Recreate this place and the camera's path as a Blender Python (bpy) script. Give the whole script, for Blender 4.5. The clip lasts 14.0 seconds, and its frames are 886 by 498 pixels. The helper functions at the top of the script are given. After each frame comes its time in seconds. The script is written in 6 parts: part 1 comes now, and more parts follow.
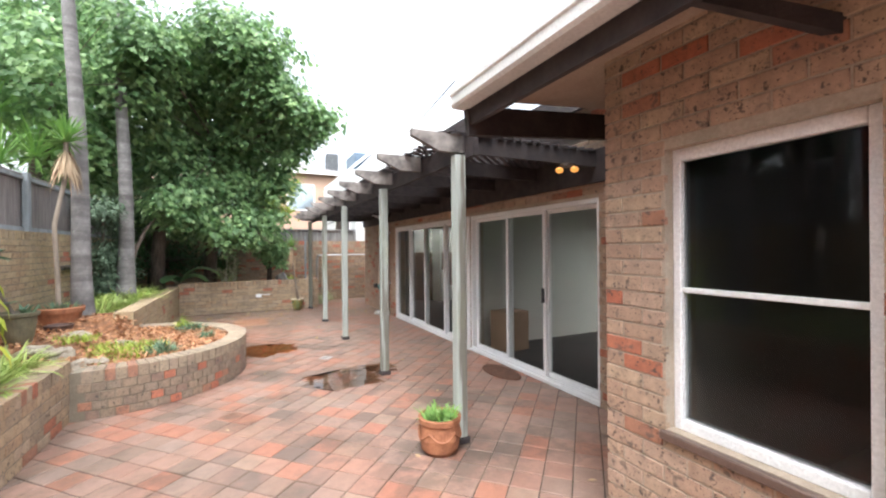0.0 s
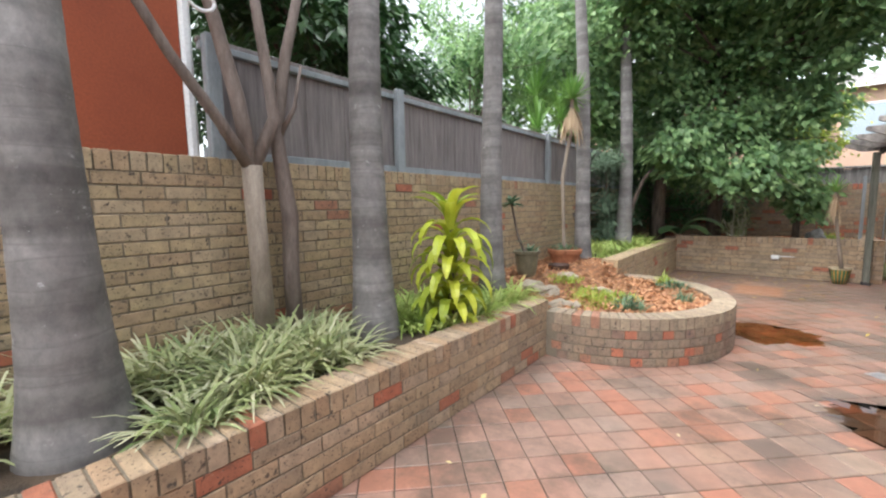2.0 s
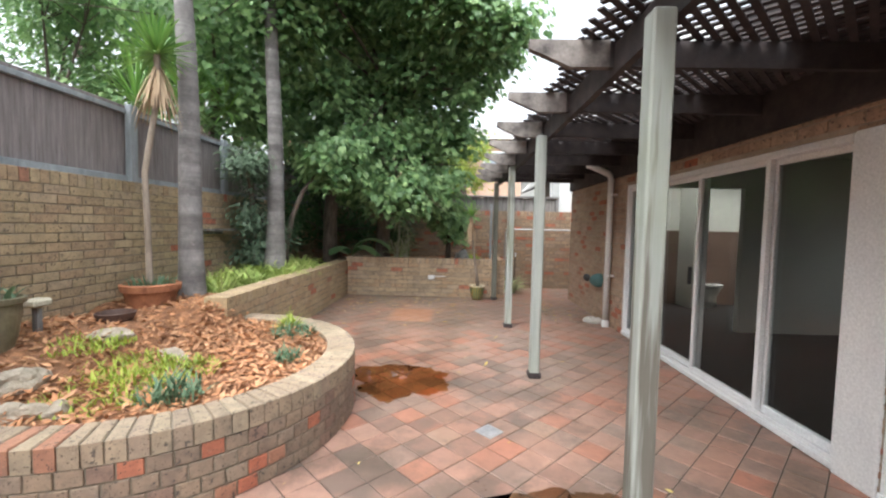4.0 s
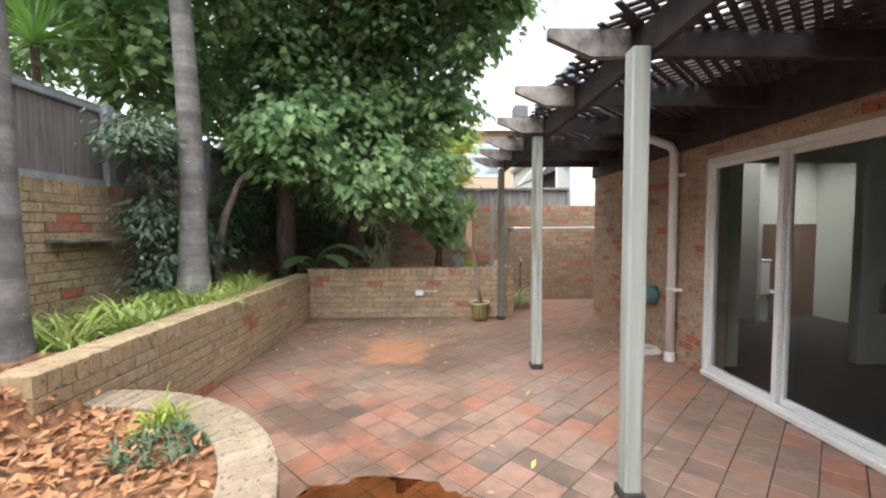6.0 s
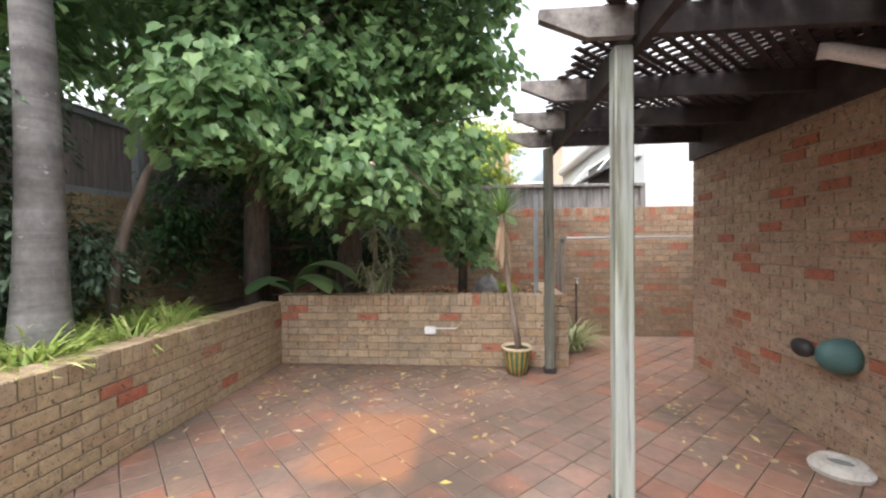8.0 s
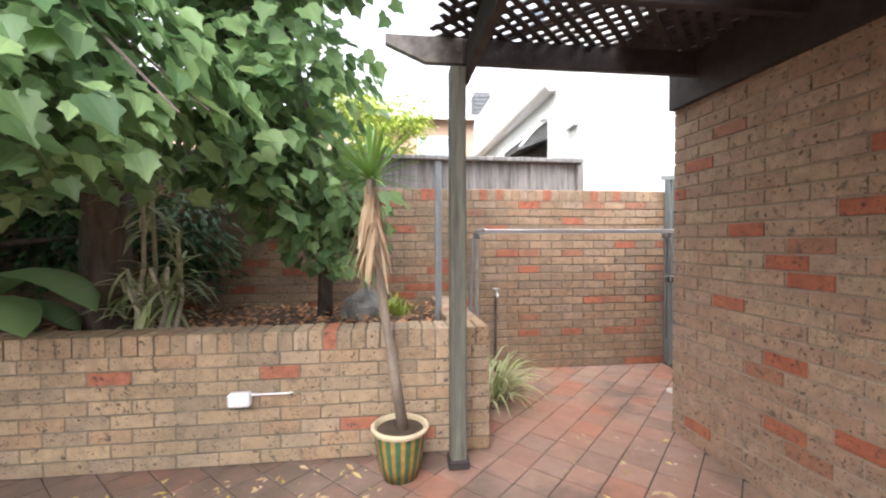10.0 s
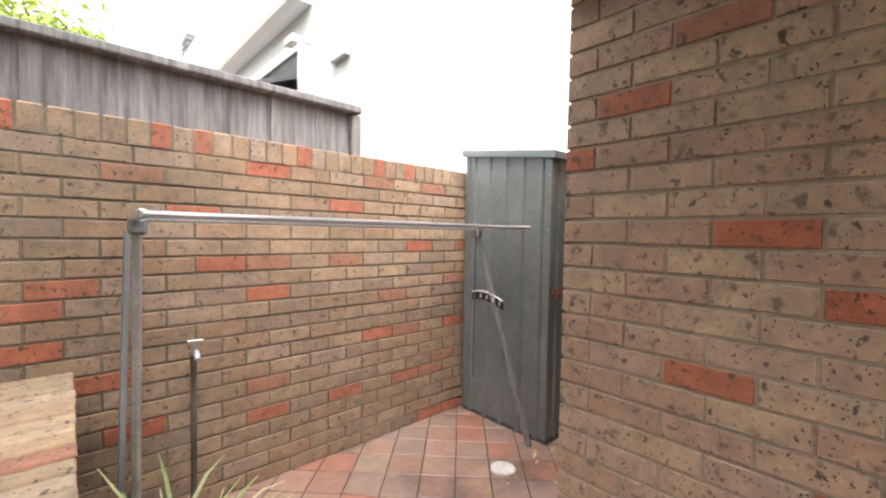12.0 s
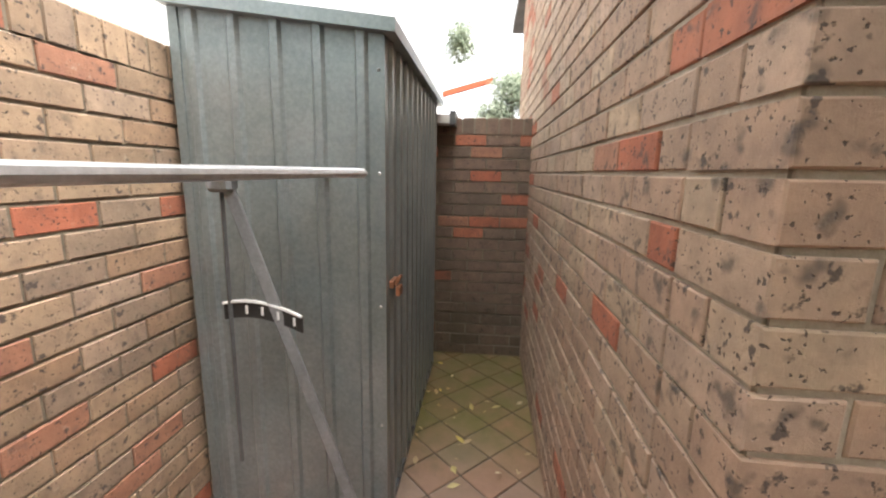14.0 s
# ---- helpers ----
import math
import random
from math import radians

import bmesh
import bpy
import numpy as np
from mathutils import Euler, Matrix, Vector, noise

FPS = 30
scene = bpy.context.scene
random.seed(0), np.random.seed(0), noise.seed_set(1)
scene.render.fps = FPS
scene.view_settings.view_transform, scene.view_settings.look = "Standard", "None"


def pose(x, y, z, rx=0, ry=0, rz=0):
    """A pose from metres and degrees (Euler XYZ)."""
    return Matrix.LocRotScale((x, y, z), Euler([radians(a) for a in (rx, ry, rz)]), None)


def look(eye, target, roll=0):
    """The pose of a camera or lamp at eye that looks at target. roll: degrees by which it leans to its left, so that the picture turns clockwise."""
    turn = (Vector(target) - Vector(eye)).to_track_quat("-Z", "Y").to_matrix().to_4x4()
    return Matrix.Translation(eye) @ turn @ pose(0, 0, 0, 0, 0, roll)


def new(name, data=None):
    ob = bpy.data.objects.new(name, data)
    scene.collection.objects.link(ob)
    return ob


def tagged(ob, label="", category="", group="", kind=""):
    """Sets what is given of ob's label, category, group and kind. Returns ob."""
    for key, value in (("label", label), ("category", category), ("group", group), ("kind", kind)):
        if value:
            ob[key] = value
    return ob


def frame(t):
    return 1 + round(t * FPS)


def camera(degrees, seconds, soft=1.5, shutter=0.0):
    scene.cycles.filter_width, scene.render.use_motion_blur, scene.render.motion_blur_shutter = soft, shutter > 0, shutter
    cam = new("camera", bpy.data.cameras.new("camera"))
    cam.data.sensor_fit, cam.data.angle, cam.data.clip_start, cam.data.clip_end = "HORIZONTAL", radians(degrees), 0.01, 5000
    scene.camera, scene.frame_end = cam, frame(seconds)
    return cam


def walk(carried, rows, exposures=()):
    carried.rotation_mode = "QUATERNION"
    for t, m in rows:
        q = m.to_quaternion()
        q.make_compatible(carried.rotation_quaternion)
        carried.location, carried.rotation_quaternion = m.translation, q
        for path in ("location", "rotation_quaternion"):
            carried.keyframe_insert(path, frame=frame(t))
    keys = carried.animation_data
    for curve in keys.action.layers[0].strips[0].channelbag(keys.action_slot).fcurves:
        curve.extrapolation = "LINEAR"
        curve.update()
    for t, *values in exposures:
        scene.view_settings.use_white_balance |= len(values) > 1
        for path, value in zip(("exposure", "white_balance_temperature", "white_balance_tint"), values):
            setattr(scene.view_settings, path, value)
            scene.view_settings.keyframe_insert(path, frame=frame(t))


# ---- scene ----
cam = camera(94.6, 14.0, soft=2.2)
PATH = [
    (0, (-0.237, 0.04, 1.613), (0.633, 1.841, 1.612), -0.5),
    (0.5, (-0.198, 0.2, 1.594), (0.017, 2.186, 1.49), -0.2),
    (1, (-0.077, 0.445, 1.571), (-0.67, 2.344, 1.37), -0.3),
    (1.5, (-0.027, 0.783, 1.559), (-1.156, 2.416, 1.317), -0.7),
    (2, (0.034, 1.194, 1.548), (-1.222, 2.737, 1.342), -0.9),
    (2.5, (0.165, 1.734, 1.553), (-0.922, 3.405, 1.394), -0.7),
    (3, (0.268, 2.26, 1.523), (-0.48, 4.111, 1.399), -0.5),
    (3.5, (0.433, 2.832, 1.518), (0.072, 4.795, 1.396), 0.3),
    (4, (0.55, 3.378, 1.498), (0.492, 5.374, 1.385), 1.2),
    (4.2, (0.564, 3.564, 1.49), (0.577, 5.561, 1.376), 1.4),
    (6.5, (0.282, 5.812, 1.478), (0.306, 7.81, 1.378), -0.8),
    (7, (0.366, 6.322, 1.471), (0.173, 8.311, 1.399), -0.7),
    (9.3, (0.96, 8.614, 1.349), (0.863, 10.611, 1.328), -0.9),
    (9.5, (0.982, 8.819, 1.35), (0.959, 10.819, 1.327), -0.5),
    (10, (0.984, 9.351, 1.367), (1.228, 11.336, 1.325), -0.2),
    (10.5, (1.008, 9.827, 1.366), (1.552, 11.75, 1.309), -0.1),
    (11, (1.147, 10.298, 1.379), (2.048, 12.082, 1.33), 0.2),
    (11.5, (1.34, 10.747, 1.405), (2.497, 12.377, 1.338), 0.8),
    (12, (1.592, 11.21, 1.405), (2.945, 12.681, 1.331), 1.0),
    (12.5, (1.874, 11.555, 1.385), (3.399, 12.848, 1.314), 0.8),
    (13, (2.184, 11.882, 1.423), (3.879, 12.942, 1.35), 0.1),
    (13.5, (2.249, 12.192, 1.505), (4.141, 12.81, 1.325), 0.5),
    (13.8, (2.382, 12.302, 1.485), (4.322, 12.695, 1.206), 0.8),
    (14, (2.473, 12.357, 1.458), (4.428, 12.55, 1.09), 1.1),
]
walk(cam, [(t, look(eye, target, roll)) for t, eye, target, roll in PATH], exposures=((0, 2.15, 6150, 10), (0.7, 2.05, 6200, 10), (1.5, 1.8, 6250, 10), (2.4, 2.0, 6250, 9), (3.0, 2.08, 6250, 9), (3.7, 1.95, 6250, 9), (6.5, 2.02, 6350, 10), (9.5, 2.42, 6350, 14), (10.2, 2.55, 6350, 14), (11, 2.52, 6350, 14), (12.5, 2.45, 6700, 13), (13.2, 2.4, 6700, 12), (14, 2.6, 6700, 11)))

# ---- world, sun, exposure ----
world = bpy.data.worlds.new("overcast_sky")
scene.world = world
world.use_nodes = True
wn, wl = world.node_tree.nodes, world.node_tree.links
sky = wn.new("ShaderNodeTexSky")
sky.sky_type, sky.sun_disc = "NISHITA", False
sky.sun_elevation, sky.sun_rotation = radians(60), radians(212)
sky.air_density, sky.dust_density = 1.0, 5.0
grey = wn.new("ShaderNodeHueSaturation")
grey.inputs["Saturation"].default_value = 0.22
wl.new(sky.outputs[0], grey.inputs["Color"])
wl.new(grey.outputs[0], wn["Background"].inputs["Color"])
wn["Background"].inputs["Strength"].default_value = 0.15
sun_data = bpy.data.lights.new("sun", "SUN")
sun_data.energy, sun_data.angle, sun_data.color = 1.2, radians(100), (1.0, 0.995, 0.985)
sun = new("sun", sun_data)
sun.matrix_world = look((-3.18, 0.91, 10.39), (0, 6, 0))


# ---- materials ----
def material(name):
    m = bpy.data.materials.new(name)
    m.use_nodes = True
    return m, m.node_tree.nodes, m.node_tree.links, m.node_tree.nodes["Principled BSDF"]


def ramp(nodes, stops, mode="LINEAR"):
    r = nodes.new("ShaderNodeValToRGB")
    r.color_ramp.interpolation = mode
    e = r.color_ramp.elements
    while len(e) < len(stops):
        e.new(0.5)
    for el, (p, c) in zip(e, stops):
        el.position, el.color = p, (*c, 1)
    return r


def noise_tex(nodes, links, scale, detail=4, rough=0.6, coords="Object", stretch=(1, 1, 1)):
    tc, mp, n = nodes.new("ShaderNodeTexCoord"), nodes.new("ShaderNodeMapping"), nodes.new("ShaderNodeTexNoise")
    mp.inputs["Scale"].default_value = stretch
    n.inputs["Scale"].default_value, n.inputs["Detail"].default_value, n.inputs["Roughness"].default_value = scale, detail, rough
    if coords == "World":
        g = nodes.new("ShaderNodeNewGeometry")
        links.new(g.outputs["Position"], mp.inputs[0])
    else:
        links.new(tc.outputs[coords], mp.inputs[0])
    links.new(mp.outputs[0], n.inputs["Vector"])
    return n


def blend(nodes, links, a, b, fac, mode="MIX"):
    m = nodes.new("ShaderNodeMix")
    m.data_type, m.blend_type = "RGBA", mode
    for sock, v in ((m.inputs[6], a), (m.inputs[7], b), (m.inputs[0], fac)):
        if isinstance(v, bpy.types.NodeSocket):
            links.new(v, sock)
        else:
            sock.default_value = (*v, 1) if isinstance(v, tuple) else v
    return m.outputs[2]


def piece_random(nodes, links):
    """One random number for each piece, be it an object or an island of a joined mesh."""
    o, g, a = nodes.new("ShaderNodeObjectInfo"), nodes.new("ShaderNodeNewGeometry"), nodes.new("ShaderNodeMath")
    f = nodes.new("ShaderNodeMath")
    f.operation = "FRACT"
    links.new(o.outputs["Random"], a.inputs[0])
    links.new(g.outputs["Random Per Island"], a.inputs[1])
    links.new(a.outputs[0], f.inputs[0])
    return f.outputs[0]


def bumped(nodes, links, bsdf, height, strength=0.3, distance=0.01):
    b = nodes.new("ShaderNodeBump")
    b.inputs["Strength"].default_value, b.inputs["Distance"].default_value = strength, distance
    links.new(height, b.inputs["Height"])
    links.new(b.outputs[0], bsdf.inputs["Normal"])


def surface(name, dark, light, scale=6, rough=0.7, bump=0.2, metal=0.0, fine=60, stretch=(1, 1, 1), coords="Object", distance=0.005):
    """A plain material with variation at two scales."""
    m, n, l, b = material(name)
    big = noise_tex(n, l, scale, 5, 0.6, coords, stretch)
    small = noise_tex(n, l, fine, 3, 0.7, coords, stretch)
    r = ramp(n, [(0.3, dark), (0.7, light)])
    l.new(big.outputs[0], r.inputs[0])
    r2 = ramp(n, [(0.3, (0.72, 0.72, 0.72)), (0.7, (1.1, 1.1, 1.1))])
    l.new(small.outputs[0], r2.inputs[0])
    l.new(blend(n, l, r.outputs[0], r2.outputs[0], 0.7, "MULTIPLY"), b.inputs["Base Color"])
    b.inputs["Roughness"].default_value, b.inputs["Metallic"].default_value = rough, metal
    if bump:
        bumped(n, l, b, small.outputs[0], bump, distance)
    return m


def brick_material(name, tans, red_share=0.13, dirt=0.5, blot=0.0):
    m, n, l, b = material(name)
    rnd = piece_random(n, l)
    stops = [(i * (1 - red_share) / len(tans), c) for i, c in enumerate(tans)]
    stops += [(1 - red_share, (0.43, 0.155, 0.09)), (1 - red_share * 0.65, (0.37, 0.18, 0.115)), (1 - red_share * 0.35, (0.43, 0.14, 0.08))]
    r = ramp(n, stops, "CONSTANT")
    l.new(rnd, r.inputs[0])
    # mottling, dark iron spots and weather stains
    mot = noise_tex(n, l, 14, 5, 0.65, "World")
    rm = ramp(n, [(0.3, (0.68, 0.68, 0.7)), (0.7, (1.14, 1.12, 1.08))])
    l.new(mot.outputs[0], rm.inputs[0])
    col = blend(n, l, r.outputs[0], rm.outputs[0], 0.9, "MULTIPLY")
    spot = noise_tex(n, l, 30, 3, 0.6, "World")
    rs = ramp(n, [(0.615, (0, 0, 0)), (0.67, (0.85, 0.85, 0.85))])
    l.new(spot.outputs[0], rs.inputs[0])
    col = blend(n, l, col, (0.055, 0.045, 0.04), rs.outputs[0])
    bl = noise_tex(n, l, 21, 2, 0.5, "World")
    rbl = ramp(n, [(0.60, (0, 0, 0)), (0.72, (blot, blot, blot))])
    l.new(bl.outputs[0], rbl.inputs[0])
    col = blend(n, l, col, (0.085, 0.07, 0.06), rbl.outputs[0])
    pit = noise_tex(n, l, 85, 2, 0.6, "World")
    rp = ramp(n, [(0.63, (0, 0, 0)), (0.68, (0.9, 0.9, 0.9))])
    l.new(pit.outputs[0], rp.inputs[0])
    col = blend(n, l, col, (0.06, 0.045, 0.035), rp.outputs[0])
    pale = noise_tex(n, l, 24, 4, 0.7, "World")
    rpa = ramp(n, [(0.64, (0, 0, 0)), (0.76, (0.45, 0.45, 0.45))])
    l.new(pale.outputs[0], rpa.inputs[0])
    col = blend(n, l, col, (0.52, 0.44, 0.34), rpa.outputs[0])
    st = noise_tex(n, l, 1.3, 6, 0.7, "World", (1, 1, 0.6))
    rst = ramp(n, [(0.45, (0, 0, 0)), (0.75, (dirt, dirt, dirt))])
    l.new(st.outputs[0], rst.inputs[0])
    col = blend(n, l, col, (0.075, 0.07, 0.045), rst.outputs[0])
    l.new(col, b.inputs["Base Color"])
    b.inputs["Roughness"].default_value = 0.82
    fine = noise_tex(n, l, 60, 6, 0.75, "World")
    low = n.new("ShaderNodeMath")
    low.operation = "SUBTRACT"
    l.new(fine.outputs[0], low.inputs[0])
    l.new(rp.outputs[0], low.inputs[1])
    bumped(n, l, b, low.outputs[0], 0.55, 0.006)
    return m


TANS = [(0.39, 0.285, 0.185), (0.345, 0.25, 0.16), (0.42, 0.305, 0.195), (0.37, 0.25, 0.155), (0.40, 0.30, 0.21), (0.32, 0.24, 0.165)]
M_BRICK = brick_material("house_brick", [(0.45, 0.315, 0.225), (0.41, 0.275, 0.195), (0.46, 0.335, 0.235), (0.42, 0.28, 0.20), (0.44, 0.31, 0.23)], 0.09, 0.25, 0.75)
TANS = [tuple(min(0.46, c * 1.1) for c in t) for t in TANS]
M_GARDEN_BRICK = brick_material("garden_brick", TANS, 0.10, 0.4, 0.4)
M_WEST_BRICK = brick_material("olive_tan_boundary_brick", [(0.42, 0.32, 0.19), (0.38, 0.28, 0.17), (0.45, 0.345, 0.21), (0.40, 0.285, 0.175), (0.43, 0.33, 0.215)], 0.05, 0.35, 0.4)
M_CAP_BRICK = brick_material("grey_tan_cap_brick", [(0.36, 0.285, 0.20), (0.33, 0.255, 0.18), (0.38, 0.305, 0.215), (0.34, 0.26, 0.19)], 0.02, 0.4, 0.3)
M_ROUND_BRICK = brick_material("weathered_round_brick", [(0.27, 0.20, 0.145), (0.24, 0.175, 0.13), (0.30, 0.22, 0.155), (0.25, 0.165, 0.125), (0.28, 0.215, 0.16)], 0.13, 0.4, 0.4)
M_NORTH_BRICK = brick_material("weathered_boundary_brick", [tuple(c * k for c, k in zip(t, (0.86, 0.83, 0.86))) for t in TANS], 0.11, 0.5, 0.45)
# darker brick tones with stronger mottling, for the passage end wall
M_DARK_BRICK = brick_material("dark_passage_brick", [(0.20, 0.135, 0.10), (0.16, 0.115, 0.085), (0.22, 0.15, 0.11)], 0.14, 0.8)
M_MORTAR = surface("mortar", (0.13, 0.11, 0.08), (0.28, 0.235, 0.175), 3, 0.95, 0.4, coords="World")
M_MORTAR_HOUSE = surface("house_mortar", (0.31, 0.255, 0.195), (0.46, 0.385, 0.30), 4, 0.95, 0.4, coords="World")
M_JOINT = surface("paving_joint", (0.035, 0.028, 0.022), (0.10, 0.08, 0.058), 3, 0.9, 0.3, coords="World")


def zone(n, l, x0, x1, y0, y1, soft):
    """1 inside a stretch of the plan, fading to 0 over soft metres beyond it."""
    g, sep = n.new("ShaderNodeNewGeometry"), n.new("ShaderNodeSeparateXYZ")
    l.new(g.outputs["Position"], sep.inputs[0])
    out = None
    for axis, lo, hi in ((0, x0 - soft, x0), (0, x1 + soft, x1), (1, y0 - soft, y0), (1, y1 + soft, y1)):
        mr = n.new("ShaderNodeMapRange")
        mr.interpolation_type = "SMOOTHSTEP"
        mr.inputs[1].default_value, mr.inputs[2].default_value = lo, hi
        l.new(sep.outputs[axis], mr.inputs[0])
        out = mr.outputs[0] if out is None else times(n, l, out, mr.outputs[0])
    return out


def times(n, l, a, b, clamp=False):
    m = n.new("ShaderNodeMath")
    m.operation, m.use_clamp = "MULTIPLY", clamp
    for sock, v in ((m.inputs[0], a), (m.inputs[1], b)):
        if isinstance(v, bpy.types.NodeSocket):
            l.new(v, sock)
        else:
            sock.default_value = v
    return m.outputs[0]


def tile_material():
    m, n, l, b = material("terracotta_paver")
    rnd = piece_random(n, l)
    r = ramp(n, [(0.0, (0.30, 0.195, 0.155)), (0.14, (0.33, 0.205, 0.16)), (0.26, (0.34, 0.165, 0.115)), (0.36, (0.275, 0.20, 0.165)), (0.48, (0.30, 0.18, 0.14)),
                 (0.60, (0.255, 0.185, 0.15)), (0.72, (0.325, 0.20, 0.155)), (0.82, (0.35, 0.16, 0.11)), (0.88, (0.235, 0.168, 0.133)), (0.95, (0.30, 0.217, 0.168))], "CONSTANT")
    l.new(rnd, r.inputs[0])
    mot = noise_tex(n, l, 9, 5, 0.65, "World")
    rm = ramp(n, [(0.3, (0.75, 0.75, 0.75)), (0.7, (1.15, 1.12, 1.1))])
    l.new(mot.outputs[0], rm.inputs[0])
    col = blend(n, l, r.outputs[0], rm.outputs[0], 0.9, "MULTIPLY")
    red = noise_tex(n, l, 0.45, 5, 0.6, "World")
    rrd = ramp(n, [(0.45, (0, 0, 0)), (0.65, (0.4, 0.4, 0.4))])
    l.new(red.outputs[0], rrd.inputs[0])
    col = blend(n, l, col, (0.36, 0.15, 0.09), rrd.outputs[0])
    # single pavers gone dark grey where water stands
    fr, mul = n.new("ShaderNodeMath"), times(n, l, rnd, 7.31)
    fr.operation = "FRACT"
    l.new(mul, fr.inputs[0])
    rk = ramp(n, [(0.66, (0, 0, 0)), (0.74, (0.8, 0.8, 0.8))])
    l.new(fr.outputs[0], rk.inputs[0])
    wet = noise_tex(n, l, 1.1, 3, 0.6, "World")
    rw = ramp(n, [(0.45, (0, 0, 0)), (0.56, (1, 1, 1))])
    l.new(wet.outputs[0], rw.inputs[0])
    col = blend(n, l, col, (0.125, 0.094, 0.078), times(n, l, times(n, l, rk.outputs[0], rw.outputs[0]), zone(n, l, -0.2, 1.7, 3.0, 8.5, 0.6)))
    # dark stains with ragged edges
    st = noise_tex(n, l, 0.8, 8, 0.72, "World")
    rst = ramp(n, [(0.50, (0, 0, 0)), (0.60, (0.7, 0.7, 0.7))])
    l.new(st.outputs[0], rst.inputs[0])
    col = blend(n, l, col, (0.085, 0.065, 0.05), rst.outputs[0])
    # darker mottling at the back of the yard, a cleaner orange patch in it, wet rims of the puddles
    back_mottle = noise_tex(n, l, 2.2, 6, 0.7, "World")
    rf = ramp(n, [(0.33, (0.15, 0.15, 0.15)), (0.58, (0.75, 0.75, 0.75))])
    l.new(back_mottle.outputs[0], rf.inputs[0])
    back = times(n, l, rf.outputs[0], zone(n, l, -1.8, 1.0, 10.0, 12.2, 1.3))
    col = blend(n, l, col, (0.115, 0.085, 0.07), back)
    col = blend(n, l, col, (0.40, 0.185, 0.10), times(n, l, times(n, l, zone(n, l, -0.42, 0.12, 9.75, 10.55, 0.15), back_mottle.outputs[0]), 1.25, True))
    rim = noise_tex(n, l, 3.5, 4, 0.65, "World")
    rr = ramp(n, [(0.42, (0, 0, 0)), (0.54, (0.55, 0.55, 0.55))])
    l.new(rim.outputs[0], rr.inputs[0])
    damp = None
    for z in ((0.45, 1.55, 4.85, 5.65, 0.45), (-0.25, 0.35, 6.95, 7.6, 0.4), (0.75, 1.5, 2.6, 3.2, 0.4)):
        d = times(n, l, rr.outputs[0], zone(n, l, *z))
        col = blend(n, l, col, (0.095, 0.07, 0.055), d)
        damp = d if damp is None else damp
    # green moss in the damp passage
    mn = noise_tex(n, l, 5, 4, 0.6, "World")
    col = blend(n, l, col, (0.12, 0.11, 0.03), times(n, l, times(n, l, zone(n, l, 4.75, 9.0, 11.0, 14.0, 0.9), mn.outputs[0]), 1.5, True))
    l.new(col, b.inputs["Base Color"])
    ro = ramp(n, [(0.35, (0.5, 0.5, 0.5)), (0.62, (0.3, 0.3, 0.3))])
    l.new(st.outputs[0], ro.inputs[0])
    l.new(blend(n, l, ro.outputs[0], (0.2, 0.2, 0.2), damp), b.inputs["Roughness"])
    fine = noise_tex(n, l, 70, 4, 0.7, "World")
    bumped(n, l, b, fine.outputs[0], 0.22, 0.003)
    return m


M_TILE = tile_material()
M_SOIL = surface("soil", (0.035, 0.025, 0.017), (0.11, 0.075, 0.045), 7, 0.95, 0.8, coords="World", distance=0.02)
M_MULCH = surface("bark_mulch_bed", (0.13, 0.06, 0.03), (0.36, 0.17, 0.08), 18, 0.95, 0.9, coords="World", distance=0.02)
M_WHITE = surface("white_painted_metal", (0.76, 0.77, 0.78), (0.84, 0.84, 0.83), 3, 0.45, 0.03)
M_GUTTER = surface("cream_gutter_paint", (0.62, 0.62, 0.60), (0.76, 0.75, 0.72), 3, 0.4, 0.03)
M_DARKWOOD = surface("dark_stained_timber", (0.018, 0.014, 0.016), (0.055, 0.042, 0.040), 9, 0.75, 0.4, stretch=(1, 1, 1), coords="World")
M_WOODEND = surface("weathered_rafter_timber", (0.045, 0.038, 0.036), (0.28, 0.25, 0.225), 7, 0.85, 0.4, coords="World")


M_EAVE = surface("dark_red_eave_board", (0.03, 0.018, 0.016), (0.10, 0.055, 0.042), 5, 0.7, 0.3, stretch=(3, 0.5, 1), coords="World")


def post_material():
    m, n, l, b = material("weathered_painted_post")
    streak = noise_tex(n, l, 5, 6, 0.6, "World", (4, 4, 0.2))
    r = ramp(n, [(0.3, (0.27, 0.295, 0.27)), (0.7, (0.38, 0.405, 0.37))])
    l.new(streak.outputs[0], r.inputs[0])
    bare = noise_tex(n, l, 2.4, 5, 0.6, "World", (3, 3, 0.16))
    rb = ramp(n, [(0.52, (0, 0, 0)), (0.58, (0.75, 0.75, 0.75))])
    l.new(bare.outputs[0], rb.inputs[0])
    col = blend(n, l, r.outputs[0], (0.085, 0.066, 0.045), rb.outputs[0])
    green = noise_tex(n, l, 2.0, 4, 0.6, "World", (1, 1, 0.6))
    rg = ramp(n, [(0.5, (0, 0, 0)), (0.75, (0.5, 0.5, 0.5))])
    l.new(green.outputs[0], rg.inputs[0])
    l.new(blend(n, l, col, (0.20, 0.225, 0.13), rg.outputs[0]), b.inputs["Base Color"])
    b.inputs["Roughness"].default_value = 0.8
    bumped(n, l, b, streak.outputs[0], 0.4, 0.006)
    return m


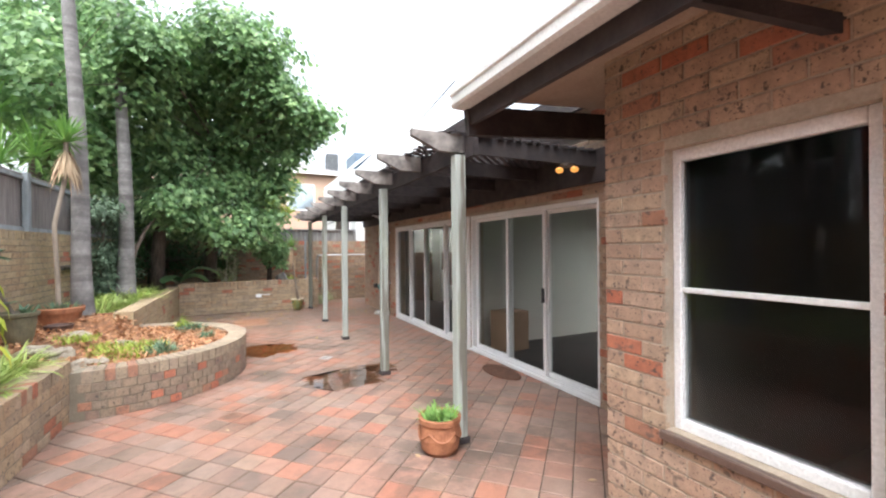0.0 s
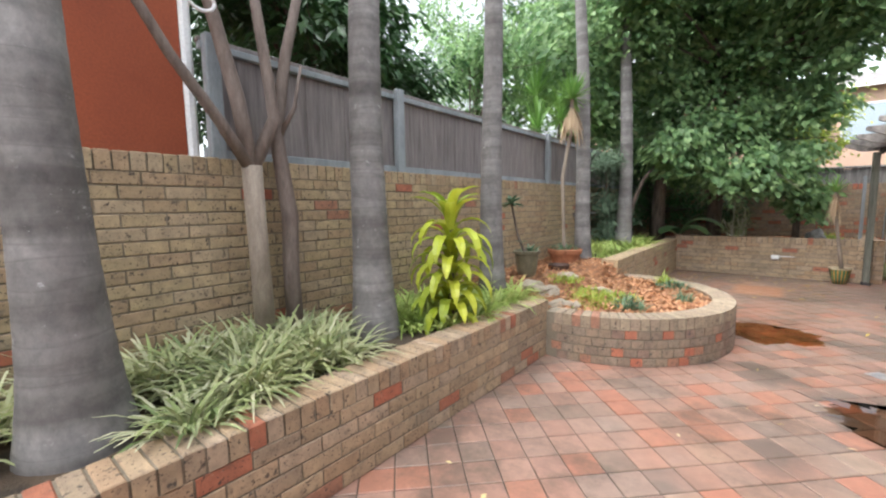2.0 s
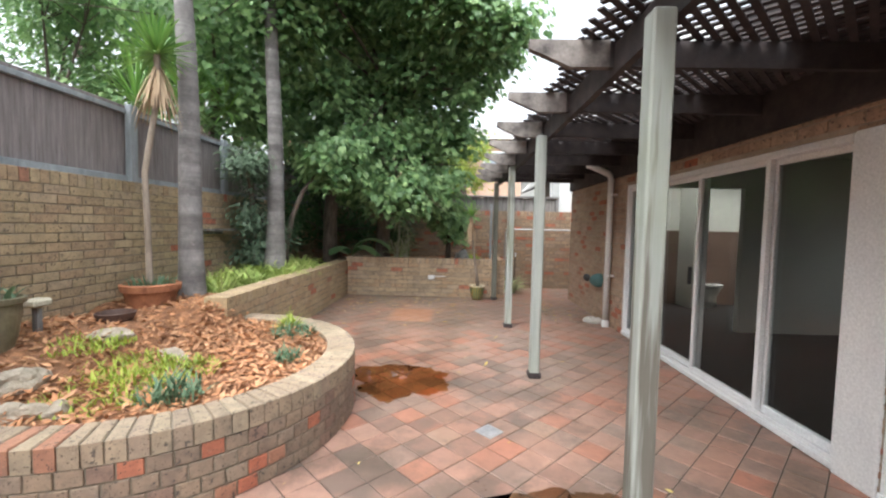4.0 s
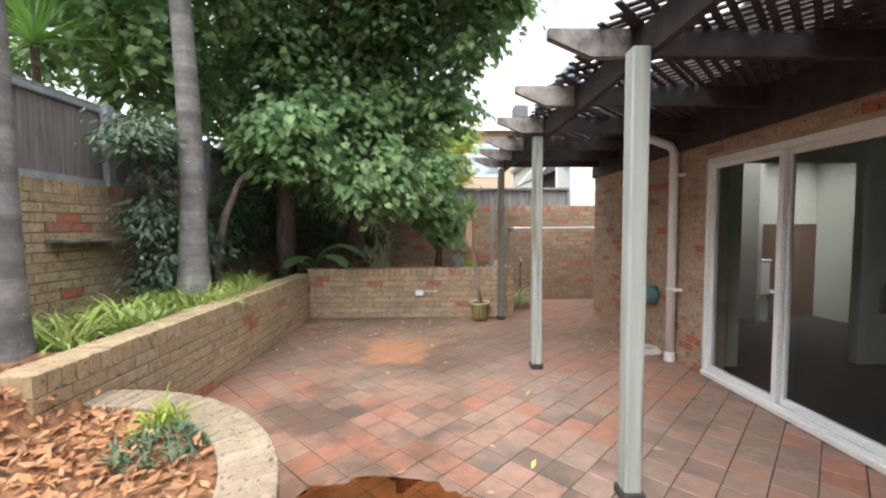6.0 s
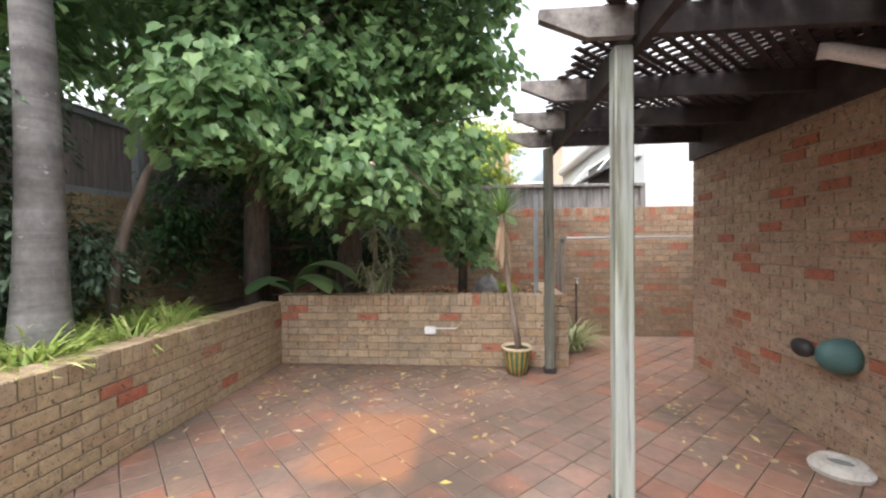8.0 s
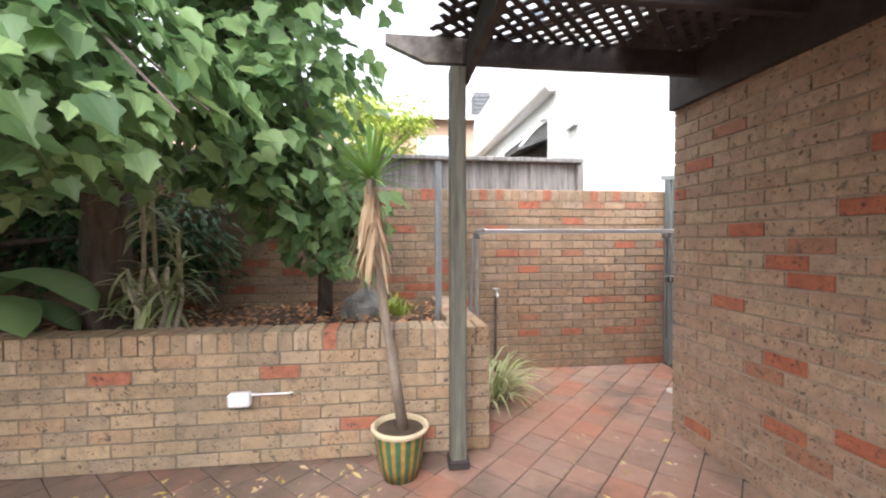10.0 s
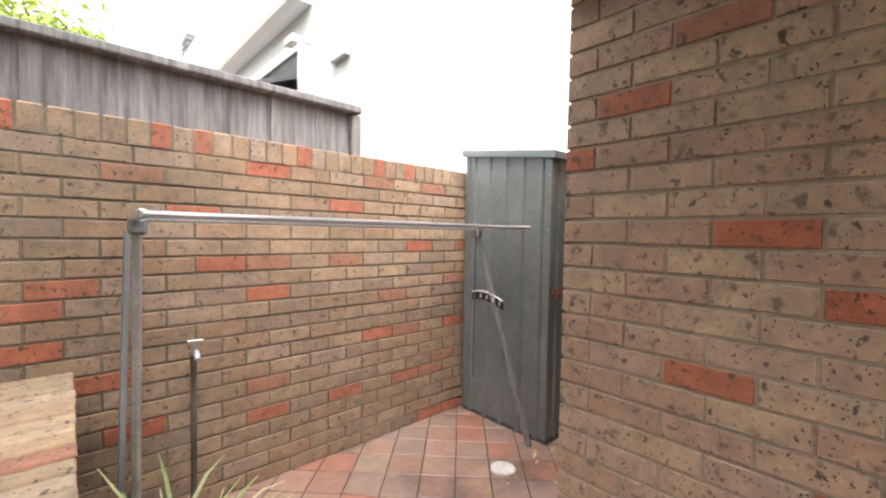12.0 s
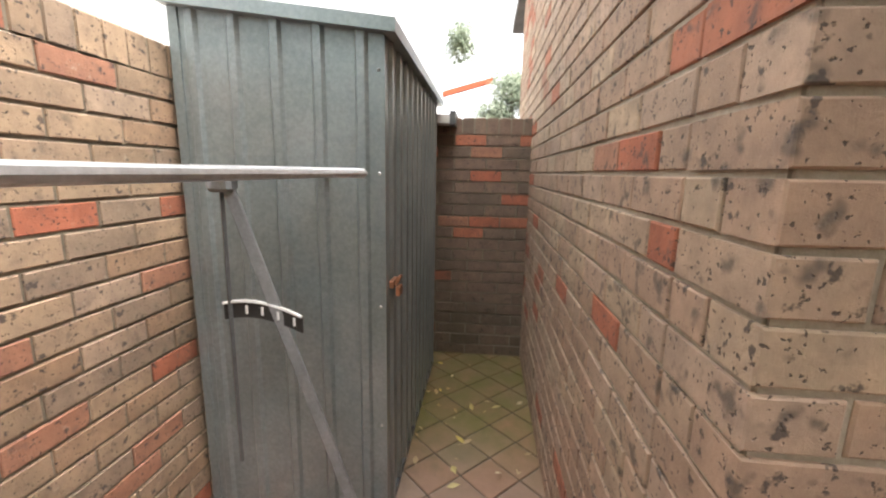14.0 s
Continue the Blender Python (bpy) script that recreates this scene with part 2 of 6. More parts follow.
M_POST = post_material()
# darker post copy: the last post's shade and wetness are put into its colour
M_SHADEDPOST = surface("shaded_wet_grey_post", (0.075, 0.075, 0.06), (0.19, 0.19, 0.155), 7, 0.9, 0.5, fine=25, stretch=(4, 4, 0.3), coords="World")
M_FENCE = surface("grey_fence_board", (0.14, 0.122, 0.118), (0.28, 0.25, 0.24), 5, 0.9, 0.5, stretch=(2, 6, 0.4), coords="World")
M_FENCEPOST = surface("blue_grey_fence_post", (0.20, 0.225, 0.24), (0.33, 0.36, 0.375), 5, 0.8, 0.3, coords="World", stretch=(2, 2, 0.5))
M_OLDFENCE = surface("silvered_fence_board", (0.10, 0.095, 0.09), (0.29, 0.285, 0.28), 6, 0.9, 0.6, stretch=(5, 2, 0.4), coords="World")
M_STEEL = surface("grey_green_shed_steel", (0.19, 0.23, 0.235), (0.30, 0.34, 0.35), 2.2, 0.36, 0.05, 0.55, coords="World")
M_ALU = surface("pale_grey_metal", (0.45, 0.46, 0.47), (0.62, 0.63, 0.64), 8, 0.35, 0.05, 0.7)
M_DARKMETAL = surface("dark_grey_metal", (0.07, 0.075, 0.08), (0.13, 0.135, 0.14), 8, 0.5, 0.1, 0.3)
M_GREYMETAL = surface("grey_painted_steel", (0.16, 0.17, 0.18), (0.25, 0.26, 0.27), 8, 0.5, 0.1, 0.2)
M_BLACK = surface("black_plastic", (0.012, 0.012, 0.012), (0.03, 0.03, 0.03), 8, 0.5, 0.1)
M_RUST = surface("rusty_brass", (0.16, 0.07, 0.03), (0.36, 0.16, 0.09), 40, 0.55, 0.3, 0.5)
M_TERRA = surface("terracotta_pot", (0.22, 0.085, 0.042), (0.42, 0.175, 0.085), 12, 0.75, 0.4)
M_BROWNCLAY = surface("dark_brown_clay", (0.045, 0.026, 0.02), (0.10, 0.055, 0.04), 12, 0.7, 0.3)
M_GREYPOT = surface("olive_grey_glazed_pot", (0.11, 0.10, 0.065), (0.21, 0.185, 0.12), 10, 0.45, 0.2)
M_RENDER_RED = surface("red_rendered_wall", (0.27, 0.062, 0.026), (0.36, 0.09, 0.036), 1.2, 0.85, 0.25, coords="World")
M_RENDER_WHITE = surface("white_rendered_wall", (0.54, 0.56, 0.55), (0.60, 0.615, 0.605), 0.8, 0.85, 0.1, coords="World")
M_PEACH = surface("peach_rendered_wall", (0.44, 0.29, 0.21), (0.50, 0.34, 0.25), 0.8, 0.85, 0.1, coords="World")
M_ROOF = surface("grey_roof_tile", (0.13, 0.12, 0.115), (0.24, 0.225, 0.215), 5, 0.8, 0.4, coords="World")
M_BLUECLAD = surface("blue_grey_cladding", (0.11, 0.16, 0.22), (0.17, 0.235, 0.31), 2, 0.5, 0.1, 0.2, coords="World")
M_SOFFIT = surface("tan_soffit_board", (0.33, 0.25, 0.185), (0.42, 0.33, 0.25), 3, 0.7, 0.1, coords="World")


def palm_bark():
    m, n, l, b = material("ringed_palm_bark")
    band = noise_tex(n, l, 3.2, 3, 0.6, "World", (0.12, 0.12, 1.6))
    r = ramp(n, [(0.30, (0.10, 0.092, 0.088)), (0.5, (0.175, 0.165, 0.16)), (0.70, (0.265, 0.255, 0.25))])
    l.new(band.outputs[0], r.inputs[0])
    grain = noise_tex(n, l, 13, 7, 0.75, "World", (1, 1, 0.8))
    rg = ramp(n, [(0.3, (0.6, 0.6, 0.6)), (0.7, (1.3, 1.28, 1.25))])
    l.new(grain.outputs[0], rg.inputs[0])
    col = blend(n, l, r.outputs[0], rg.outputs[0], 0.9, "MULTIPLY")
    ring = noise_tex(n, l, 7.5, 2, 0.5, "World", (0.1, 0.1, 1.3))
    rr = ramp(n, [(0.475, (0, 0, 0)), (0.5, (0.4, 0.4, 0.4)), (0.525, (0, 0, 0))])
    l.new(ring.outputs[0], rr.inputs[0])
    col = blend(n, l, col, (0.10, 0.09, 0.085), rr.outputs[0])
    lich = noise_tex(n, l, 11, 6, 0.75, "World", (1, 1, 1.4))
    rl = ramp(n, [(0.63, (0, 0, 0)), (0.70, (0.75, 0.75, 0.75))])
    l.new(lich.outputs[0], rl.inputs[0])
    l.new(blend(n, l, col, (0.46, 0.46, 0.45), rl.outputs[0]), b.inputs["Base Color"])
    b.inputs["Roughness"].default_value = 0.9
    bumped(n, l, b, grain.outputs[0], 0.35, 0.008)
    return m


M_PALMBARK = palm_bark()
M_BARK = surface("brown_bark", (0.065, 0.05, 0.04), (0.19, 0.15, 0.12), 9, 0.95, 0.6, stretch=(2, 2, 0.5), coords="World", distance=0.01)
M_SMOOTHBARK = surface("smooth_tan_bark", (0.19, 0.15, 0.115), (0.35, 0.29, 0.23), 7, 0.85, 0.3, stretch=(2, 2, 0.6), coords="World")
M_ROCK = surface("pale_garden_rock", (0.26, 0.22, 0.17), (0.52, 0.455, 0.36), 6, 0.9, 0.8, distance=0.02)
M_GREYROCK = surface("grey_garden_rock", (0.17, 0.165, 0.155), (0.40, 0.39, 0.37), 6, 0.9, 0.8, distance=0.02)
M_TWIG = surface("grey_brown_branch", (0.13, 0.10, 0.085), (0.25, 0.20, 0.17), 9, 0.9, 0.4, stretch=(2, 2, 0.5), coords="World")
M_CANE = surface("pale_cane", (0.40, 0.37, 0.28), (0.58, 0.54, 0.42), 14, 0.8, 0.2)
M_CREAM = surface("cream_glaze", (0.52, 0.43, 0.28), (0.66, 0.56, 0.38), 12, 0.4, 0.1)
M_CONCRETE = surface("pale_concrete", (0.48, 0.46, 0.42), (0.64, 0.62, 0.58), 9, 0.85, 0.3)
M_DOORMAT = surface("brown_coir_mat", (0.085, 0.04, 0.025), (0.16, 0.075, 0.045), 20, 0.95, 0.6, coords="World")
M_ROOMWALL = surface("grey_green_room_wall", (0.42, 0.41, 0.36), (0.48, 0.47, 0.415), 1, 0.8, 0.02, coords="World")
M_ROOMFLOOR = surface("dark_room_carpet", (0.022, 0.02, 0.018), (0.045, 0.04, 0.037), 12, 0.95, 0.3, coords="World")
M_BATHTILE = surface("brown_bath_tile", (0.10, 0.062, 0.048), (0.145, 0.092, 0.07), 3, 0.35, 0.05, coords="World")
M_CERAMIC = surface("white_ceramic", (0.70, 0.69, 0.66), (0.78, 0.77, 0.74), 3, 0.15, 0.0)
M_TEAL = surface("teal_plastic", (0.055, 0.13, 0.13), (0.09, 0.19, 0.185), 6, 0.5, 0.1)
M_CARDBOARD = surface("brown_cardboard", (0.22, 0.14, 0.08), (0.28, 0.18, 0.11), 4, 0.9, 0.1)


def leaf_material(name, colours, rough=0.5, trans=0.25):
    m, n, l, b = material(name)
    rnd = piece_random(n, l)
    r = ramp(n, [(i / max(1, len(colours) - 1), c) for i, c in enumerate(colours)])
    l.new(rnd, r.inputs[0])
    big = noise_tex(n, l, 1.1, 3, 0.5, "World")
    rb = ramp(n, [(0.3, (0.7, 0.75, 0.7)), (0.7, (1.15, 1.12, 1.05))])
    l.new(big.outputs[0], rb.inputs[0])
    col = blend(n, l, r.outputs[0], rb.outputs[0], 0.8, "MULTIPLY")
    l.new(col, b.inputs["Base Color"])
    b.inputs["Roughness"].default_value = rough
    t, mx = n.new("ShaderNodeBsdfTranslucent"), n.new("ShaderNodeMixShader")
    mx.inputs[0].default_value = trans
    l.new(col, t.inputs[0])
    l.new(b.outputs[0], mx.inputs[1])
    l.new(t.outputs[0], mx.inputs[2])
    l.new(mx.outputs[0], n["Material Output"].inputs[0])
    return m


M_LEAF = leaf_material("broad_green_leaf", [(0.110, 0.210, 0.092), (0.205, 0.340, 0.150), (0.330, 0.480, 0.215), (0.155, 0.270, 0.135)], 0.42, 0.46)
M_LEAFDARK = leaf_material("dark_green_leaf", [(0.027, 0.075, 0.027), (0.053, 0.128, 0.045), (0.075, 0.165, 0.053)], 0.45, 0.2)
M_LEAFGREY = leaf_material("grey_green_leaf", [(0.065, 0.111, 0.065), (0.111, 0.169, 0.104), (0.143, 0.208, 0.130)], 0.55, 0.2)
# pale gum leaves, with distance haze added to their colour as extra lightness
M_HAZEDLEAF = leaf_material("haze_lightened_gum_leaf", [(0.24, 0.29, 0.22), (0.33, 0.37, 0.29), (0.28, 0.33, 0.25)], 0.6, 0.45)
M_LILY = leaf_material("striped_lily_blade", [(0.20, 0.27, 0.115), (0.52, 0.52, 0.31), (0.33, 0.40, 0.16), (0.64, 0.62, 0.45)], 0.5, 0.25)
M_LILYBRIGHT = leaf_material("bright_lily_blade", [(0.258, 0.375, 0.092), (0.483, 0.577, 0.169), (0.354, 0.490, 0.123), (0.644, 0.663, 0.308)], 0.5, 0.25)
M_LIME = leaf_material("lime_strap_leaf", [(0.423, 0.495, 0.044), (0.625, 0.646, 0.075), (0.312, 0.413, 0.044)], 0.4, 0.3)
M_SPIKE = leaf_material("green_spike_leaf", [(0.11, 0.24, 0.056), (0.23, 0.40, 0.10), (0.16, 0.31, 0.08)], 0.45, 0.2)
M_DRYLEAF = leaf_material("dry_straw_leaf", [(0.36, 0.25, 0.16), (0.50, 0.38, 0.26), (0.28, 0.18, 0.115)], 0.85, 0.1)
M_BLUEHERB = leaf_material("blue_green_herb", [(0.075, 0.14, 0.085), (0.12, 0.20, 0.12), (0.16, 0.24, 0.14)], 0.6, 0.15)
M_YELLOWHERB = leaf_material("yellow_green_herb", [(0.260, 0.351, 0.046), (0.416, 0.494, 0.078), (0.195, 0.286, 0.052)], 0.5, 0.25)
M_CHIP = leaf_material("bark_chip", [(0.50, 0.24, 0.12), (0.36, 0.165, 0.08), (0.58, 0.33, 0.19), (0.24, 0.11, 0.06)], 0.9, 0.0)
M_FALLEN = leaf_material("fallen_leaf", [(0.52, 0.40, 0.26), (0.36, 0.24, 0.12), (0.62, 0.54, 0.40), (0.55, 0.42, 0.08)], 0.8, 0.05)


def glass_material(name, tint, rough=0.0, ior=1.45):
    m, n, l, b = material(name)
    t, g, mx, f = n.new("ShaderNodeBsdfTransparent"), n.new("ShaderNodeBsdfGlossy"), n.new("ShaderNodeMixShader"), n.new("ShaderNodeFresnel")
    t.inputs[0].default_value = (*tint, 1)
    g.inputs["Roughness"].default_value = rough
    f.inputs[0].default_value = ior
    l.new(f.outputs[0], mx.inputs[0])
    l.new(t.outputs[0], mx.inputs[1])
    l.new(g.outputs[0], mx.inputs[2])
    l.new(mx.outputs[0], n["Material Output"].inputs[0])
    return m


# sky mirrored in the distant panes is put into this pale blue base colour
M_SKYPANE = surface("sky_tinted_pane", (0.34, 0.40, 0.44), (0.40, 0.46, 0.50), 1, 0.08, 0.0, 0.5)
M_GLASS = glass_material("window_glass", (0.80, 0.83, 0.81))
M_FLYSCREEN = glass_material("dark_fly_screen", (0.34, 0.35, 0.35), 0.5, 1.2)
M_WATER = glass_material("puddle_water", (0.56, 0.46, 0.35), 0.0, 1.4)
M_RUSTWATER = glass_material("rusty_puddle_water", (0.70, 0.47, 0.27), 0.0, 1.33)
M_SHEET = glass_material("translucent_roof_sheet", (0.72, 0.74, 0.75), 0.3, 1.3)


def lamp_material(name, colour, strength):
    m, n, l, b = material(name)
    b.inputs["Base Color"].default_value = (0.42, 0.2, 0.05, 1)
    b.inputs["Emission Color"].default_value = (*colour, 1)
    b.inputs["Emission Strength"].default_value = strength
    return m


M_LAMP = lamp_material("lit_amber_shade", (1.0, 0.40, 0.08), 0.25)


def striped_pot_material():
    m, n, l, b = material("green_striped_glaze")
    tc, sep, at = n.new("ShaderNodeTexCoord"), n.new("ShaderNodeSeparateXYZ"), n.new("ShaderNodeMath")
    at.operation = "ARCTAN2"
    l.new(tc.outputs["Object"], sep.inputs[0])
    l.new(sep.outputs[1], at.inputs[0])
    l.new(sep.outputs[0], at.inputs[1])
    s, si = n.new("ShaderNodeMath"), n.new("ShaderNodeMath")
    s.operation, si.operation = "MULTIPLY", "SINE"
    s.inputs[1].default_value = 16
    l.new(at.outputs[0], s.inputs[0])
    l.new(s.outputs[0], si.inputs[0])
    r = ramp(n, [(0.0, (0.035, 0.12, 0.06)), (0.62, (0.06, 0.17, 0.085)), (0.7, (0.42, 0.22, 0.05))])
    mr = n.new("ShaderNodeMapRange")
    mr.inputs[1].default_value = -1
    l.new(si.outputs[0], mr.inputs[0])
    l.new(mr.outputs[0], r.inputs[0])
    dirt = noise_tex(n, l, 18, 4, 0.6)
    rd = ramp(n, [(0.35, (0.6, 0.6, 0.6)), (0.65, (1.1, 1.1, 1.1))])
    l.new(dirt.outputs[0], rd.inputs[0])
    l.new(blend(n, l, r.outputs[0], rd.outputs[0], 0.8, "MULTIPLY"), b.inputs["Base Color"])
    b.inputs["Roughness"].default_value = 0.3
    return m


M_STRIPE = striped_pot_material()


# ---- mesh helpers ----
def part(name, bm, mat, parent=None, label="", smooth=False):
    me = bpy.data.meshes.new(name)
    bm.normal_update()
    bm.to_mesh(me)
    bm.free()
    if smooth:
        me.polygons.foreach_set("use_smooth", [True] * len(me.polygons))
    me.materials.append(mat)
    ob = new(name, me)
    if parent:
        ob.parent = parent
    return tagged(ob, label)


def raw(name, verts, faces, mat, parent=None, label="", kind="", smooth=False):
    me = bpy.data.meshes.new(name)
    me.from_pydata(verts, [], faces)
    if smooth:
        me.polygons.foreach_set("use_smooth", [True] * len(me.polygons))
    me.materials.append(mat)
    me.update()
    ob = new(name, me)
    if parent:
        ob.parent = parent
    return tagged(ob, label, kind=kind)


def thing(name, at, label, category, group="", kind="", rz=0):
    ob = new(name)
    ob.empty_display_size = 0.1
    ob.matrix_world = pose(*at, 0, 0, rz)
    return tagged(ob, label, category, group, kind)


def box(bm, c, s, rz=0, bevel=0.0, m=None):
    mat = Matrix.LocRotScale(c, Euler((0, 0, radians(rz))), s)
    if m is not None:
        mat = m @ mat
    r = bmesh.ops.create_cube(bm, size=1, matrix=mat)
    if bevel:
        es = list({e for v in r["verts"] for e in v.link_edges})
        bmesh.ops.bevel(bm, geom=es, offset=bevel, segments=1, affect="EDGES")


def span(bm, x0, x1, y0, y1, z0, z1, bevel=0.0):
    box(bm, ((x0 + x1) / 2, (y0 + y1) / 2, (z0 + z1) / 2), (abs(x1 - x0), abs(y1 - y0), abs(z1 - z0)), 0, bevel)


def bar(bm, a, b, w, h, bevel=0.0):
    a, b = Vector(a), Vector(b)
    d = b - a
    q = d.to_track_quat("X", "Z")
    m = Matrix.LocRotScale((a + b) / 2, q, (d.length, w, h))
    r = bmesh.ops.create_cube(bm, size=1, matrix=m)
    if bevel:
        es = list({e for v in r["verts"] for e in v.link_edges})
        bmesh.ops.bevel(bm, geom=es, offset=bevel, segments=1, affect="EDGES")


def tube(bm, pts, radii, seg=10, cap=True):
    rings, pts = [], [Vector(p) for p in pts]
    q = last = None
    for i, p in enumerate(pts):
        d = (pts[min(i + 1, len(pts) - 1)] - pts[max(i - 1, 0)]).normalized()
        q = d.to_track_quat("Z", "X") if q is None else last.rotation_difference(d) @ q
        last = d
        r = radii[i] if not isinstance(radii, float) else radii
        rings.append([bm.verts.new(p + q @ Vector((r * math.cos(2 * math.pi * k / seg), r * math.sin(2 * math.pi * k / seg), 0))) for k in range(seg)])
    for a, b in zip(rings, rings[1:]):
        for k in range(seg):
            bm.faces.new((a[k], a[(k + 1) % seg], b[(k + 1) % seg], b[k]))
    if cap:
        bm.faces.new(rings[0][::-1])
        bm.faces.new(rings[-1])
    bmesh.ops.recalc_face_normals(bm, faces=bm.faces)


def lathe(bm, profile, seg=28, at=(0, 0, 0)):
    rings = []
    for r, z in profile:
        rings.append([bm.verts.new((at[0] + r * math.cos(2 * math.pi * k / seg), at[1] + r * math.sin(2 * math.pi * k / seg), at[2] + z)) for k in range(seg)])
    for a, b in zip(rings, rings[1:]):
        for k in range(seg):
            bm.faces.new((a[k], a[(k + 1) % seg], b[(k + 1) % seg], b[k]))
    bm.faces.new(rings[0][::-1])
    bm.faces.new(rings[-1])


def blade(verts, faces, base, yaw, length, width, lean, droop, segs=4, curl=0.35):
    """One arching strap leaf, folded along its middle."""
    d, s = Vector((math.cos(yaw), math.sin(yaw), 0)), Vector((-math.sin(yaw), math.cos(yaw), 0))
    p, ang, i0 = Vector(base), lean, len(verts)
    for i in range(segs + 1):
        t = i / segs
        w = width * (0.55 + 0.9 * t) * (1 - t) ** 0.55 if t < 1 else 0.002
        w = max(w, 0.002)
        lift = Vector((0, 0, curl * w))
        verts.extend((tuple(p + s * w + lift), tuple(p), tuple(p - s * w + lift)))
        p = p + (d * math.sin(ang) + Vector((0, 0, math.cos(ang)))) * (length / segs)
        ang += droop / segs
    for i in range(segs):
        a = i0 + 3 * i
        faces.append((a, a + 3, a + 4, a + 1))
        faces.append((a + 1, a + 4, a + 5, a + 2))


def leaf(verts, faces, p, n, up, size, lobed=True):
    """A flat broad leaf with a folded middle."""
    n = n.normalized()
    a = up - n * up.dot(n)
    a = a.normalized() if a.length > 1e-3 else n.orthogonal().normalized()
    b = n.cross(a)
    i = len(verts)
    if lobed:
        half = ((0.26, -0.05), (0.50, 0.16), (0.43, 0.33), (0.50, 0.58), (0.25, 0.68))
        for x, y in ((0, 0), *half, (0, 1.05), *[(-x, y) for x, y in half[::-1]]):
            verts.append(tuple(p + (b * x + a * y + n * (0.25 * abs(x) - 0.18 * y * y)) * size))
        faces.append(tuple(range(i, i + 7)))
        faces.append((i, *range(i + 6, i + 12)))
    else:
        for x, y in ((0, 0), (0.2, 0.45), (0, 1.0), (-0.2, 0.45)):
            verts.append(tuple(p + (b * x + a * y + n * (0.3 * abs(x))) * size))
        faces.append((i, i + 1, i + 2))
        faces.append((i, i + 2, i + 3))


# ---- brick walls ----
COURSE, UNIT = 0.086, 0.24
PIECES = {}


def brick_shape(w, h, depth=0.03, ch=0.003):
    """Vertices and faces of one brick: x along the wall, y into it, front at y = 0, centred on x and z."""
    x, z = w / 2, h / 2
    v = [(-x, depth, -z), (x, depth, -z), (x, depth, z), (-x, depth, z), (-x, ch, -z), (x, ch, -z), (x, ch, z), (-x, ch, z),
         (-x + ch, 0, -z + ch), (x - ch, 0, -z + ch), (x - ch, 0, z - ch), (-x + ch, 0, z - ch)]
    f = [(8, 9, 10, 11)]
    for k in range(4):
        j = (k + 1) % 4
        f += [(k, j, 4 + j, 4 + k), (4 + k, 4 + j, 8 + j, 8 + k)]
    return v, f


def lay(pieces, parent, mat, loose, label):
    """pieces: (matrix, shape key, shape, near). Near ones become objects, the rest one joined mesh."""
    near = [p for p in pieces if p[3]][:loose]
    keep = {id(p) for p in near}
    for m, key, shape, _ in near:
        if (key, mat.name) not in PIECES:
            me = bpy.data.meshes.new("brick")
            me.from_pydata(*[shape[0], [], shape[1]])
            me.materials.append(mat)
            PIECES[(key, mat.name)] = me
        ob = new("brick", PIECES[(key, mat.name)])
        ob.parent = parent
        ob.matrix_basis = m
    vs, fs = [], []
    for p in pieces:
        if id(p) not in keep:
            i = len(vs)
            vs.extend(tuple(p[0] @ Vector(c)) for c in p[2][0])
            fs.extend(tuple(i + k for k in f) for f in p[2][1])
    if vs:
        raw("brickwork", vs, fs, mat, parent, label, "stuff")


def wall_frame(p0, u, n):
    """Local x along u, local y into the wall (against n), z up."""
    u, n = Vector((*u, 0)).normalized(), Vector((*n, 0)).normalized()
    m = Matrix.Identity(4)
    for i in range(3):
        m[i][0], m[i][1], m[i][2] = u[i], -n[i], (0, 0, 1)[i]
        m[i][3] = (*p0, 0)[i]
    return m


WALLS = []


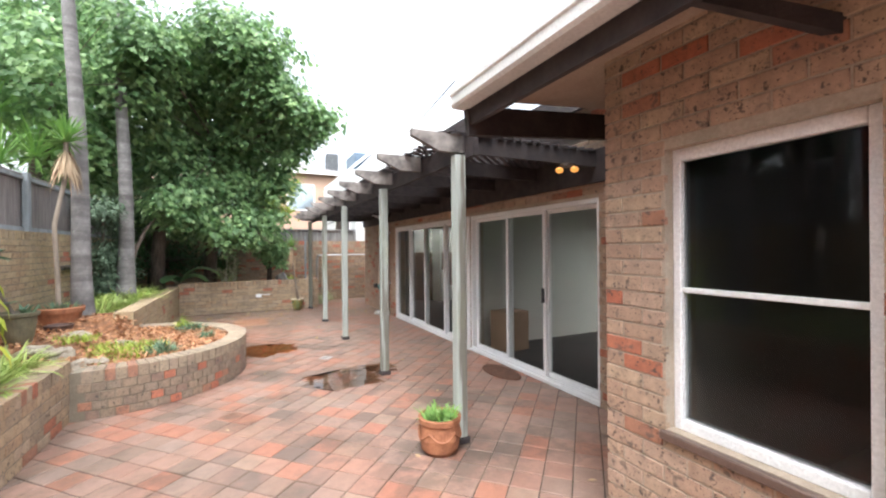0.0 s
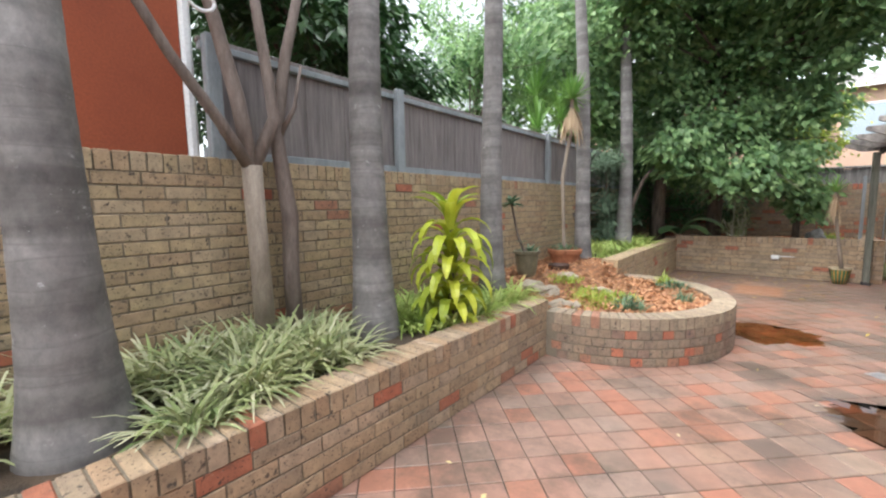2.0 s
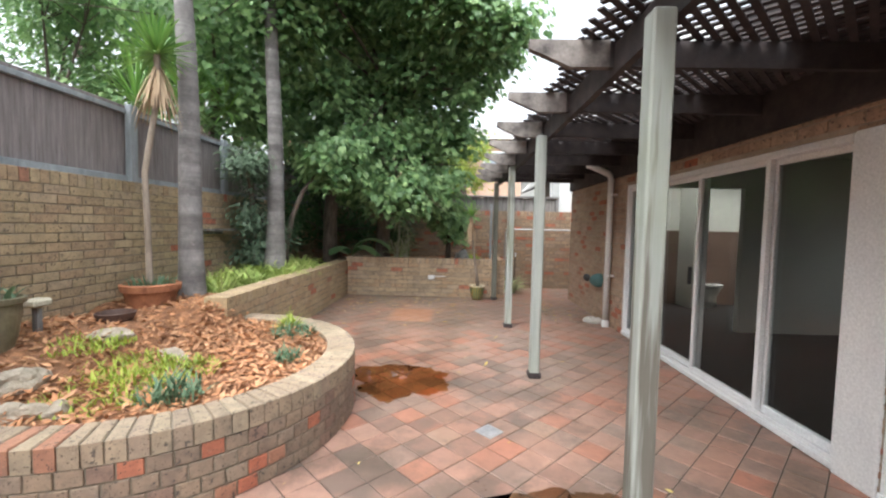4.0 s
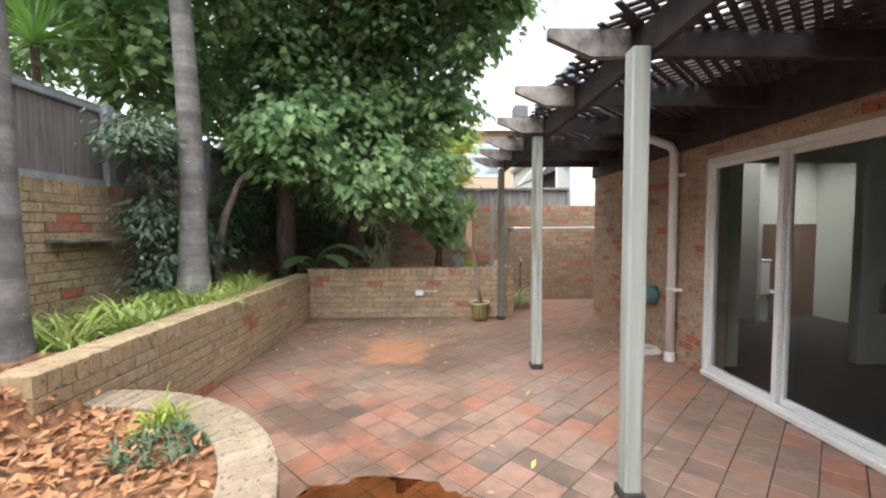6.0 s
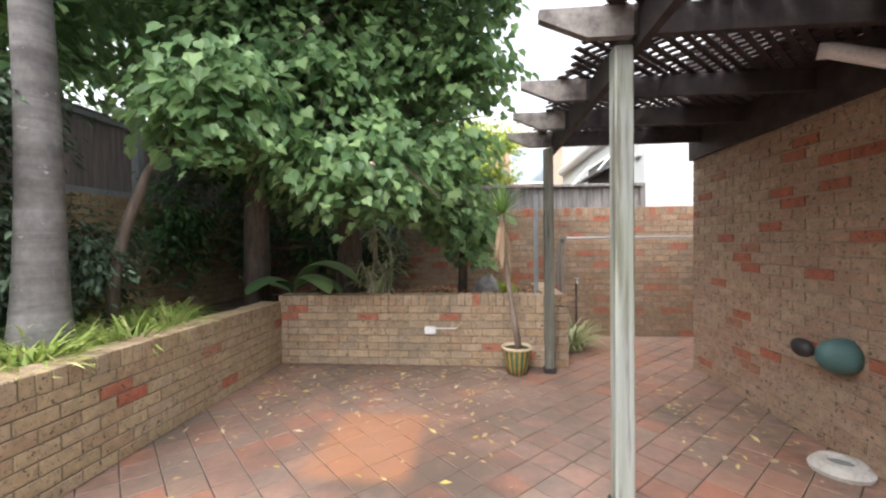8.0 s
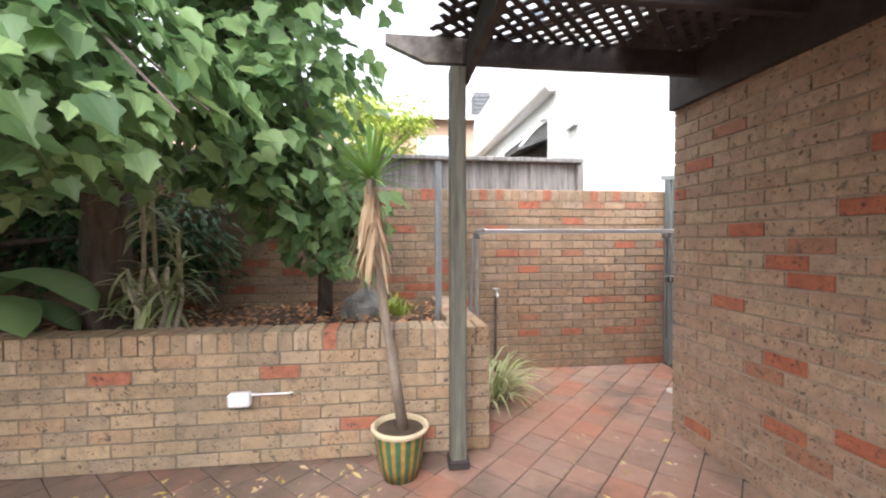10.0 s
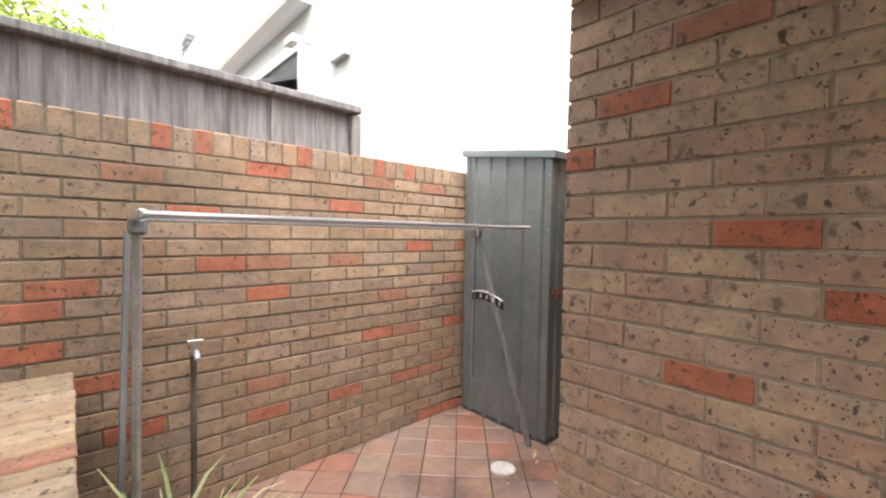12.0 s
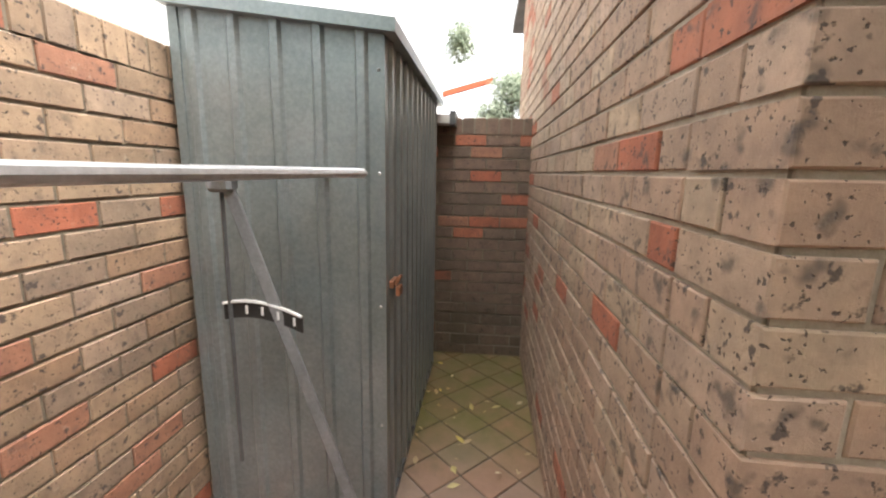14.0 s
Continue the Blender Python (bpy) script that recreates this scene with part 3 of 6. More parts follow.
def brick_wall(name, label, p0, u, n, length, z0, z1, thick, mat, mortar, openings=(), near=(0, 0), rowlock=0.0, course=COURSE, proud=0.007, quoin=False, skip=False):
    """A wall with every brick laid: backing of mortar, stretcher courses, openings left free, a cap of bricks on edge."""
    fr = wall_frame(p0, u, n)
    cuts = sorted({0.0, length, *[a for o in openings for a in o[:2]]})
    zs = sorted({z0, z1, *[a for o in openings for a in o[2:]]})
    bm = bmesh.new()
    top = z1 - (rowlock and 0.012)
    for a, b in zip(cuts, cuts[1:]):
        for c, d in zip(zs, zs[1:]):
            mx, mz = (a + b) / 2, (c + d) / 2
            if any(o[0] < mx < o[1] and o[2] < mz < o[3] for o in openings):
                continue
            d2 = min(d, top)
            a2, b2 = (0.012 if a == 0 else a), (b - 0.012 if b == length else b)
            box(bm, ((a2 + b2) / 2, proud + thick / 2, (c + d2) / 2), (b2 - a2, thick, d2 - c), m=fr)
    wall = part(name, bm, mortar)
    tagged(wall, label, "wall", kind="structure")
    body = z1 - rowlock
    rows = max(1, round((body - z0) / course))
    ch = (body - z0) / rows
    pieces = []
    for k in range(rows):
        zc = z0 + (k + 0.5) * ch
        off = (UNIT / 2 if k % 2 else 0.0)
        x = -off
        while x < length:
            a, b = max(0.0, x), min(length, x + UNIT - 0.01)
            x += UNIT
            if skip and a < (0.23 if k % 2 else 0.11):
                a = 0.24 if k % 2 else 0.12
                if b - a < 0.05:
                    continue
            spans = [(a, b)]
            for o in openings:
                if o[2] - 0.01 < zc < o[3] + 0.01:
                    out = []
                    for s, e in spans:
                        if e <= o[0] or s >= o[1]:
                            out.append((s, e))
                        else:
                            if s < o[0]:
                                out.append((s, o[0]))
                            if e > o[1]:
                                out.append((o[1], e))
                    spans = out
            for s, e in spans:
                if e - s < 0.025:
                    continue
                w = round((e - s) / 0.005) * 0.005
                jig = random.uniform(-0.002, 0.002)
                deep = (0.23 if k % 2 else 0.11) if quoin and s == 0 else 0.03
                if deep > 0.03:
                    jig = 0.0
                key = (w, round(ch, 4), deep)
                pieces.append((fr @ Matrix.Translation(((s + e) / 2, jig, zc)) @ Matrix.Rotation(random.uniform(-0.006, 0.006), 4, "Y"), key, brick_shape(w, ch - 0.011, deep), near[0] <= (s + e) / 2 <= near[1]))
    if rowlock:
        step = 0.086
        count = int(length / step)
        for k in range(count):
            xc = (k + 0.5) * length / count
            if any(o[0] < xc < o[1] and o[3] > z1 - 0.02 for o in openings):
                continue
            m = fr @ Matrix.Translation((xc, random.uniform(-0.004, 0.004), z1 - rowlock / 2 + random.uniform(-0.002, 0.002)))
            m = m @ Matrix.Rotation(random.uniform(-0.012, 0.012), 4, "Y")
            deep = thick + proud + 0.003
            pieces.append((m, ("edge", round(deep, 3), rowlock), cap_shape(length / count - 0.011, rowlock - 0.004, deep), near[0] <= xc <= near[1]))
    WALLS.append((pieces, wall, mat, label))
    return wall


def cap_shape(w, h, deep, ch=0.006):
    """A brick on edge: front, top and both ends to be seen, edges eased."""
    x, z = w / 2, h / 2
    v, f = [], []
    for zz, inset in ((-z, 0.0), (z - ch, 0.0), (z, ch)):
        for sx, yy in ((-1, 0), (1, 0), (1, deep), (-1, deep)):
            v.append((sx * (x - inset), yy + (inset if yy == 0 else -inset), zz))
    for r in (0, 4):
        for k in range(4):
            j = (k + 1) % 4
            f.append((r + k, r + j, r + 4 + j, r + 4 + k))
    f.append((8, 9, 10, 11))
    return v, f


# ---- plan ----
HOUSE_X, HOUSE_END = 2.96, 12.03
LEFT_X, BACK_Y = -2.98, 13.53
WING_X, WING_Y = 1.65, 1.77
FACE_X = -1.745
RC, RR, RZ = (-1.65, 6.45), 1.41, 0.475
POSTS = (3.06, 5.125, 7.44, 9.50, 11.78)
POST_X = 1.37

bm = bmesh.new()
bmesh.ops.create_grid(bm, x_segments=4, y_segments=4, size=250, matrix=Matrix.Translation((0, 0, -0.06)))
tagged(part("ground", bm, M_SOIL), "bare dark soil ground reaching to the horizon", "ground", kind="structure")

bm = bmesh.new()
span(bm, -3.0, 6.0, -4.0, 13.6, -0.055, -0.006)
patio = tagged(part("floor_patio", bm, M_JOINT), "diagonally laid worn terracotta paving of the patio", "floor", kind="structure")

# garden walls
brick_wall("wall_west", "tan brick boundary wall with brick-on-edge cap", (LEFT_X, -4.0), (0, 1), (1, 0), 17.75, 0.0, 1.91, 0.22, M_WEST_BRICK, M_MORTAR, near=(5.3, 8.6), rowlock=0.12)
brick_wall("wall_north", "tan brick boundary wall behind the clothesline", (LEFT_X, BACK_Y), (1, 0), (0, -1), 8.85, 0.0, 1.90, 0.22, M_NORTH_BRICK, M_MORTAR, near=(4.8, 7.0), rowlock=0.12)
brick_wall("wall_passage_end", "dark mottled brick wall closing the side passage", (5.62, 12.0), (0, 1), (-1, 0), 1.53, 0.0, 1.86, 0.22, M_DARK_BRICK, M_MORTAR, near=(0, 1.5), rowlock=0.12)
brick_wall("wall_south", "tan brick wall closing the yard", (LEFT_X, -4.0), (1, 0), (0, 1), 5.0, 0.0, 1.9, 0.22, M_GARDEN_BRICK, M_MORTAR, rowlock=0.12)
# planters
brick_wall("planter_wall_1", "low tan brick planter wall with red bricks and brick-on-edge cap", (FACE_X, -4.0), (0, 1), (1, 0), 9.1, 0.0, 0.58, 0.225, M_GARDEN_BRICK, M_MORTAR, near=(5.2, 8.6), rowlock=0.12, course=0.09)
brick_wall("planter_wall_2", "low tan brick planter wall along the patio", (FACE_X + 0.03, 7.36), (0, 1), (1, 0), 4.6, 0.0, 0.74, 0.225, M_WEST_BRICK, M_MORTAR, near=(0, 2.6), rowlock=0.12)
brick_wall("planter_wall_3", "low tan brick planter wall with a power outlet", (FACE_X, 11.95), (1, 0), (0, -1), 3.35, 0.0, 0.81, 0.225, M_GARDEN_BRICK, M_MORTAR, near=(1.2, 3.4), rowlock=0.12)
brick_wall("planter_wall_4", "short brick end of the planter", (1.605, 11.958), (0, 1), (1, 0), 1.57, 0.0, 0.80, 0.225, M_GARDEN_BRICK, M_MORTAR, near=(0, 1.6), rowlock=0.12)

# house
DOOR_A, DOOR_B, HEAD = (3.06, 5.68), (5.95, 9.27), 2.12
brick_wall("wall_house", "brown brick house wall with sliding door openings", (HOUSE_X, HOUSE_END), (0, -1), (-1, 0), 10.26, 0.0, 3.1, 0.24, M_BRICK, M_MORTAR_HOUSE,
           openings=((HOUSE_END - DOOR_A[1], HOUSE_END - DOOR_A[0], 0.0, HEAD), (HOUSE_END - DOOR_B[1], HOUSE_END - DOOR_B[0], 0.0, HEAD)), near=(0, 2.3), quoin=True)
brick_wall("wall_house_end", "brown brick end wall of the house beside the passage", (HOUSE_X, HOUSE_END), (1, 0), (0, 1), 4.0, 0.0, 3.1, 0.24, M_BRICK, M_MORTAR_HOUSE, near=(0, 1.6), skip=True)
WIN = (0.62, 1.40, 0.70, 2.10)
brick_wall("wall_wing", "brown brick wall of the house wing with a window", (WING_X, WING_Y), (0, -1), (-1, 0), 5.8, 0.0, 2.75, 0.24, M_BRICK, M_MORTAR_HOUSE,
           openings=((WING_Y - WIN[1], WING_Y - WIN[0], WIN[2], WIN[3]),), near=(0, 1.6))
brick_wall("wall_wing_return", "brown brick return wall of the house wing", (2.955, WING_Y + 0.003), (-1, 0), (0, 1), 1.3, 0.0, 2.75, 0.24, M_BRICK, M_MORTAR_HOUSE)


def round_planter():
    bm = bmesh.new()
    seg, a0, a1 = 40, radians(-94), radians(94)
    rings = []
    for k in range(seg + 1):
        a = a0 + (a1 - a0) * k / seg
        rings.append([bm.verts.new((RC[0] + r * math.cos(a), RC[1] + r * math.sin(a), z)) for r, z in ((RR - 0.008, 0), (RR - 0.008, RZ - 0.012), (RR - 0.22, RZ - 0.012), (RR - 0.22, 0))])
    for a, b in zip(rings, rings[1:]):
        for k in range(3):
            bm.faces.new((a[k], b[k], b[k + 1], a[k + 1]))
    wall = tagged(part("planter_wall_round", bm, M_MORTAR), "curved low brick wall of the round garden bed", "wall", kind="structure")
    pieces, rows = [], 4
    ch = (RZ - 0.12) / rows
    n = 40
    step = (a1 - a0) / n

    def put(a, z):
        p = Vector((RC[0] + RR * math.cos(a), RC[1] + RR * math.sin(a), z))
        t, o = Vector((-math.sin(a), math.cos(a), 0)), Vector((math.cos(a), math.sin(a), 0))
        m = Matrix.Identity(4)
        for i in range(3):
            m[i][0], m[i][1], m[i][3] = t[i], -o[i], p[i]
        return m
    for r in range(rows):
        for k in range(n):
            a = a0 + (k + 0.5 * (r % 2) + 0.5) * step
            if a > a1 or RC[0] + RR * math.cos(a) < FACE_X + 0.06 and a < 0:
                continue
            w = round((step * RR - 0.012) / 0.005) * 0.005
            pieces.append((put(a, (r + 0.5) * ch), (w, round(ch, 4)), brick_shape(w, ch - 0.011, 0.04), True))
    WALLS.append((pieces, wall, M_ROUND_BRICK, "curved brickwork"))
    pieces = []
    n = 52
    for k in range(n):
        a = a0 + (k + 0.5) * (a1 - a0) / n
        if RC[0] + RR * math.cos(a) < FACE_X + 0.06 and a < 0:
            continue
        v, f = cap_shape(RR * (a1 - a0) / n - 0.009, 0.116, 0.23)
        v = [(x * (1 - 0.16 * y / 0.23), y, z) for x, y, z in v]
        pieces.append((put(a, RZ - 0.06) @ Matrix.Rotation(random.uniform(-0.015, 0.015), 4, "Y"), ("wedge",), (v, f), True))
    WALLS.append((pieces, wall, M_CAP_BRICK, "curved brickwork"))


round_planter()


def bed_z(x, y):
    """Height of the mulch bed: flat by the curved wall, banked up towards the boundary wall and the palms."""
    def ease(v):
        v = min(1.0, max(0.0, v))
        return v * v * (3 - 2 * v)
    bank = 0.21 * ease((-1.7 - x) / 0.6) * ease((y - 5.15) / 0.4) * (1 - 0.5 * ease((y - 6.5) / 0.9))
    return 0.43 + max(bank, 0.22 * ease((y - 6.95) / 0.4) * ease((-1.66 - x) / 0.15))


def soil_bed(name, label, x0, x1, y0, y1, z, mat=M_SOIL, inside=None):
    bm = bmesh.new()
    nx, ny = max(2, int((x1 - x0) / 0.12)), max(2, int((y1 - y0) / 0.12))
    grid = [[bm.verts.new((x0 + (x1 - x0) * i / nx, y0 + (y1 - y0) * j / ny, z(x0 + (x1 - x0) * i / nx, y0 + (y1 - y0) * j / ny) + 0.035 * noise.noise(Vector((i * 0.5, j * 0.5, x0))))) for j in range(ny + 1)] for i in range(nx + 1)]
    for i in range(nx):
        for j in range(ny):
            q = (grid[i][j], grid[i + 1][j], grid[i + 1][j + 1], grid[i][j + 1])
            if inside is None or all(inside(v.co) for v in q):
                bm.faces.new(q)
    return tagged(part(name, bm, mat, smooth=True), label, "soil", kind="structure")


soil_bed("garden_soil_1", "dark garden soil in the long planter", LEFT_X, FACE_X - 0.2, -4, 5.1, lambda x, y: 0.52)
soil_bed("garden_soil_2", "dark garden soil under the palms", LEFT_X, FACE_X - 0.16, 7.4, BACK_Y, lambda x, y: 0.44 + 0.18 * min(1, max(0, (y - 7.4) / 0.9)))
soil_bed("garden_soil_3", "dark soil with leaf litter in the rear planter", FACE_X - 0.16, 1.42, 12.1, BACK_Y, lambda x, y: 0.70)
soil_bed("garden_soil_4", "orange bark mulch bed behind a curved wall", LEFT_X, -0.2, 4.9, 8.0, bed_z, M_MULCH, lambda c: c.x < FACE_X - 0.2 or (c.x - RC[0]) ** 2 + (c.y - RC[1]) ** 2 < 1.3 ** 2)

# interior
bm = bmesh.new()
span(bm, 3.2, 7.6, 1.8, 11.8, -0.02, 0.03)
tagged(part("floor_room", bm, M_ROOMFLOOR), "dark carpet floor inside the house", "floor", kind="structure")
bm = bmesh.new()
# unseen openings added in ceiling and roof to brighten the rooms with daylight
LIGHT_OPENINGS = ((4.6, 6.6, 2.9, 4.6), (4.2, 6.2, 10.0, 11.5))


def slab(bm, x0, x1, y0, y1, z0, z1):
    # a slab left open at the added light openings
    y = y0
    for a, b, c, d in LIGHT_OPENINGS:
        span(bm, x0, x1, y, c, z0, z1)
        span(bm, x0, a, c, d, z0, z1)
        span(bm, b, x1, c, d, z0, z1)
        y = d
    span(bm, x0, x1, y, y1, z0, z1)


slab(bm, 3.2, 7.6, 1.5, 11.8, 2.55, 2.63)
span(bm, 1.9, 7.6, -4.0, 1.5, 2.55, 2.63)
tagged(part("ceiling_room", bm, M_ROOMWALL), "plain ceiling inside the house", "ceiling", kind="structure")
bm = bmesh.new()
# gaps added in this unseen wall so that daylight reaches the rooms
for a, b, c, d in ((-4, 11.8, 0, 0.9), (-4, 11.8, 2.2, 2.55), (-4, 2.4, 0.9, 2.2), (5.2, 6.4, 0.9, 2.2), (8.8, 9.7, 0.9, 2.2), (11.2, 11.8, 0.9, 2.2)):
    span(bm, 7.5, 7.6, a, b, c, d)
tagged(part("wall_room_east", bm, M_ROOMWALL), "pale inner wall of the house with unseen openings added for daylight", "wall", kind="structure")
bm = bmesh.new()
span(bm, 3.2, 7.5, 5.72, 5.82, 0.03, 2.55)
tagged(part("wall_room_middle", bm, M_ROOMWALL), "plain pale partition wall inside the house", "wall", kind="structure")
bm = bmesh.new()
span(bm, 3.2, 4.7, 9.4, 9.5, 2.12, 2.55)
span(bm, 4.7, 7.5, 9.4, 9.5, 0.03, 2.55)
span(bm, 6.4, 6.5, 9.5, 11.77, 0.03, 2.55)
span(bm, 3.3, 3.42, 9.38, 9.52, 0.03, 2.12)
tagged(part("wall_room_bath", bm, M_ROOMWALL), "pale partition wall beside the bathroom", "wall", kind="structure")
bm = bmesh.new()
span(bm, 3.25, 6.4, 11.70, 11.76, 0.03, 1.5)
tagged(part("wall_bath_tiles", bm, M_BATHTILE), "brown tiled lower bathroom wall", "wall", kind="structure")
bm = bmesh.new()
span(bm, 3.25, 6.4, 11.71, 11.77, 1.5, 2.55)
span(bm, 5.02, 5.08, 11.15, 11.695, 0.03, 2.54)
tagged(part("wall_bath", bm, M_ROOMWALL), "cream upper bathroom wall", "wall", kind="structure")
bm = bmesh.new()
span(bm, 4.2, 4.3, -4.0, 1.5, 0, 2.55)
span(bm, 1.9, 4.2, -0.6, -0.5, 0, 2.55)
span(bm, 1.9, 4.2, 1.48, 1.52, 0, 2.55)
tagged(part("wall_room_wing", bm, M_ROOMWALL), "plain inner walls of the wing room", "wall", kind="structure")
bm = bmesh.new()
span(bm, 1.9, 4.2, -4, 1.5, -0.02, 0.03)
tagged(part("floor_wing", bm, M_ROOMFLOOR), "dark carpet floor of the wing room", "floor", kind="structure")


# ---- windows and doors ----
def sheet(bm, x, y0, y1, z0, z1):
    """A pane of glass facing the patio."""
    bm.faces.new([bm.verts.new((x, y, z)) for y, z in ((y0, z0), (y0, z1), (y1, z1), (y1, z0))])


def framed_pane(parent, x, y0, y1, z0, z1, fw, depth=0.045, glass=M_GLASS, label=""):
    bm = bmesh.new()
    for a, b, c, d in ((y0, y0 + fw, z0, z1), (y1 - fw, y1, z0, z1), (y0 + fw, y1 - fw, z0, z0 + fw * 1.3), (y0 + fw, y1 - fw, z1 - fw, z1)):
        span(bm, x, x + depth, a, b, c, d, 0.004)
    part("sash", bm, M_WHITE, parent, "white aluminium sash")
    bm = bmesh.new()
    sheet(bm, x + depth * 0.45, y0 + fw, y1 - fw, z0 + fw * 1.3, z1 - fw)
    g = part("pane", bm, glass, parent, label or "clear glass pane")
    g.visible_shadow = False


def sliding_door(name, label, y0, y1, splits, z0=0.05, z1=HEAD):
    x = HOUSE_X + 0.035
    door = thing(name, (0, 0, 0), label, "sliding door", kind="structure")
    bm = bmesh.new()
    span(bm, x - 0.02, x + 0.09, y0, y0 + 0.04, z0, z1, 0.004)
    span(bm, x - 0.02, x + 0.09, y1 - 0.04, y1, z0, z1, 0.004)
    span(bm, x - 0.02, x + 0.13, y0 + 0.04, y1 - 0.04, z1 - 0.05, z1, 0.004)
    part("door_frame", bm, M_WHITE, door)
    bm = bmesh.new()
    span(bm, x - 0.035, x + 0.13, y0, y1, z0 - 0.045, z0, 0.004)
    span(bm, x - 0.01, x + 0.0, y0 + 0.04, y1 - 0.04, z0, z0 + 0.03)
    part("door_track", bm, M_WHITE, door)
    ys = [y0 + 0.04, *splits, y1 - 0.04]
    for i, (a, b) in enumerate(zip(ys, ys[1:])):
        framed_pane(door, x + (0.005 if i % 2 else 0.06), a - (0.02 if i else 0), b + (0.02 if i < len(ys) - 2 else 0), z0 + 0.005, z1 - 0.05, 0.045)
    return door


door_a = sliding_door("door_1", "white framed glass sliding doors closed", *DOOR_A, (3.95, 4.73))
door_b = sliding_door("door_2", "white framed glass sliding doors before a bathroom", *DOOR_B, (6.70, 7.60, 8.44))
for d, y in ((door_a, 3.95), (door_b, 7.66)):
    bm = bmesh.new()
    span(bm, HOUSE_X + 0.005, HOUSE_X + 0.04, y - 0.012, y + 0.012, 0.95, 1.13, 0.004)
    part("door_handle", bm, M_BLACK, d, "black pull handle")

bm = bmesh.new()
span(bm, HOUSE_X - 0.012, HOUSE_X + 0.03, DOOR_A[1], DOOR_B[0], 0.0, HEAD, 0.004)
tagged(part("trim_door_post", bm, M_WHITE), "wide white post between the sliding doors", "trim", kind="structure")
window = thing("window_1", (0, 0, 0), "white framed window with dark fly screen in brick", "window", kind="structure")
wx = WING_X + 0.085
bm = bmesh.new()
for a, b, c, d in ((WIN[0], WIN[0] + 0.055, WIN[2], WIN[3]), (WIN[1] - 0.04, WIN[1], WIN[2], WIN[3]), (WIN[0] + 0.055, WIN[1] - 0.04, WIN[2], WIN[2] + 0.05), (WIN[0] + 0.055, WIN[1] - 0.04, WIN[3] - 0.06, WIN[3])):
    span(bm, wx - 0.02, wx + 0.06, a, b, c, d, 0.004)
part("window_frame", bm, M_WHITE, window)
bm = bmesh.new()
span(bm, wx - 0.012, wx + 0.03, WIN[0] + 0.055, WIN[1] - 0.04, 1.385, 1.41, 0.003)
part("transom", bm, M_WHITE, window)
bm = bmesh.new()
span(bm, WING_X - 0.03, wx + 0.05, WIN[0] - 0.02, WIN[1] + 0.02, WIN[2] - 0.045, WIN[2] - 0.002, 0.006)
part("window_sill", bm, M_BATHTILE, window, "brown sloping sill")
for a, b in ((WIN[2] + 0.05, 1.385), (1.41, WIN[3] - 0.06)):
    bm = bmesh.new()
    sheet(bm, wx + 0.012, WIN[0] + 0.055, WIN[1] - 0.04, a, b)
    g = part("pane", bm, M_GLASS, window)
    g.visible_shadow = False
    bm = bmesh.new()
    sheet(bm, wx + 0.032, WIN[0] + 0.055, WIN[1] - 0.04, a, b)
    g = part("fly_screen", bm, M_FLYSCREEN, window, "dark mesh fly screen")
    g.visible_shadow = False


# ---- roof of the wing and of the house ----
EAVE_X, EAVE_END = 1.135, 2.56
roof = thing("house_roof", (0, 0, 0), "low pitched house roof with white gutter and dark rafters", "roof", kind="structure")
bm = bmesh.new()
for a, b in (((EAVE_X, 2.62), (7.8, 3.6)),):
    v = [bm.verts.new(p) for p in ((a[0], -4.2, a[1] + 0.1), (a[0], EAVE_END, a[1] + 0.1), (b[0], EAVE_END, b[1]), (b[0], -4.2, b[1]))]
    w = [bm.verts.new(p.co + Vector((0, 0, 0.05))) for p in v]
    bm.faces.new(v[::-1])
    bm.faces.new(w)
    for k in range(4):
        bm.faces.new((v[k], v[(k + 1) % 4], w[(k + 1) % 4], w[k]))
part("roof_sheet", bm, M_ROOF, roof)
bm = bmesh.new()
v = [bm.verts.new(p) for p in ((EAVE_X + 0.05, -4.2, 2.64), (EAVE_X + 0.05, EAVE_END - 0.06, 2.64), (2.95, EAVE_END - 0.06, 2.80), (2.95, -4.2, 2.80))]
bm.faces.new(v)
w = [bm.verts.new(p.co + Vector((0, 0, 0.02))) for p in v]
bm.faces.new(w)
part("soffit", bm, M_SOFFIT, roof, "tan soffit boards")
bm = bmesh.new()
prof = ((0, 0), (-0.10, 0), (-0.115, 0.02), (-0.115, 0.075), (-0.125, 0.085), (-0.125, 0.115), (-0.11, 0.115), (-0.10, 0.02), (0, 0.02))
ra = [bm.verts.new((EAVE_X + 0.03 + x, -4.2, 2.58 + z)) for x, z in prof]
rb = [bm.verts.new((EAVE_X + 0.03 + x, EAVE_END, 2.58 + z)) for x, z in prof]
for k in range(len(prof)):
    j = (k + 1) % len(prof)
    bm.faces.new((ra[k], ra[j], rb[j], rb[k]))
bm.faces.new(rb)
part("gutter", bm, M_GUTTER, roof, "cream metal gutter")
bm = bmesh.new()
span(bm, EAVE_X + 0.035, EAVE_X + 0.07, -4.2, EAVE_END - 0.01, 2.47, 2.66)
part("fascia", bm, M_DARKWOOD, roof)
bm = bmesh.new()
bar(bm, (EAVE_X + 0.02, EAVE_END - 0.03, 2.50), (3.0, EAVE_END - 0.03, 2.66), 0.05, 0.2)
part("barge_board", bm, M_DARKWOOD, roof)
for y in (0.95, -0.3, -1.55):
    bm = bmesh.new()
    bar(bm, (EAVE_X + 0.07, y + 0.2, 2.66), (1.70, y - 0.25, 2.37), 0.045, 0.065)
    part("eave_brace", bm, M_DARKWOOD, roof, "dark timber eave brace")
bm = bmesh.new()
slab(bm, 2.78, 7.8, EAVE_END, 12.1, 3.1, 3.2)
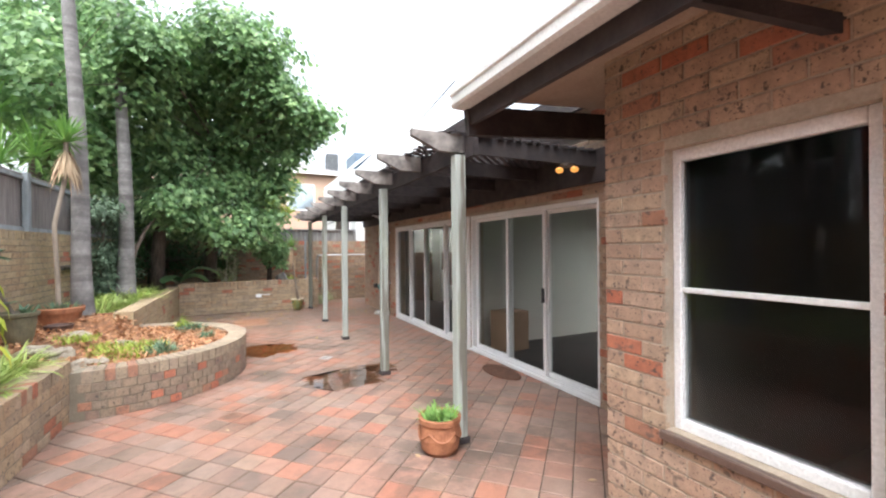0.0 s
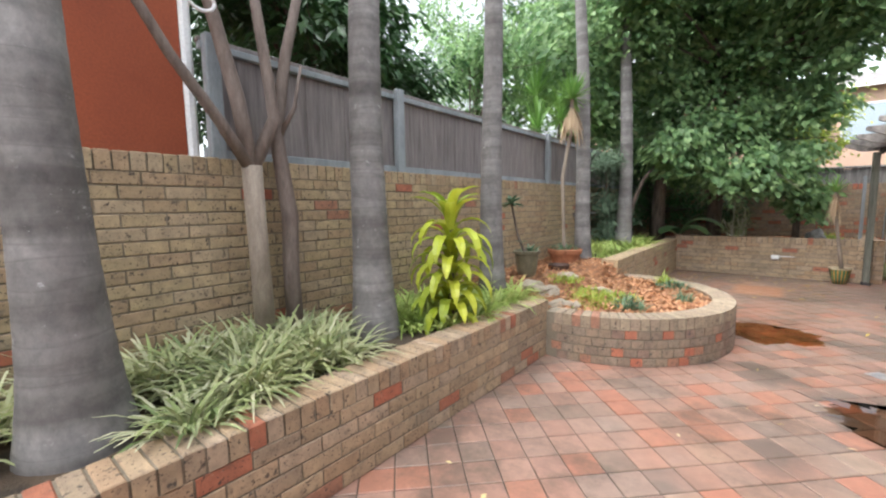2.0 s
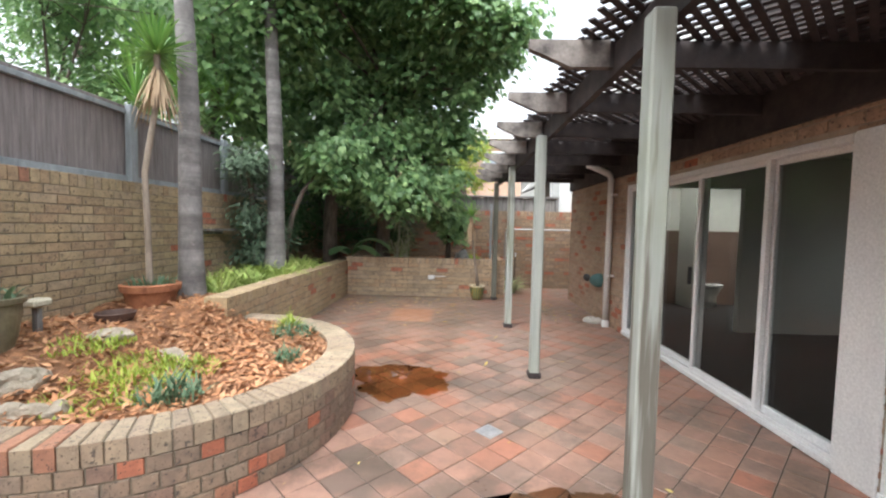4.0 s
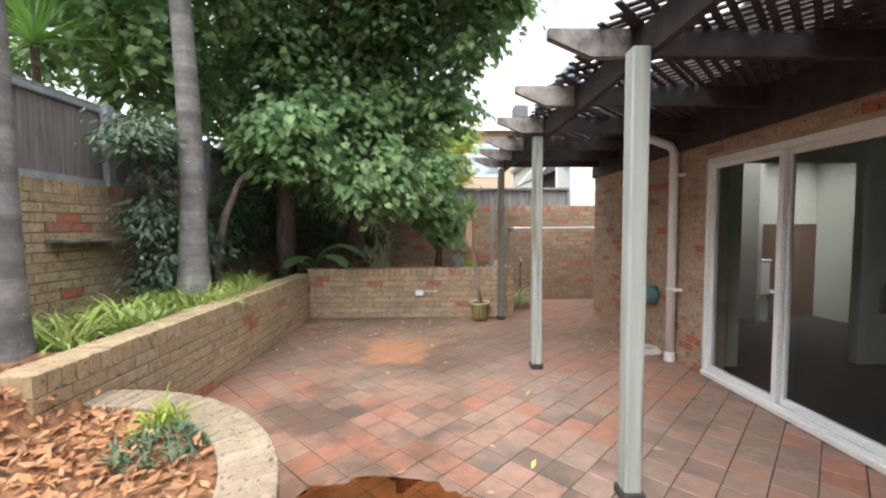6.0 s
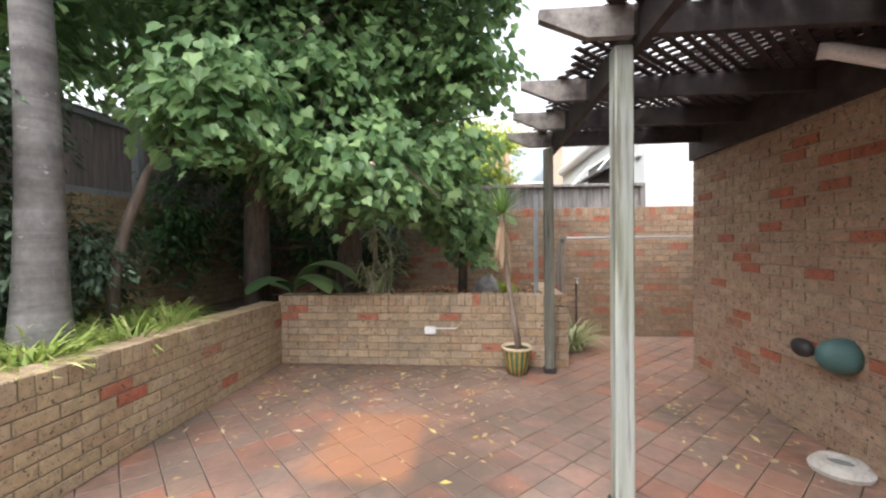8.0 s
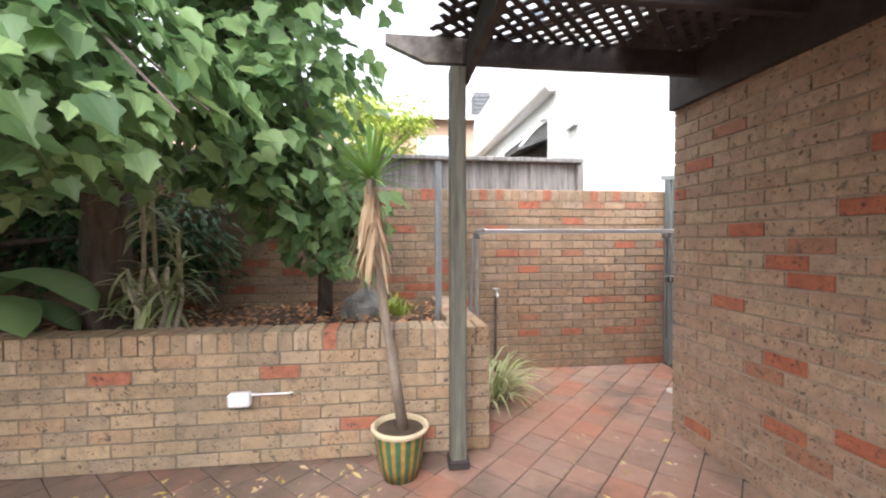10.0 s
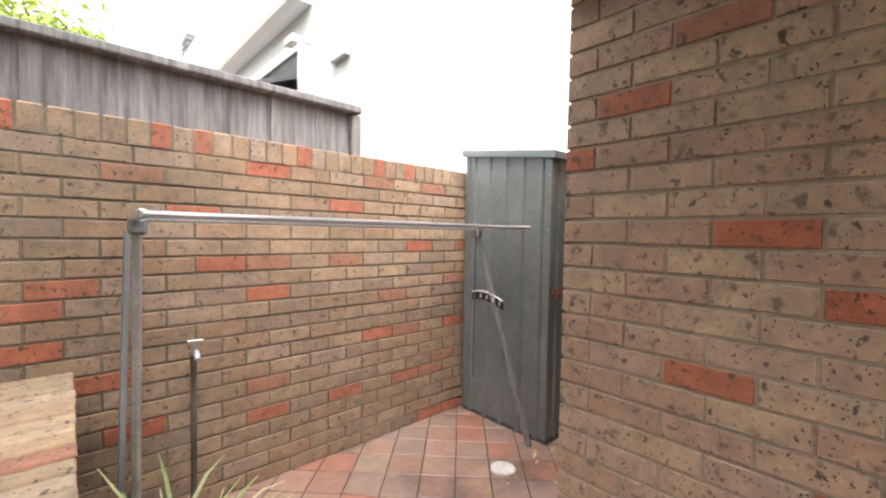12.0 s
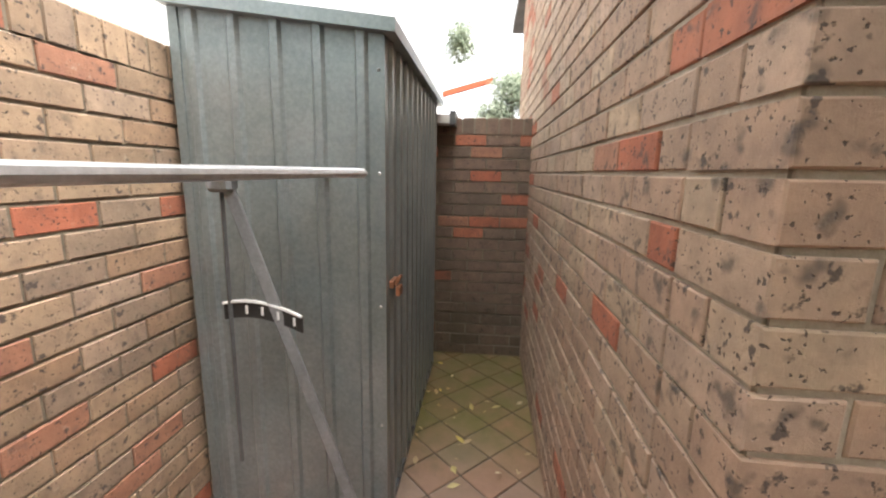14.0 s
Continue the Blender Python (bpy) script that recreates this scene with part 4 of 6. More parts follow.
part("roof_slab", bm, M_ROOF, roof)
for k in range(4):
    bm = bmesh.new()
    span(bm, 2.40 + 0.14 * k, 2.53 + 0.14 * k, 3.55, 11.9, 2.60 + 0.012 * k, 2.622 + 0.012 * k, 0.003)
    part("eave_board", bm, M_EAVE, roof, "dark red-brown eave board")
bm = bmesh.new()
span(bm, 2.73, 2.775, EAVE_END, 12.1, 2.98, 3.2)
part("main_fascia", bm, M_DARKWOOD, roof)


# ---- pergola ----
pergola = thing("pergola", (0, 0, 0), "dark timber pergola with diagonal lattice roof and weathered posts", "pergola")
for i, y in enumerate(POSTS):
    bm = bmesh.new()
    w = 0.095
    box(bm, (POST_X, y, 1.20), (w, w, 2.38), bevel=0.008)
    part("post", bm, M_SHADEDPOST if i == 4 else M_POST, pergola, "grey weathered timber post, colour darkened for shade and wet" if i == 4 else "weathered timber post with flaking pale paint")
    bm = bmesh.new()
    box(bm, (POST_X, y, 0.028), (w + 0.03, w + 0.03, 0.055), bevel=0.008)
    part("post_foot", bm, M_DARKWOOD, pergola, "dark rusted post foot")
bm = bmesh.new()
span(bm, POST_X + 0.055, POST_X + 0.10, 2.9, 12.0, 2.37, 2.54)
part("beam", bm, M_DARKWOOD, pergola)
bm = bmesh.new()
span(bm, HOUSE_X - 0.05, HOUSE_X - 0.004, 2.75, 12.02, 2.265, 2.595)
part("ledger", bm, M_DARKWOOD, pergola)
RAFTERS = (3.06, 3.97, 4.88, 5.79, 6.70, 7.61, 8.52, 9.43, 10.34, 11.07, 11.78)
for y in RAFTERS:
    bm = bmesh.new()
    pts = ((0.95, 2.56), (0.95, 2.515), (1.18, 2.415), (HOUSE_X - 0.05, 2.415), (HOUSE_X - 0.05, 2.56))
    fa = [bm.verts.new((x, y - 0.022, z)) for x, z in pts]
    fb = [bm.verts.new((x, y + 0.022, z)) for x, z in pts]
    bm.faces.new(fa)
    bm.faces.new(fb[::-1])
    for k in range(5):
        j = (k + 1) % 5
        bm.faces.new((fa[j], fa[k], fb[k], fb[j]))
    ob = part("rafter", bm, M_DARKWOOD, pergola)
    bm = bmesh.new()
    pts = ((0.947, 2.562), (0.947, 2.512), (1.18, 2.412), (1.40, 2.412), (1.40, 2.562))
    fa = [bm.verts.new((x, y - 0.025, z)) for x, z in pts]
    fb = [bm.verts.new((x, y + 0.025, z)) for x, z in pts]
    bm.faces.new(fa)
    bm.faces.new(fb[::-1])
    for k in range(5):
        j = (k + 1) % 5
        bm.faces.new((fa[j], fa[k], fb[k], fb[j]))
    part("rafter_tail", bm, M_WOODEND, ob, "bleached tapered rafter end")


def lattice(x0, x1, y0, y1):
    step, k = 0.105, 0
    c = y0 - (x1 - x0)
    while c < y1:
        for lay_no, sgn in ((0, 1), (1, -1)):
            # the slat runs at 45 degrees; clip it to the field
            xa, xb = x0 + random.uniform(-0.05, 0.02), x1
            ya, yb = (c, c + (x1 - x0)) if sgn > 0 else (c + (x1 - x0), c)
            ts = [0.0, 1.0]
            for lim, sg in ((y0, 1), (y1, -1)):
                fa_, fb_ = (ya - lim) * sg, (yb - lim) * sg
                if fa_ < 0 and fb_ < 0:
                    ts = None
                    break
                if fa_ < 0:
                    ts[0] = max(ts[0], -fa_ / (fb_ - fa_))
                elif fb_ < 0:
                    ts[1] = min(ts[1], fa_ / (fa_ - fb_))
            if ts is None or ts[1] - ts[0] < 0.05:
                continue
            z = 2.568 + 0.011 * lay_no
            a = (xa + (xb - xa) * ts[0], ya + (yb - ya) * ts[0], z)
            b = (xa + (xb - xa) * ts[1], ya + (yb - ya) * ts[1], z)
            bm = bmesh.new()
            bar(bm, a, b, 0.036, 0.010)
            part("slat", bm, M_DARKWOOD, pergola)
        c += step


lattice(1.26, HOUSE_X - 0.05, 3.0, 11.85)

bm = bmesh.new()
n, x0, x1 = 60, 1.35, 2.94
rows = []
for k in range(n + 1):
    x = x0 + (x1 - x0) * k / n
    rows.append([bm.verts.new((x, y, 2.66 + 0.012 * math.sin(k * 1.7) + 0.03 * (x - x0))) for y in (2.6, 3.5)])
for a, b in zip(rows, rows[1:]):
    bm.faces.new((a[0], b[0], b[1], a[1]))
tagged(part("roof_sheet", bm, M_SHEET, smooth=True), "pale corrugated translucent roofing sheet over the pergola", "roofing sheet")


# ---- yard lamp, downpipe and wall fittings ----
lamp = thing("ceiling_lamp", (2.47, 2.97, 2.40), "small lit amber ceiling lamp under the pergola", "lamp")
bm = bmesh.new()
lathe(bm, ((0.05, -0.03), (0.06, 0.0)), 16)
part("lamp_base", bm, M_DARKMETAL, lamp)
for s in (-1, 1):
    bm = bmesh.new()
    bmesh.ops.create_uvsphere(bm, u_segments=16, v_segments=10, radius=1, matrix=Matrix.LocRotScale((0.05 * s, -0.045 * s, -0.06), Euler((0, 0, 0.7)), (0.065, 0.036, 0.026)))
    part("shade", bm, M_LAMP, lamp, "glowing amber glass shade", True)

pipe = thing("downpipe", (2.89, 9.68, 0), "white round downpipe with strap on the brick wall", "downpipe")
bm = bmesh.new()
tube(bm, ((0, 0, 0.03), (0, 0, 2.26), (-0.03, 0.015, 2.33), (-0.26, 0.16, 2.47), (-0.31, 0.19, 2.48)), 0.045, 14)
part("pipe", bm, M_WHITE, pipe, smooth=True)
bm = bmesh.new()
lathe(bm, ((0.056, 0.0), (0.056, 0.09), (0.046, 0.1)), 16)
part("collar", bm, M_WHITE, pipe)
for z in (0.78, 2.0):
    bm = bmesh.new()
    lathe(bm, ((0.048, z), (0.052, z + 0.003), (0.052, z + 0.03), (0.048, z + 0.033)), 16)
    span(bm, -0.01, 0.06, -0.11, -0.045, z + 0.001, z + 0.03)
    part("strap", bm, M_WHITE, pipe)

gully = thing("drain_ring", (2.80, 9.98, 0.0), "pale round concrete gully surround on the paving", "drain")
bm = bmesh.new()
lathe(bm, ((0.15, 0.0), (0.155, 0.025), (0.12, 0.065), (0.075, 0.07), (0.07, 0.035)), 20)
part("ring", bm, M_CONCRETE, gully, smooth=False)
bm = bmesh.new()
lathe(bm, ((0.07, 0.036), (0.07, 0.045)), 16)
part("grate", bm, M_GREYMETAL, gully)

hook = thing("hose_hanger", (HOUSE_X - 0.004, 10.12, 0.66), "teal plastic hose hanger with black knob on the wall", "hose hanger")
bm = bmesh.new()
lathe(bm, ((0.11, 0.0), (0.115, 0.05), (0.095, 0.12), (0.05, 0.17), (0.02, 0.18)), 18)
bmesh.ops.transform(bm, matrix=pose(0, 0, 0, 0, -90, 0), verts=bm.verts)
part("bracket", bm, M_TEAL, hook, smooth=True)
bm = bmesh.new()
bmesh.ops.create_uvsphere(bm, u_segments=14, v_segments=8, radius=1, matrix=Matrix.LocRotScale((-0.20, 0.10, 0.03), Euler((0.3, 0, 0.2)), (0.05, 0.075, 0.06)))
tube(bm, ((-0.12, 0.02, 0), (-0.2, 0.09, 0.02)), 0.022, 8)
part("knob", bm, M_BLACK, hook, smooth=True)

outlet = thing("power_outlet", (0.065, 11.95, 0.414), "white weatherproof power outlet on the planter wall", "outlet")
bm = bmesh.new()
box(bm, (0, -0.03, 0), (0.13, 0.06, 0.085), bevel=0.012)
part("cover", bm, M_WHITE, outlet)
bm = bmesh.new()
tube(bm, ((0.06, -0.012, 0.02), (0.28, -0.012, 0.02), (0.3, 0.01, 0.02)), 0.007, 8)
part("conduit", bm, M_WHITE, outlet)

mat_ob = thing("door_mat", (2.74, 4.5, 0), "brown oval door mat before the sliding doors", "mat")
bm = bmesh.new()
lathe(bm, ((0.5, 0.0), (0.5, 0.012), (0.47, 0.02), (0.3, 0.018), (0.28, 0.02)), 28)
bmesh.ops.transform(bm, matrix=Matrix.Diagonal((0.36, 0.72, 1, 1)), verts=bm.verts)
part("mat_body", bm, M_DOORMAT, mat_ob)

lid = thing("inspection_cover", (3.5, 12.72, 0.0), "round white plastic inspection lid in the paving", "drain")
bm = bmesh.new()
lathe(bm, ((0.075, 0.0), (0.075, 0.008), (0.068, 0.012), (0.02, 0.013)), 20)
part("lid", bm, M_CONCRETE, lid)
grate = thing("floor_drain", (0.83, 6.3, 0.0), "small pale square drain grate in the paving", "drain")
bm = bmesh.new()
box(bm, (0, 0, 0.003), (0.15, 0.15, 0.006), 45)
part("frame", bm, M_ALU, grate)
for k in range(-3, 4):
    bm = bmesh.new()
    c, s = math.cos(radians(45)), math.sin(radians(45))
    bar(bm, (k * 0.018 * c - 0.055 * s, k * 0.018 * s + 0.055 * c, 0.008), (k * 0.018 * c + 0.055 * s, k * 0.018 * s - 0.055 * c, 0.008), 0.009, 0.004)
    part("slat", bm, M_ALU, grate)
shelf = thing("wall_shelf", (LEFT_X, 9.15, 1.36), "weathered board shelf on the brick wall", "shelf")
bm = bmesh.new()
span(bm, 0.0, 0.22, -0.33, 0.33, 0, 0.028, 0.004)
part("board", bm, M_WOODEND, shelf)
bm = bmesh.new()
span(bm, 0.0, 0.03, -0.3, 0.3, -0.05, 0, 0.003)
part("cleat", bm, M_OLDFENCE, shelf)


# ---- shed and clothesline ----
SX0, SX1, SY0, SY1, SH0, SH1 = 3.94, 5.46, 12.72, 13.49, 2.03, 1.92
shed = thing("garden_shed", (0, 0, 0), "narrow grey steel garden shed with ribbed walls beside the brick wall", "shed")


def ribbed(name, p0, p1, h0, h1, ribs, n, label=""):
    """A sheet from p0 to p1, ribs pressed outward along n, its top running from h0 to h1."""
    bm = bmesh.new()
    p0, p1, n = Vector((*p0, 0)), Vector((*p1, 0)), Vector((*n, 0))
    prof = [(0.0, 0.0)]
    for k in range(ribs):
        c = (k + 0.5) / ribs
        w = 0.16 / ribs
        prof += [(c - w, 0.0), (c - w * 0.55, 0.014), (c + w * 0.55, 0.014), (c + w, 0.0)]
    prof.append((1.0, 0.0))
    lo, hi = [], []
    for t, o in prof:
        p = p0.lerp(p1, t) + n * o
        lo.append(bm.verts.new((p.x, p.y, 0.015)))
        hi.append(bm.verts.new((p.x, p.y, h0 + (h1 - h0) * t)))
    for k in range(len(prof) - 1):
        bm.faces.new((lo[k], lo[k + 1], hi[k + 1], hi[k]))
    return part(name, bm, M_STEEL, shed, label)


ribbed("front_sheet", (SX0, SY1), (SX0, SY0), SH0, SH1, 5, (-1, 0))
side = ribbed("side_sheet", (SX0 + 0.03, SY0), (SX1, SY0), SH1, SH1, 11, (0, -1), "ribbed steel side with door")
ribbed("back_sheet", (SX1, SY0), (SX1, SY1), SH1, SH0, 5, (1, 0))
ribbed("far_side_sheet", (SX1, SY1), (SX0, SY1), SH0, SH0, 11, (0, 1))
bm = bmesh.new()
v = [bm.verts.new(p) for p in ((SX0 - 0.04, SY0 - 0.05, SH1 + 0.035), (SX1 + 0.03, SY0 - 0.05, SH1 + 0.035), (SX1 + 0.03, SY1 + 0.02, SH0 + 0.035), (SX0 - 0.04, SY1 + 0.02, SH0 + 0.035))]
w = [bm.verts.new(p.co - Vector((0, 0, 0.045))) for p in v]
bm.faces.new(v)
bm.faces.new(w[::-1])
for k in range(4):
    bm.faces.new((v[(k + 1) % 4], v[k], w[k], w[(k + 1) % 4]))
part("roof", bm, M_STEEL, shed)
for x, y in ((SX0, SY0), (SX0, SY1), (SX1, SY0), (SX1, SY1)):
    bm = bmesh.new()
    h = (SH0 if y == SY1 else SH1) - 0.01
    span(bm, x - 0.006, x + 0.03 if x == SX0 else x + 0.006, y - 0.006 if y == SY0 else y - 0.03, y + 0.03 if y == SY0 else y + 0.006, 0.012, h)
    part("corner_trim", bm, M_STEEL, shed)
for z in (0.45, 0.95, 1.45, 1.8):
    bm = bmesh.new()
    bmesh.ops.create_uvsphere(bm, u_segments=8, v_segments=5, radius=0.006, matrix=Matrix.Translation((SX0 - 0.006, SY0 + 0.015, z)))
    part("screw", bm, M_ALU, shed)
bm = bmesh.new()
span(bm, SX0 - 0.008, SX1, SY0 - 0.012, SY1, 0.0, 0.03)
part("base_rail", bm, M_DARKMETAL, shed)
bm = bmesh.new()
box(bm, (SX0 + 0.06, SY0 - 0.02, 1.03), (0.08, 0.02, 0.03), bevel=0.004)
tube(bm, ((SX0 + 0.03, SY0 - 0.035, 1.03), (SX0 + 0.035, SY0 - 0.05, 1.06), (SX0 + 0.055, SY0 - 0.05, 1.06), (SX0 + 0.06, SY0 - 0.035, 1.03)), 0.006, 6)
box(bm, (SX0 + 0.045, SY0 - 0.045, 1.005), (0.045, 0.02, 0.04), bevel=0.004)
part("padlock", bm, M_RUST, shed, "rusty brass padlock and hasp")

line = thing("clothesline", (0, 0, 0), "folding wall clothesline with pale metal frame and wires", "clothesline")
LZ, LX0, LX1, LY0, LY1 = 1.45, 1.80, 3.77, 12.73, 13.27
bm = bmesh.new()
bar(bm, (LX0, LY1, LZ), (LX1 + 0.02, LY1 - 0.06, LZ), 0.028, 0.032, 0.006)
part("main_tube", bm, M_ALU, line)
for dz in (-0.012, 0.012):
    bm = bmesh.new()
    bar(bm, (LX1 - 0.02, LY1 - 0.30, LZ + dz), (LX1 + 0.16, LY1 - 0.34, LZ + dz * 0.6), 0.022, 0.006)
    part("end_strap", bm, M_ALU, line)
for x, ya in ((LX0, LY1), (LX1, LY1 - 0.03)):
    bm = bmesh.new()
    bar(bm, (x, ya + 0.1, LZ + 0.004), (x - 0.04, LY0, LZ), 0.022, 0.03, 0.004)
    part("arm", bm, M_ALU, line)
    bm = bmesh.new()
    box(bm, (x, ya - 0.01, LZ - 0.035), (0.06, 0.09, 0.07), bevel=0.012)
    part("hinge", bm, M_GREYMETAL, line, "grey hinge bracket")
bm = bmesh.new()
tube(bm, ((LX0 - 0.04, LY0, LZ), (LX1 - 0.04, LY0, LZ)), 0.010, 8)
part("front_tube", bm, M_ALU, line)
for k in range(5):
    y = LY0 + 0.08 + 0.085 * k
    bm = bmesh.new()
    tube(bm, ((LX0 - 0.02, y, LZ + 0.006), (LX1 - 0.02, y - 0.02, LZ + 0.002)), 0.0028, 5)
    part("wire", bm, M_WHITE, line)
bm = bmesh.new()
bar(bm, (LX0, LY1 - 0.02, LZ - 0.04), (LX0 - 0.02, LY1 - 0.05, 0.0), 0.028, 0.028, 0.005)
part("leg", bm, M_ALU, line)
bm = bmesh.new()
bar(bm, (LX0 - 0.02, LY1 + 0.13, LZ - 0.06), (LX0 - 0.06, LY1 + 0.13, 0.0), 0.05, 0.02)
part("back_strip", bm, M_FENCEPOST, line, "blue-grey back strip")
bm = bmesh.new()
bar(bm, (LX1, LY1 - 0.06, LZ - 0.05), (LX1 + 0.06, LY0 + 0.04, 0.0), 0.012, 0.042, 0.003)
part("leg", bm, M_GREYMETAL, line, "grey slanting flat leg")
bm = bmesh.new()
bar(bm, (LX1 + 0.01, LY1 - 0.03, LZ - 0.05), (LX1 + 0.02, LY1 - 0.02, 0.35), 0.012, 0.016)
part("back_rod", bm, M_DARKMETAL, line)
bm = bmesh.new()
arc = [(LX1 + 0.02, LY1 + 0.0 - 0.29 * t, 0.905 + 0.065 * math.sin(math.pi * (0.3 + 0.62 * t))) for t in [k / 10 for k in range(11)]]
ring = [[bm.verts.new((a[0] + dx, a[1], a[2] + dz)) for dx, dz in ((-0.004, -0.034), (0.004, -0.034), (0.004, 0.028), (-0.004, 0.028))] for a in arc]
for p, q in zip(ring, ring[1:]):
    for k in range(4):
        bm.faces.new((p[k], p[(k + 1) % 4], q[(k + 1) % 4], q[k]))
bm.faces.new(ring[0])
bm.faces.new(ring[-1][::-1])
part("quadrant", bm, M_BLACK, line, "black toothed folding quadrant")
bm = bmesh.new()
for a, b in zip(arc, arc[1:]):
    bar(bm, (a[0] - 0.006, a[1], a[2] + 0.028), (b[0] - 0.006, b[1], b[2] + 0.028), 0.01, 0.008)
for k in range(1, 10, 2):
    a = arc[k]
    box(bm, (a[0] - 0.006, a[1], a[2] - 0.004), (0.004, 0.008, 0.03))
part("quadrant_edge", bm, M_WHITE, line, "white edge and teeth")

tap = thing("garden_tap", (2.04, BACK_Y - 0.04, 0), "brass garden tap on a brown standpipe", "tap")
bm = bmesh.new()
tube(bm, ((0, 0, 0), (0, 0, 0.8)), 0.014, 10)
part("standpipe", bm, M_BARK, tap)
bm = bmesh.new()
tube(bm, ((0, 0.0, 0.79), (0, -0.02, 0.82), (0, -0.07, 0.82), (0, -0.09, 0.79)), 0.013, 10)
tube(bm, ((0, -0.04, 0.82), (0, -0.04, 0.86)), 0.01, 8)
part("spout", bm, M_ALU, tap)
bm = bmesh.new()
bar(bm, (-0.035, -0.04, 0.868), (0.035, -0.04, 0.868), 0.014, 0.012, 0.003)
part("handle", bm, M_ALU, tap)
stake = thing("garden_stake", (1.36, 12.73, 0.70), "pale grey upright stake in the planter", "stake")
bm = bmesh.new()
box(bm, (0, 0, 0.66), (0.055, 0.03, 1.32), bevel=0.004)
part("stake_body", bm, M_FENCEPOST, stake)


# ---- fences ----
def fence_west():
    f = thing("fence_west", (0, 0, 0), "grey weathered paling fence on top of the brick wall", "fence")
    x = LEFT_X - 0.10
    for y in (2.47, 4.27, 6.03, 7.82, 9.62, 11.42, 13.2):
        bm = bmesh.new()
        box(bm, (x + 0.055, y, 2.31), (0.075, 0.10, 0.86), bevel=0.008)
        part("post", bm, M_FENCEPOST, f, "blue-grey fence post")
    y = 2.52
    while y < 13.9:
        w = random.uniform(0.125, 0.15)
        bm = bmesh.new()
        box(bm, (x - 0.012 + 0.006 * (int(y * 50) % 2), y + w / 2, 2.29 + random.uniform(-0.006, 0.006)), (0.012, w + 0.004, 0.80), bevel=0.002)
        part("board", bm, M_FENCE, f)
        y += w
    for z, h in ((1.94, 0.065), (2.665, 0.05)):
        bm = bmesh.new()
        span(bm, x - 0.003, x + 0.045, 2.4, 13.5, z - h / 2, z + h / 2, 0.005)
        part("rail", bm, M_FENCEPOST, f)
    bm = bmesh.new()
    span(bm, x - 0.03, x + 0.03, 2.4, 13.5, 2.692, 2.725, 0.005)
    part("cap_rail", bm, M_FENCE, f)


def fence_north():
    f = thing("fence_north", (0, 0, 0), "silvered old paling fence behind the brick wall", "fence")
    x = -3.3
    while x < 3.05:
        w = random.uniform(0.13, 0.17)
        bm = bmesh.new()
        box(bm, (x + w / 2, BACK_Y + 0.27 + 0.009 * (int(x * 50) % 2) + random.uniform(-0.004, 0.004), 1.12 + random.uniform(-0.015, 0.01)), (w + 0.012, 0.016, 2.24), bevel=0.002)
        part("board", bm, M_OLDFENCE, f)
        x += w
    bm = bmesh.new()
    bar(bm, (-3.0, BACK_Y + 0.25, 2.27), (3.12, BACK_Y + 0.25, 2.255), 0.11, 0.045, 0.006)
    part("cap_rail", bm, M_OLDFENCE, f)
    bm = bmesh.new()
    box(bm, (3.09, BACK_Y + 0.26, 1.11), (0.07, 0.08, 2.22), bevel=0.006)
    part("post", bm, M_OLDFENCE, f)


fence_west()
fence_north()


# ---- neighbouring buildings ----
def house_block(name, label, x0, x1, y0, y1, z1, mat, roof_h, windows=(), over=0.4):
    h = thing(name, (0, 0, 0), label, "house")
    bm = bmesh.new()
    span(bm, x0, x1, y0, y1, -0.05, z1)
    part("wall", bm, mat, h)
    bm = bmesh.new()
    a = [bm.verts.new((x, y, z1)) for x, y in ((x0 - over, y0 - over), (x1 + over, y0 - over), (x1 + over, y1 + over), (x0 - over, y1 + over))]
    if x1 - x0 > y1 - y0:
        d = (y1 - y0) / 2 + over
        b = [bm.verts.new((x0 - over + d, (y0 + y1) / 2, z1 + roof_h)), bm.verts.new((x1 + over - d, (y0 + y1) / 2, z1 + roof_h))]
        fs = ((a[0], a[1], b[1], b[0]), (a[1], a[2], b[1]), (a[2], a[3], b[0], b[1]), (a[3], a[0], b[0]))
    else:
        d = (x1 - x0) / 2 + over
        b = [bm.verts.new(((x0 + x1) / 2, y0 - over + d, z1 + roof_h)), bm.verts.new(((x0 + x1) / 2, y1 + over - d, z1 + roof_h))]
        fs = ((a[0], a[1], b[0]), (a[1], a[2], b[1], b[0]), (a[2], a[3], b[1]), (a[3], a[0], b[0], b[1]))
    for q in fs:
        bm.faces.new(q)
    bm.faces.new(a[::-1])
    part("roof", bm, M_ROOF, h)
    bm = bmesh.new()
    for p, q in (((x0, y0), (x1, y0)), ((x0, y0), (x0, y1)), ((x1, y0), (x1, y1))):
        span(bm, min(p[0], q[0]) - over - 0.05, max(p[0], q[0]) + over * (1 if p[0] != q[0] else -1) + (0.05 if p[0] != q[0] else 0.0), min(p[1], q[1]) - over - 0.05, (p[1] - over if p[1] == q[1] else q[1] + over), z1 - 0.16, z1 + 0.02) if p[0] == x0 else None
    part("gutter", bm, M_GUTTER, h)
    for wx0, wx1, wz0, wz1 in windows:
        w = part("window", frame_bm(wx0, wx1, y0, wz0, wz1), M_WHITE, h)
        bm = bmesh.new()
        span(bm, wx0 + 0.06, wx1 - 0.06, y0 - 0.02, y0 - 0.012, wz0 + 0.06, wz1 - 0.06)
        part("pane", bm, M_SKYPANE, w)
    return h


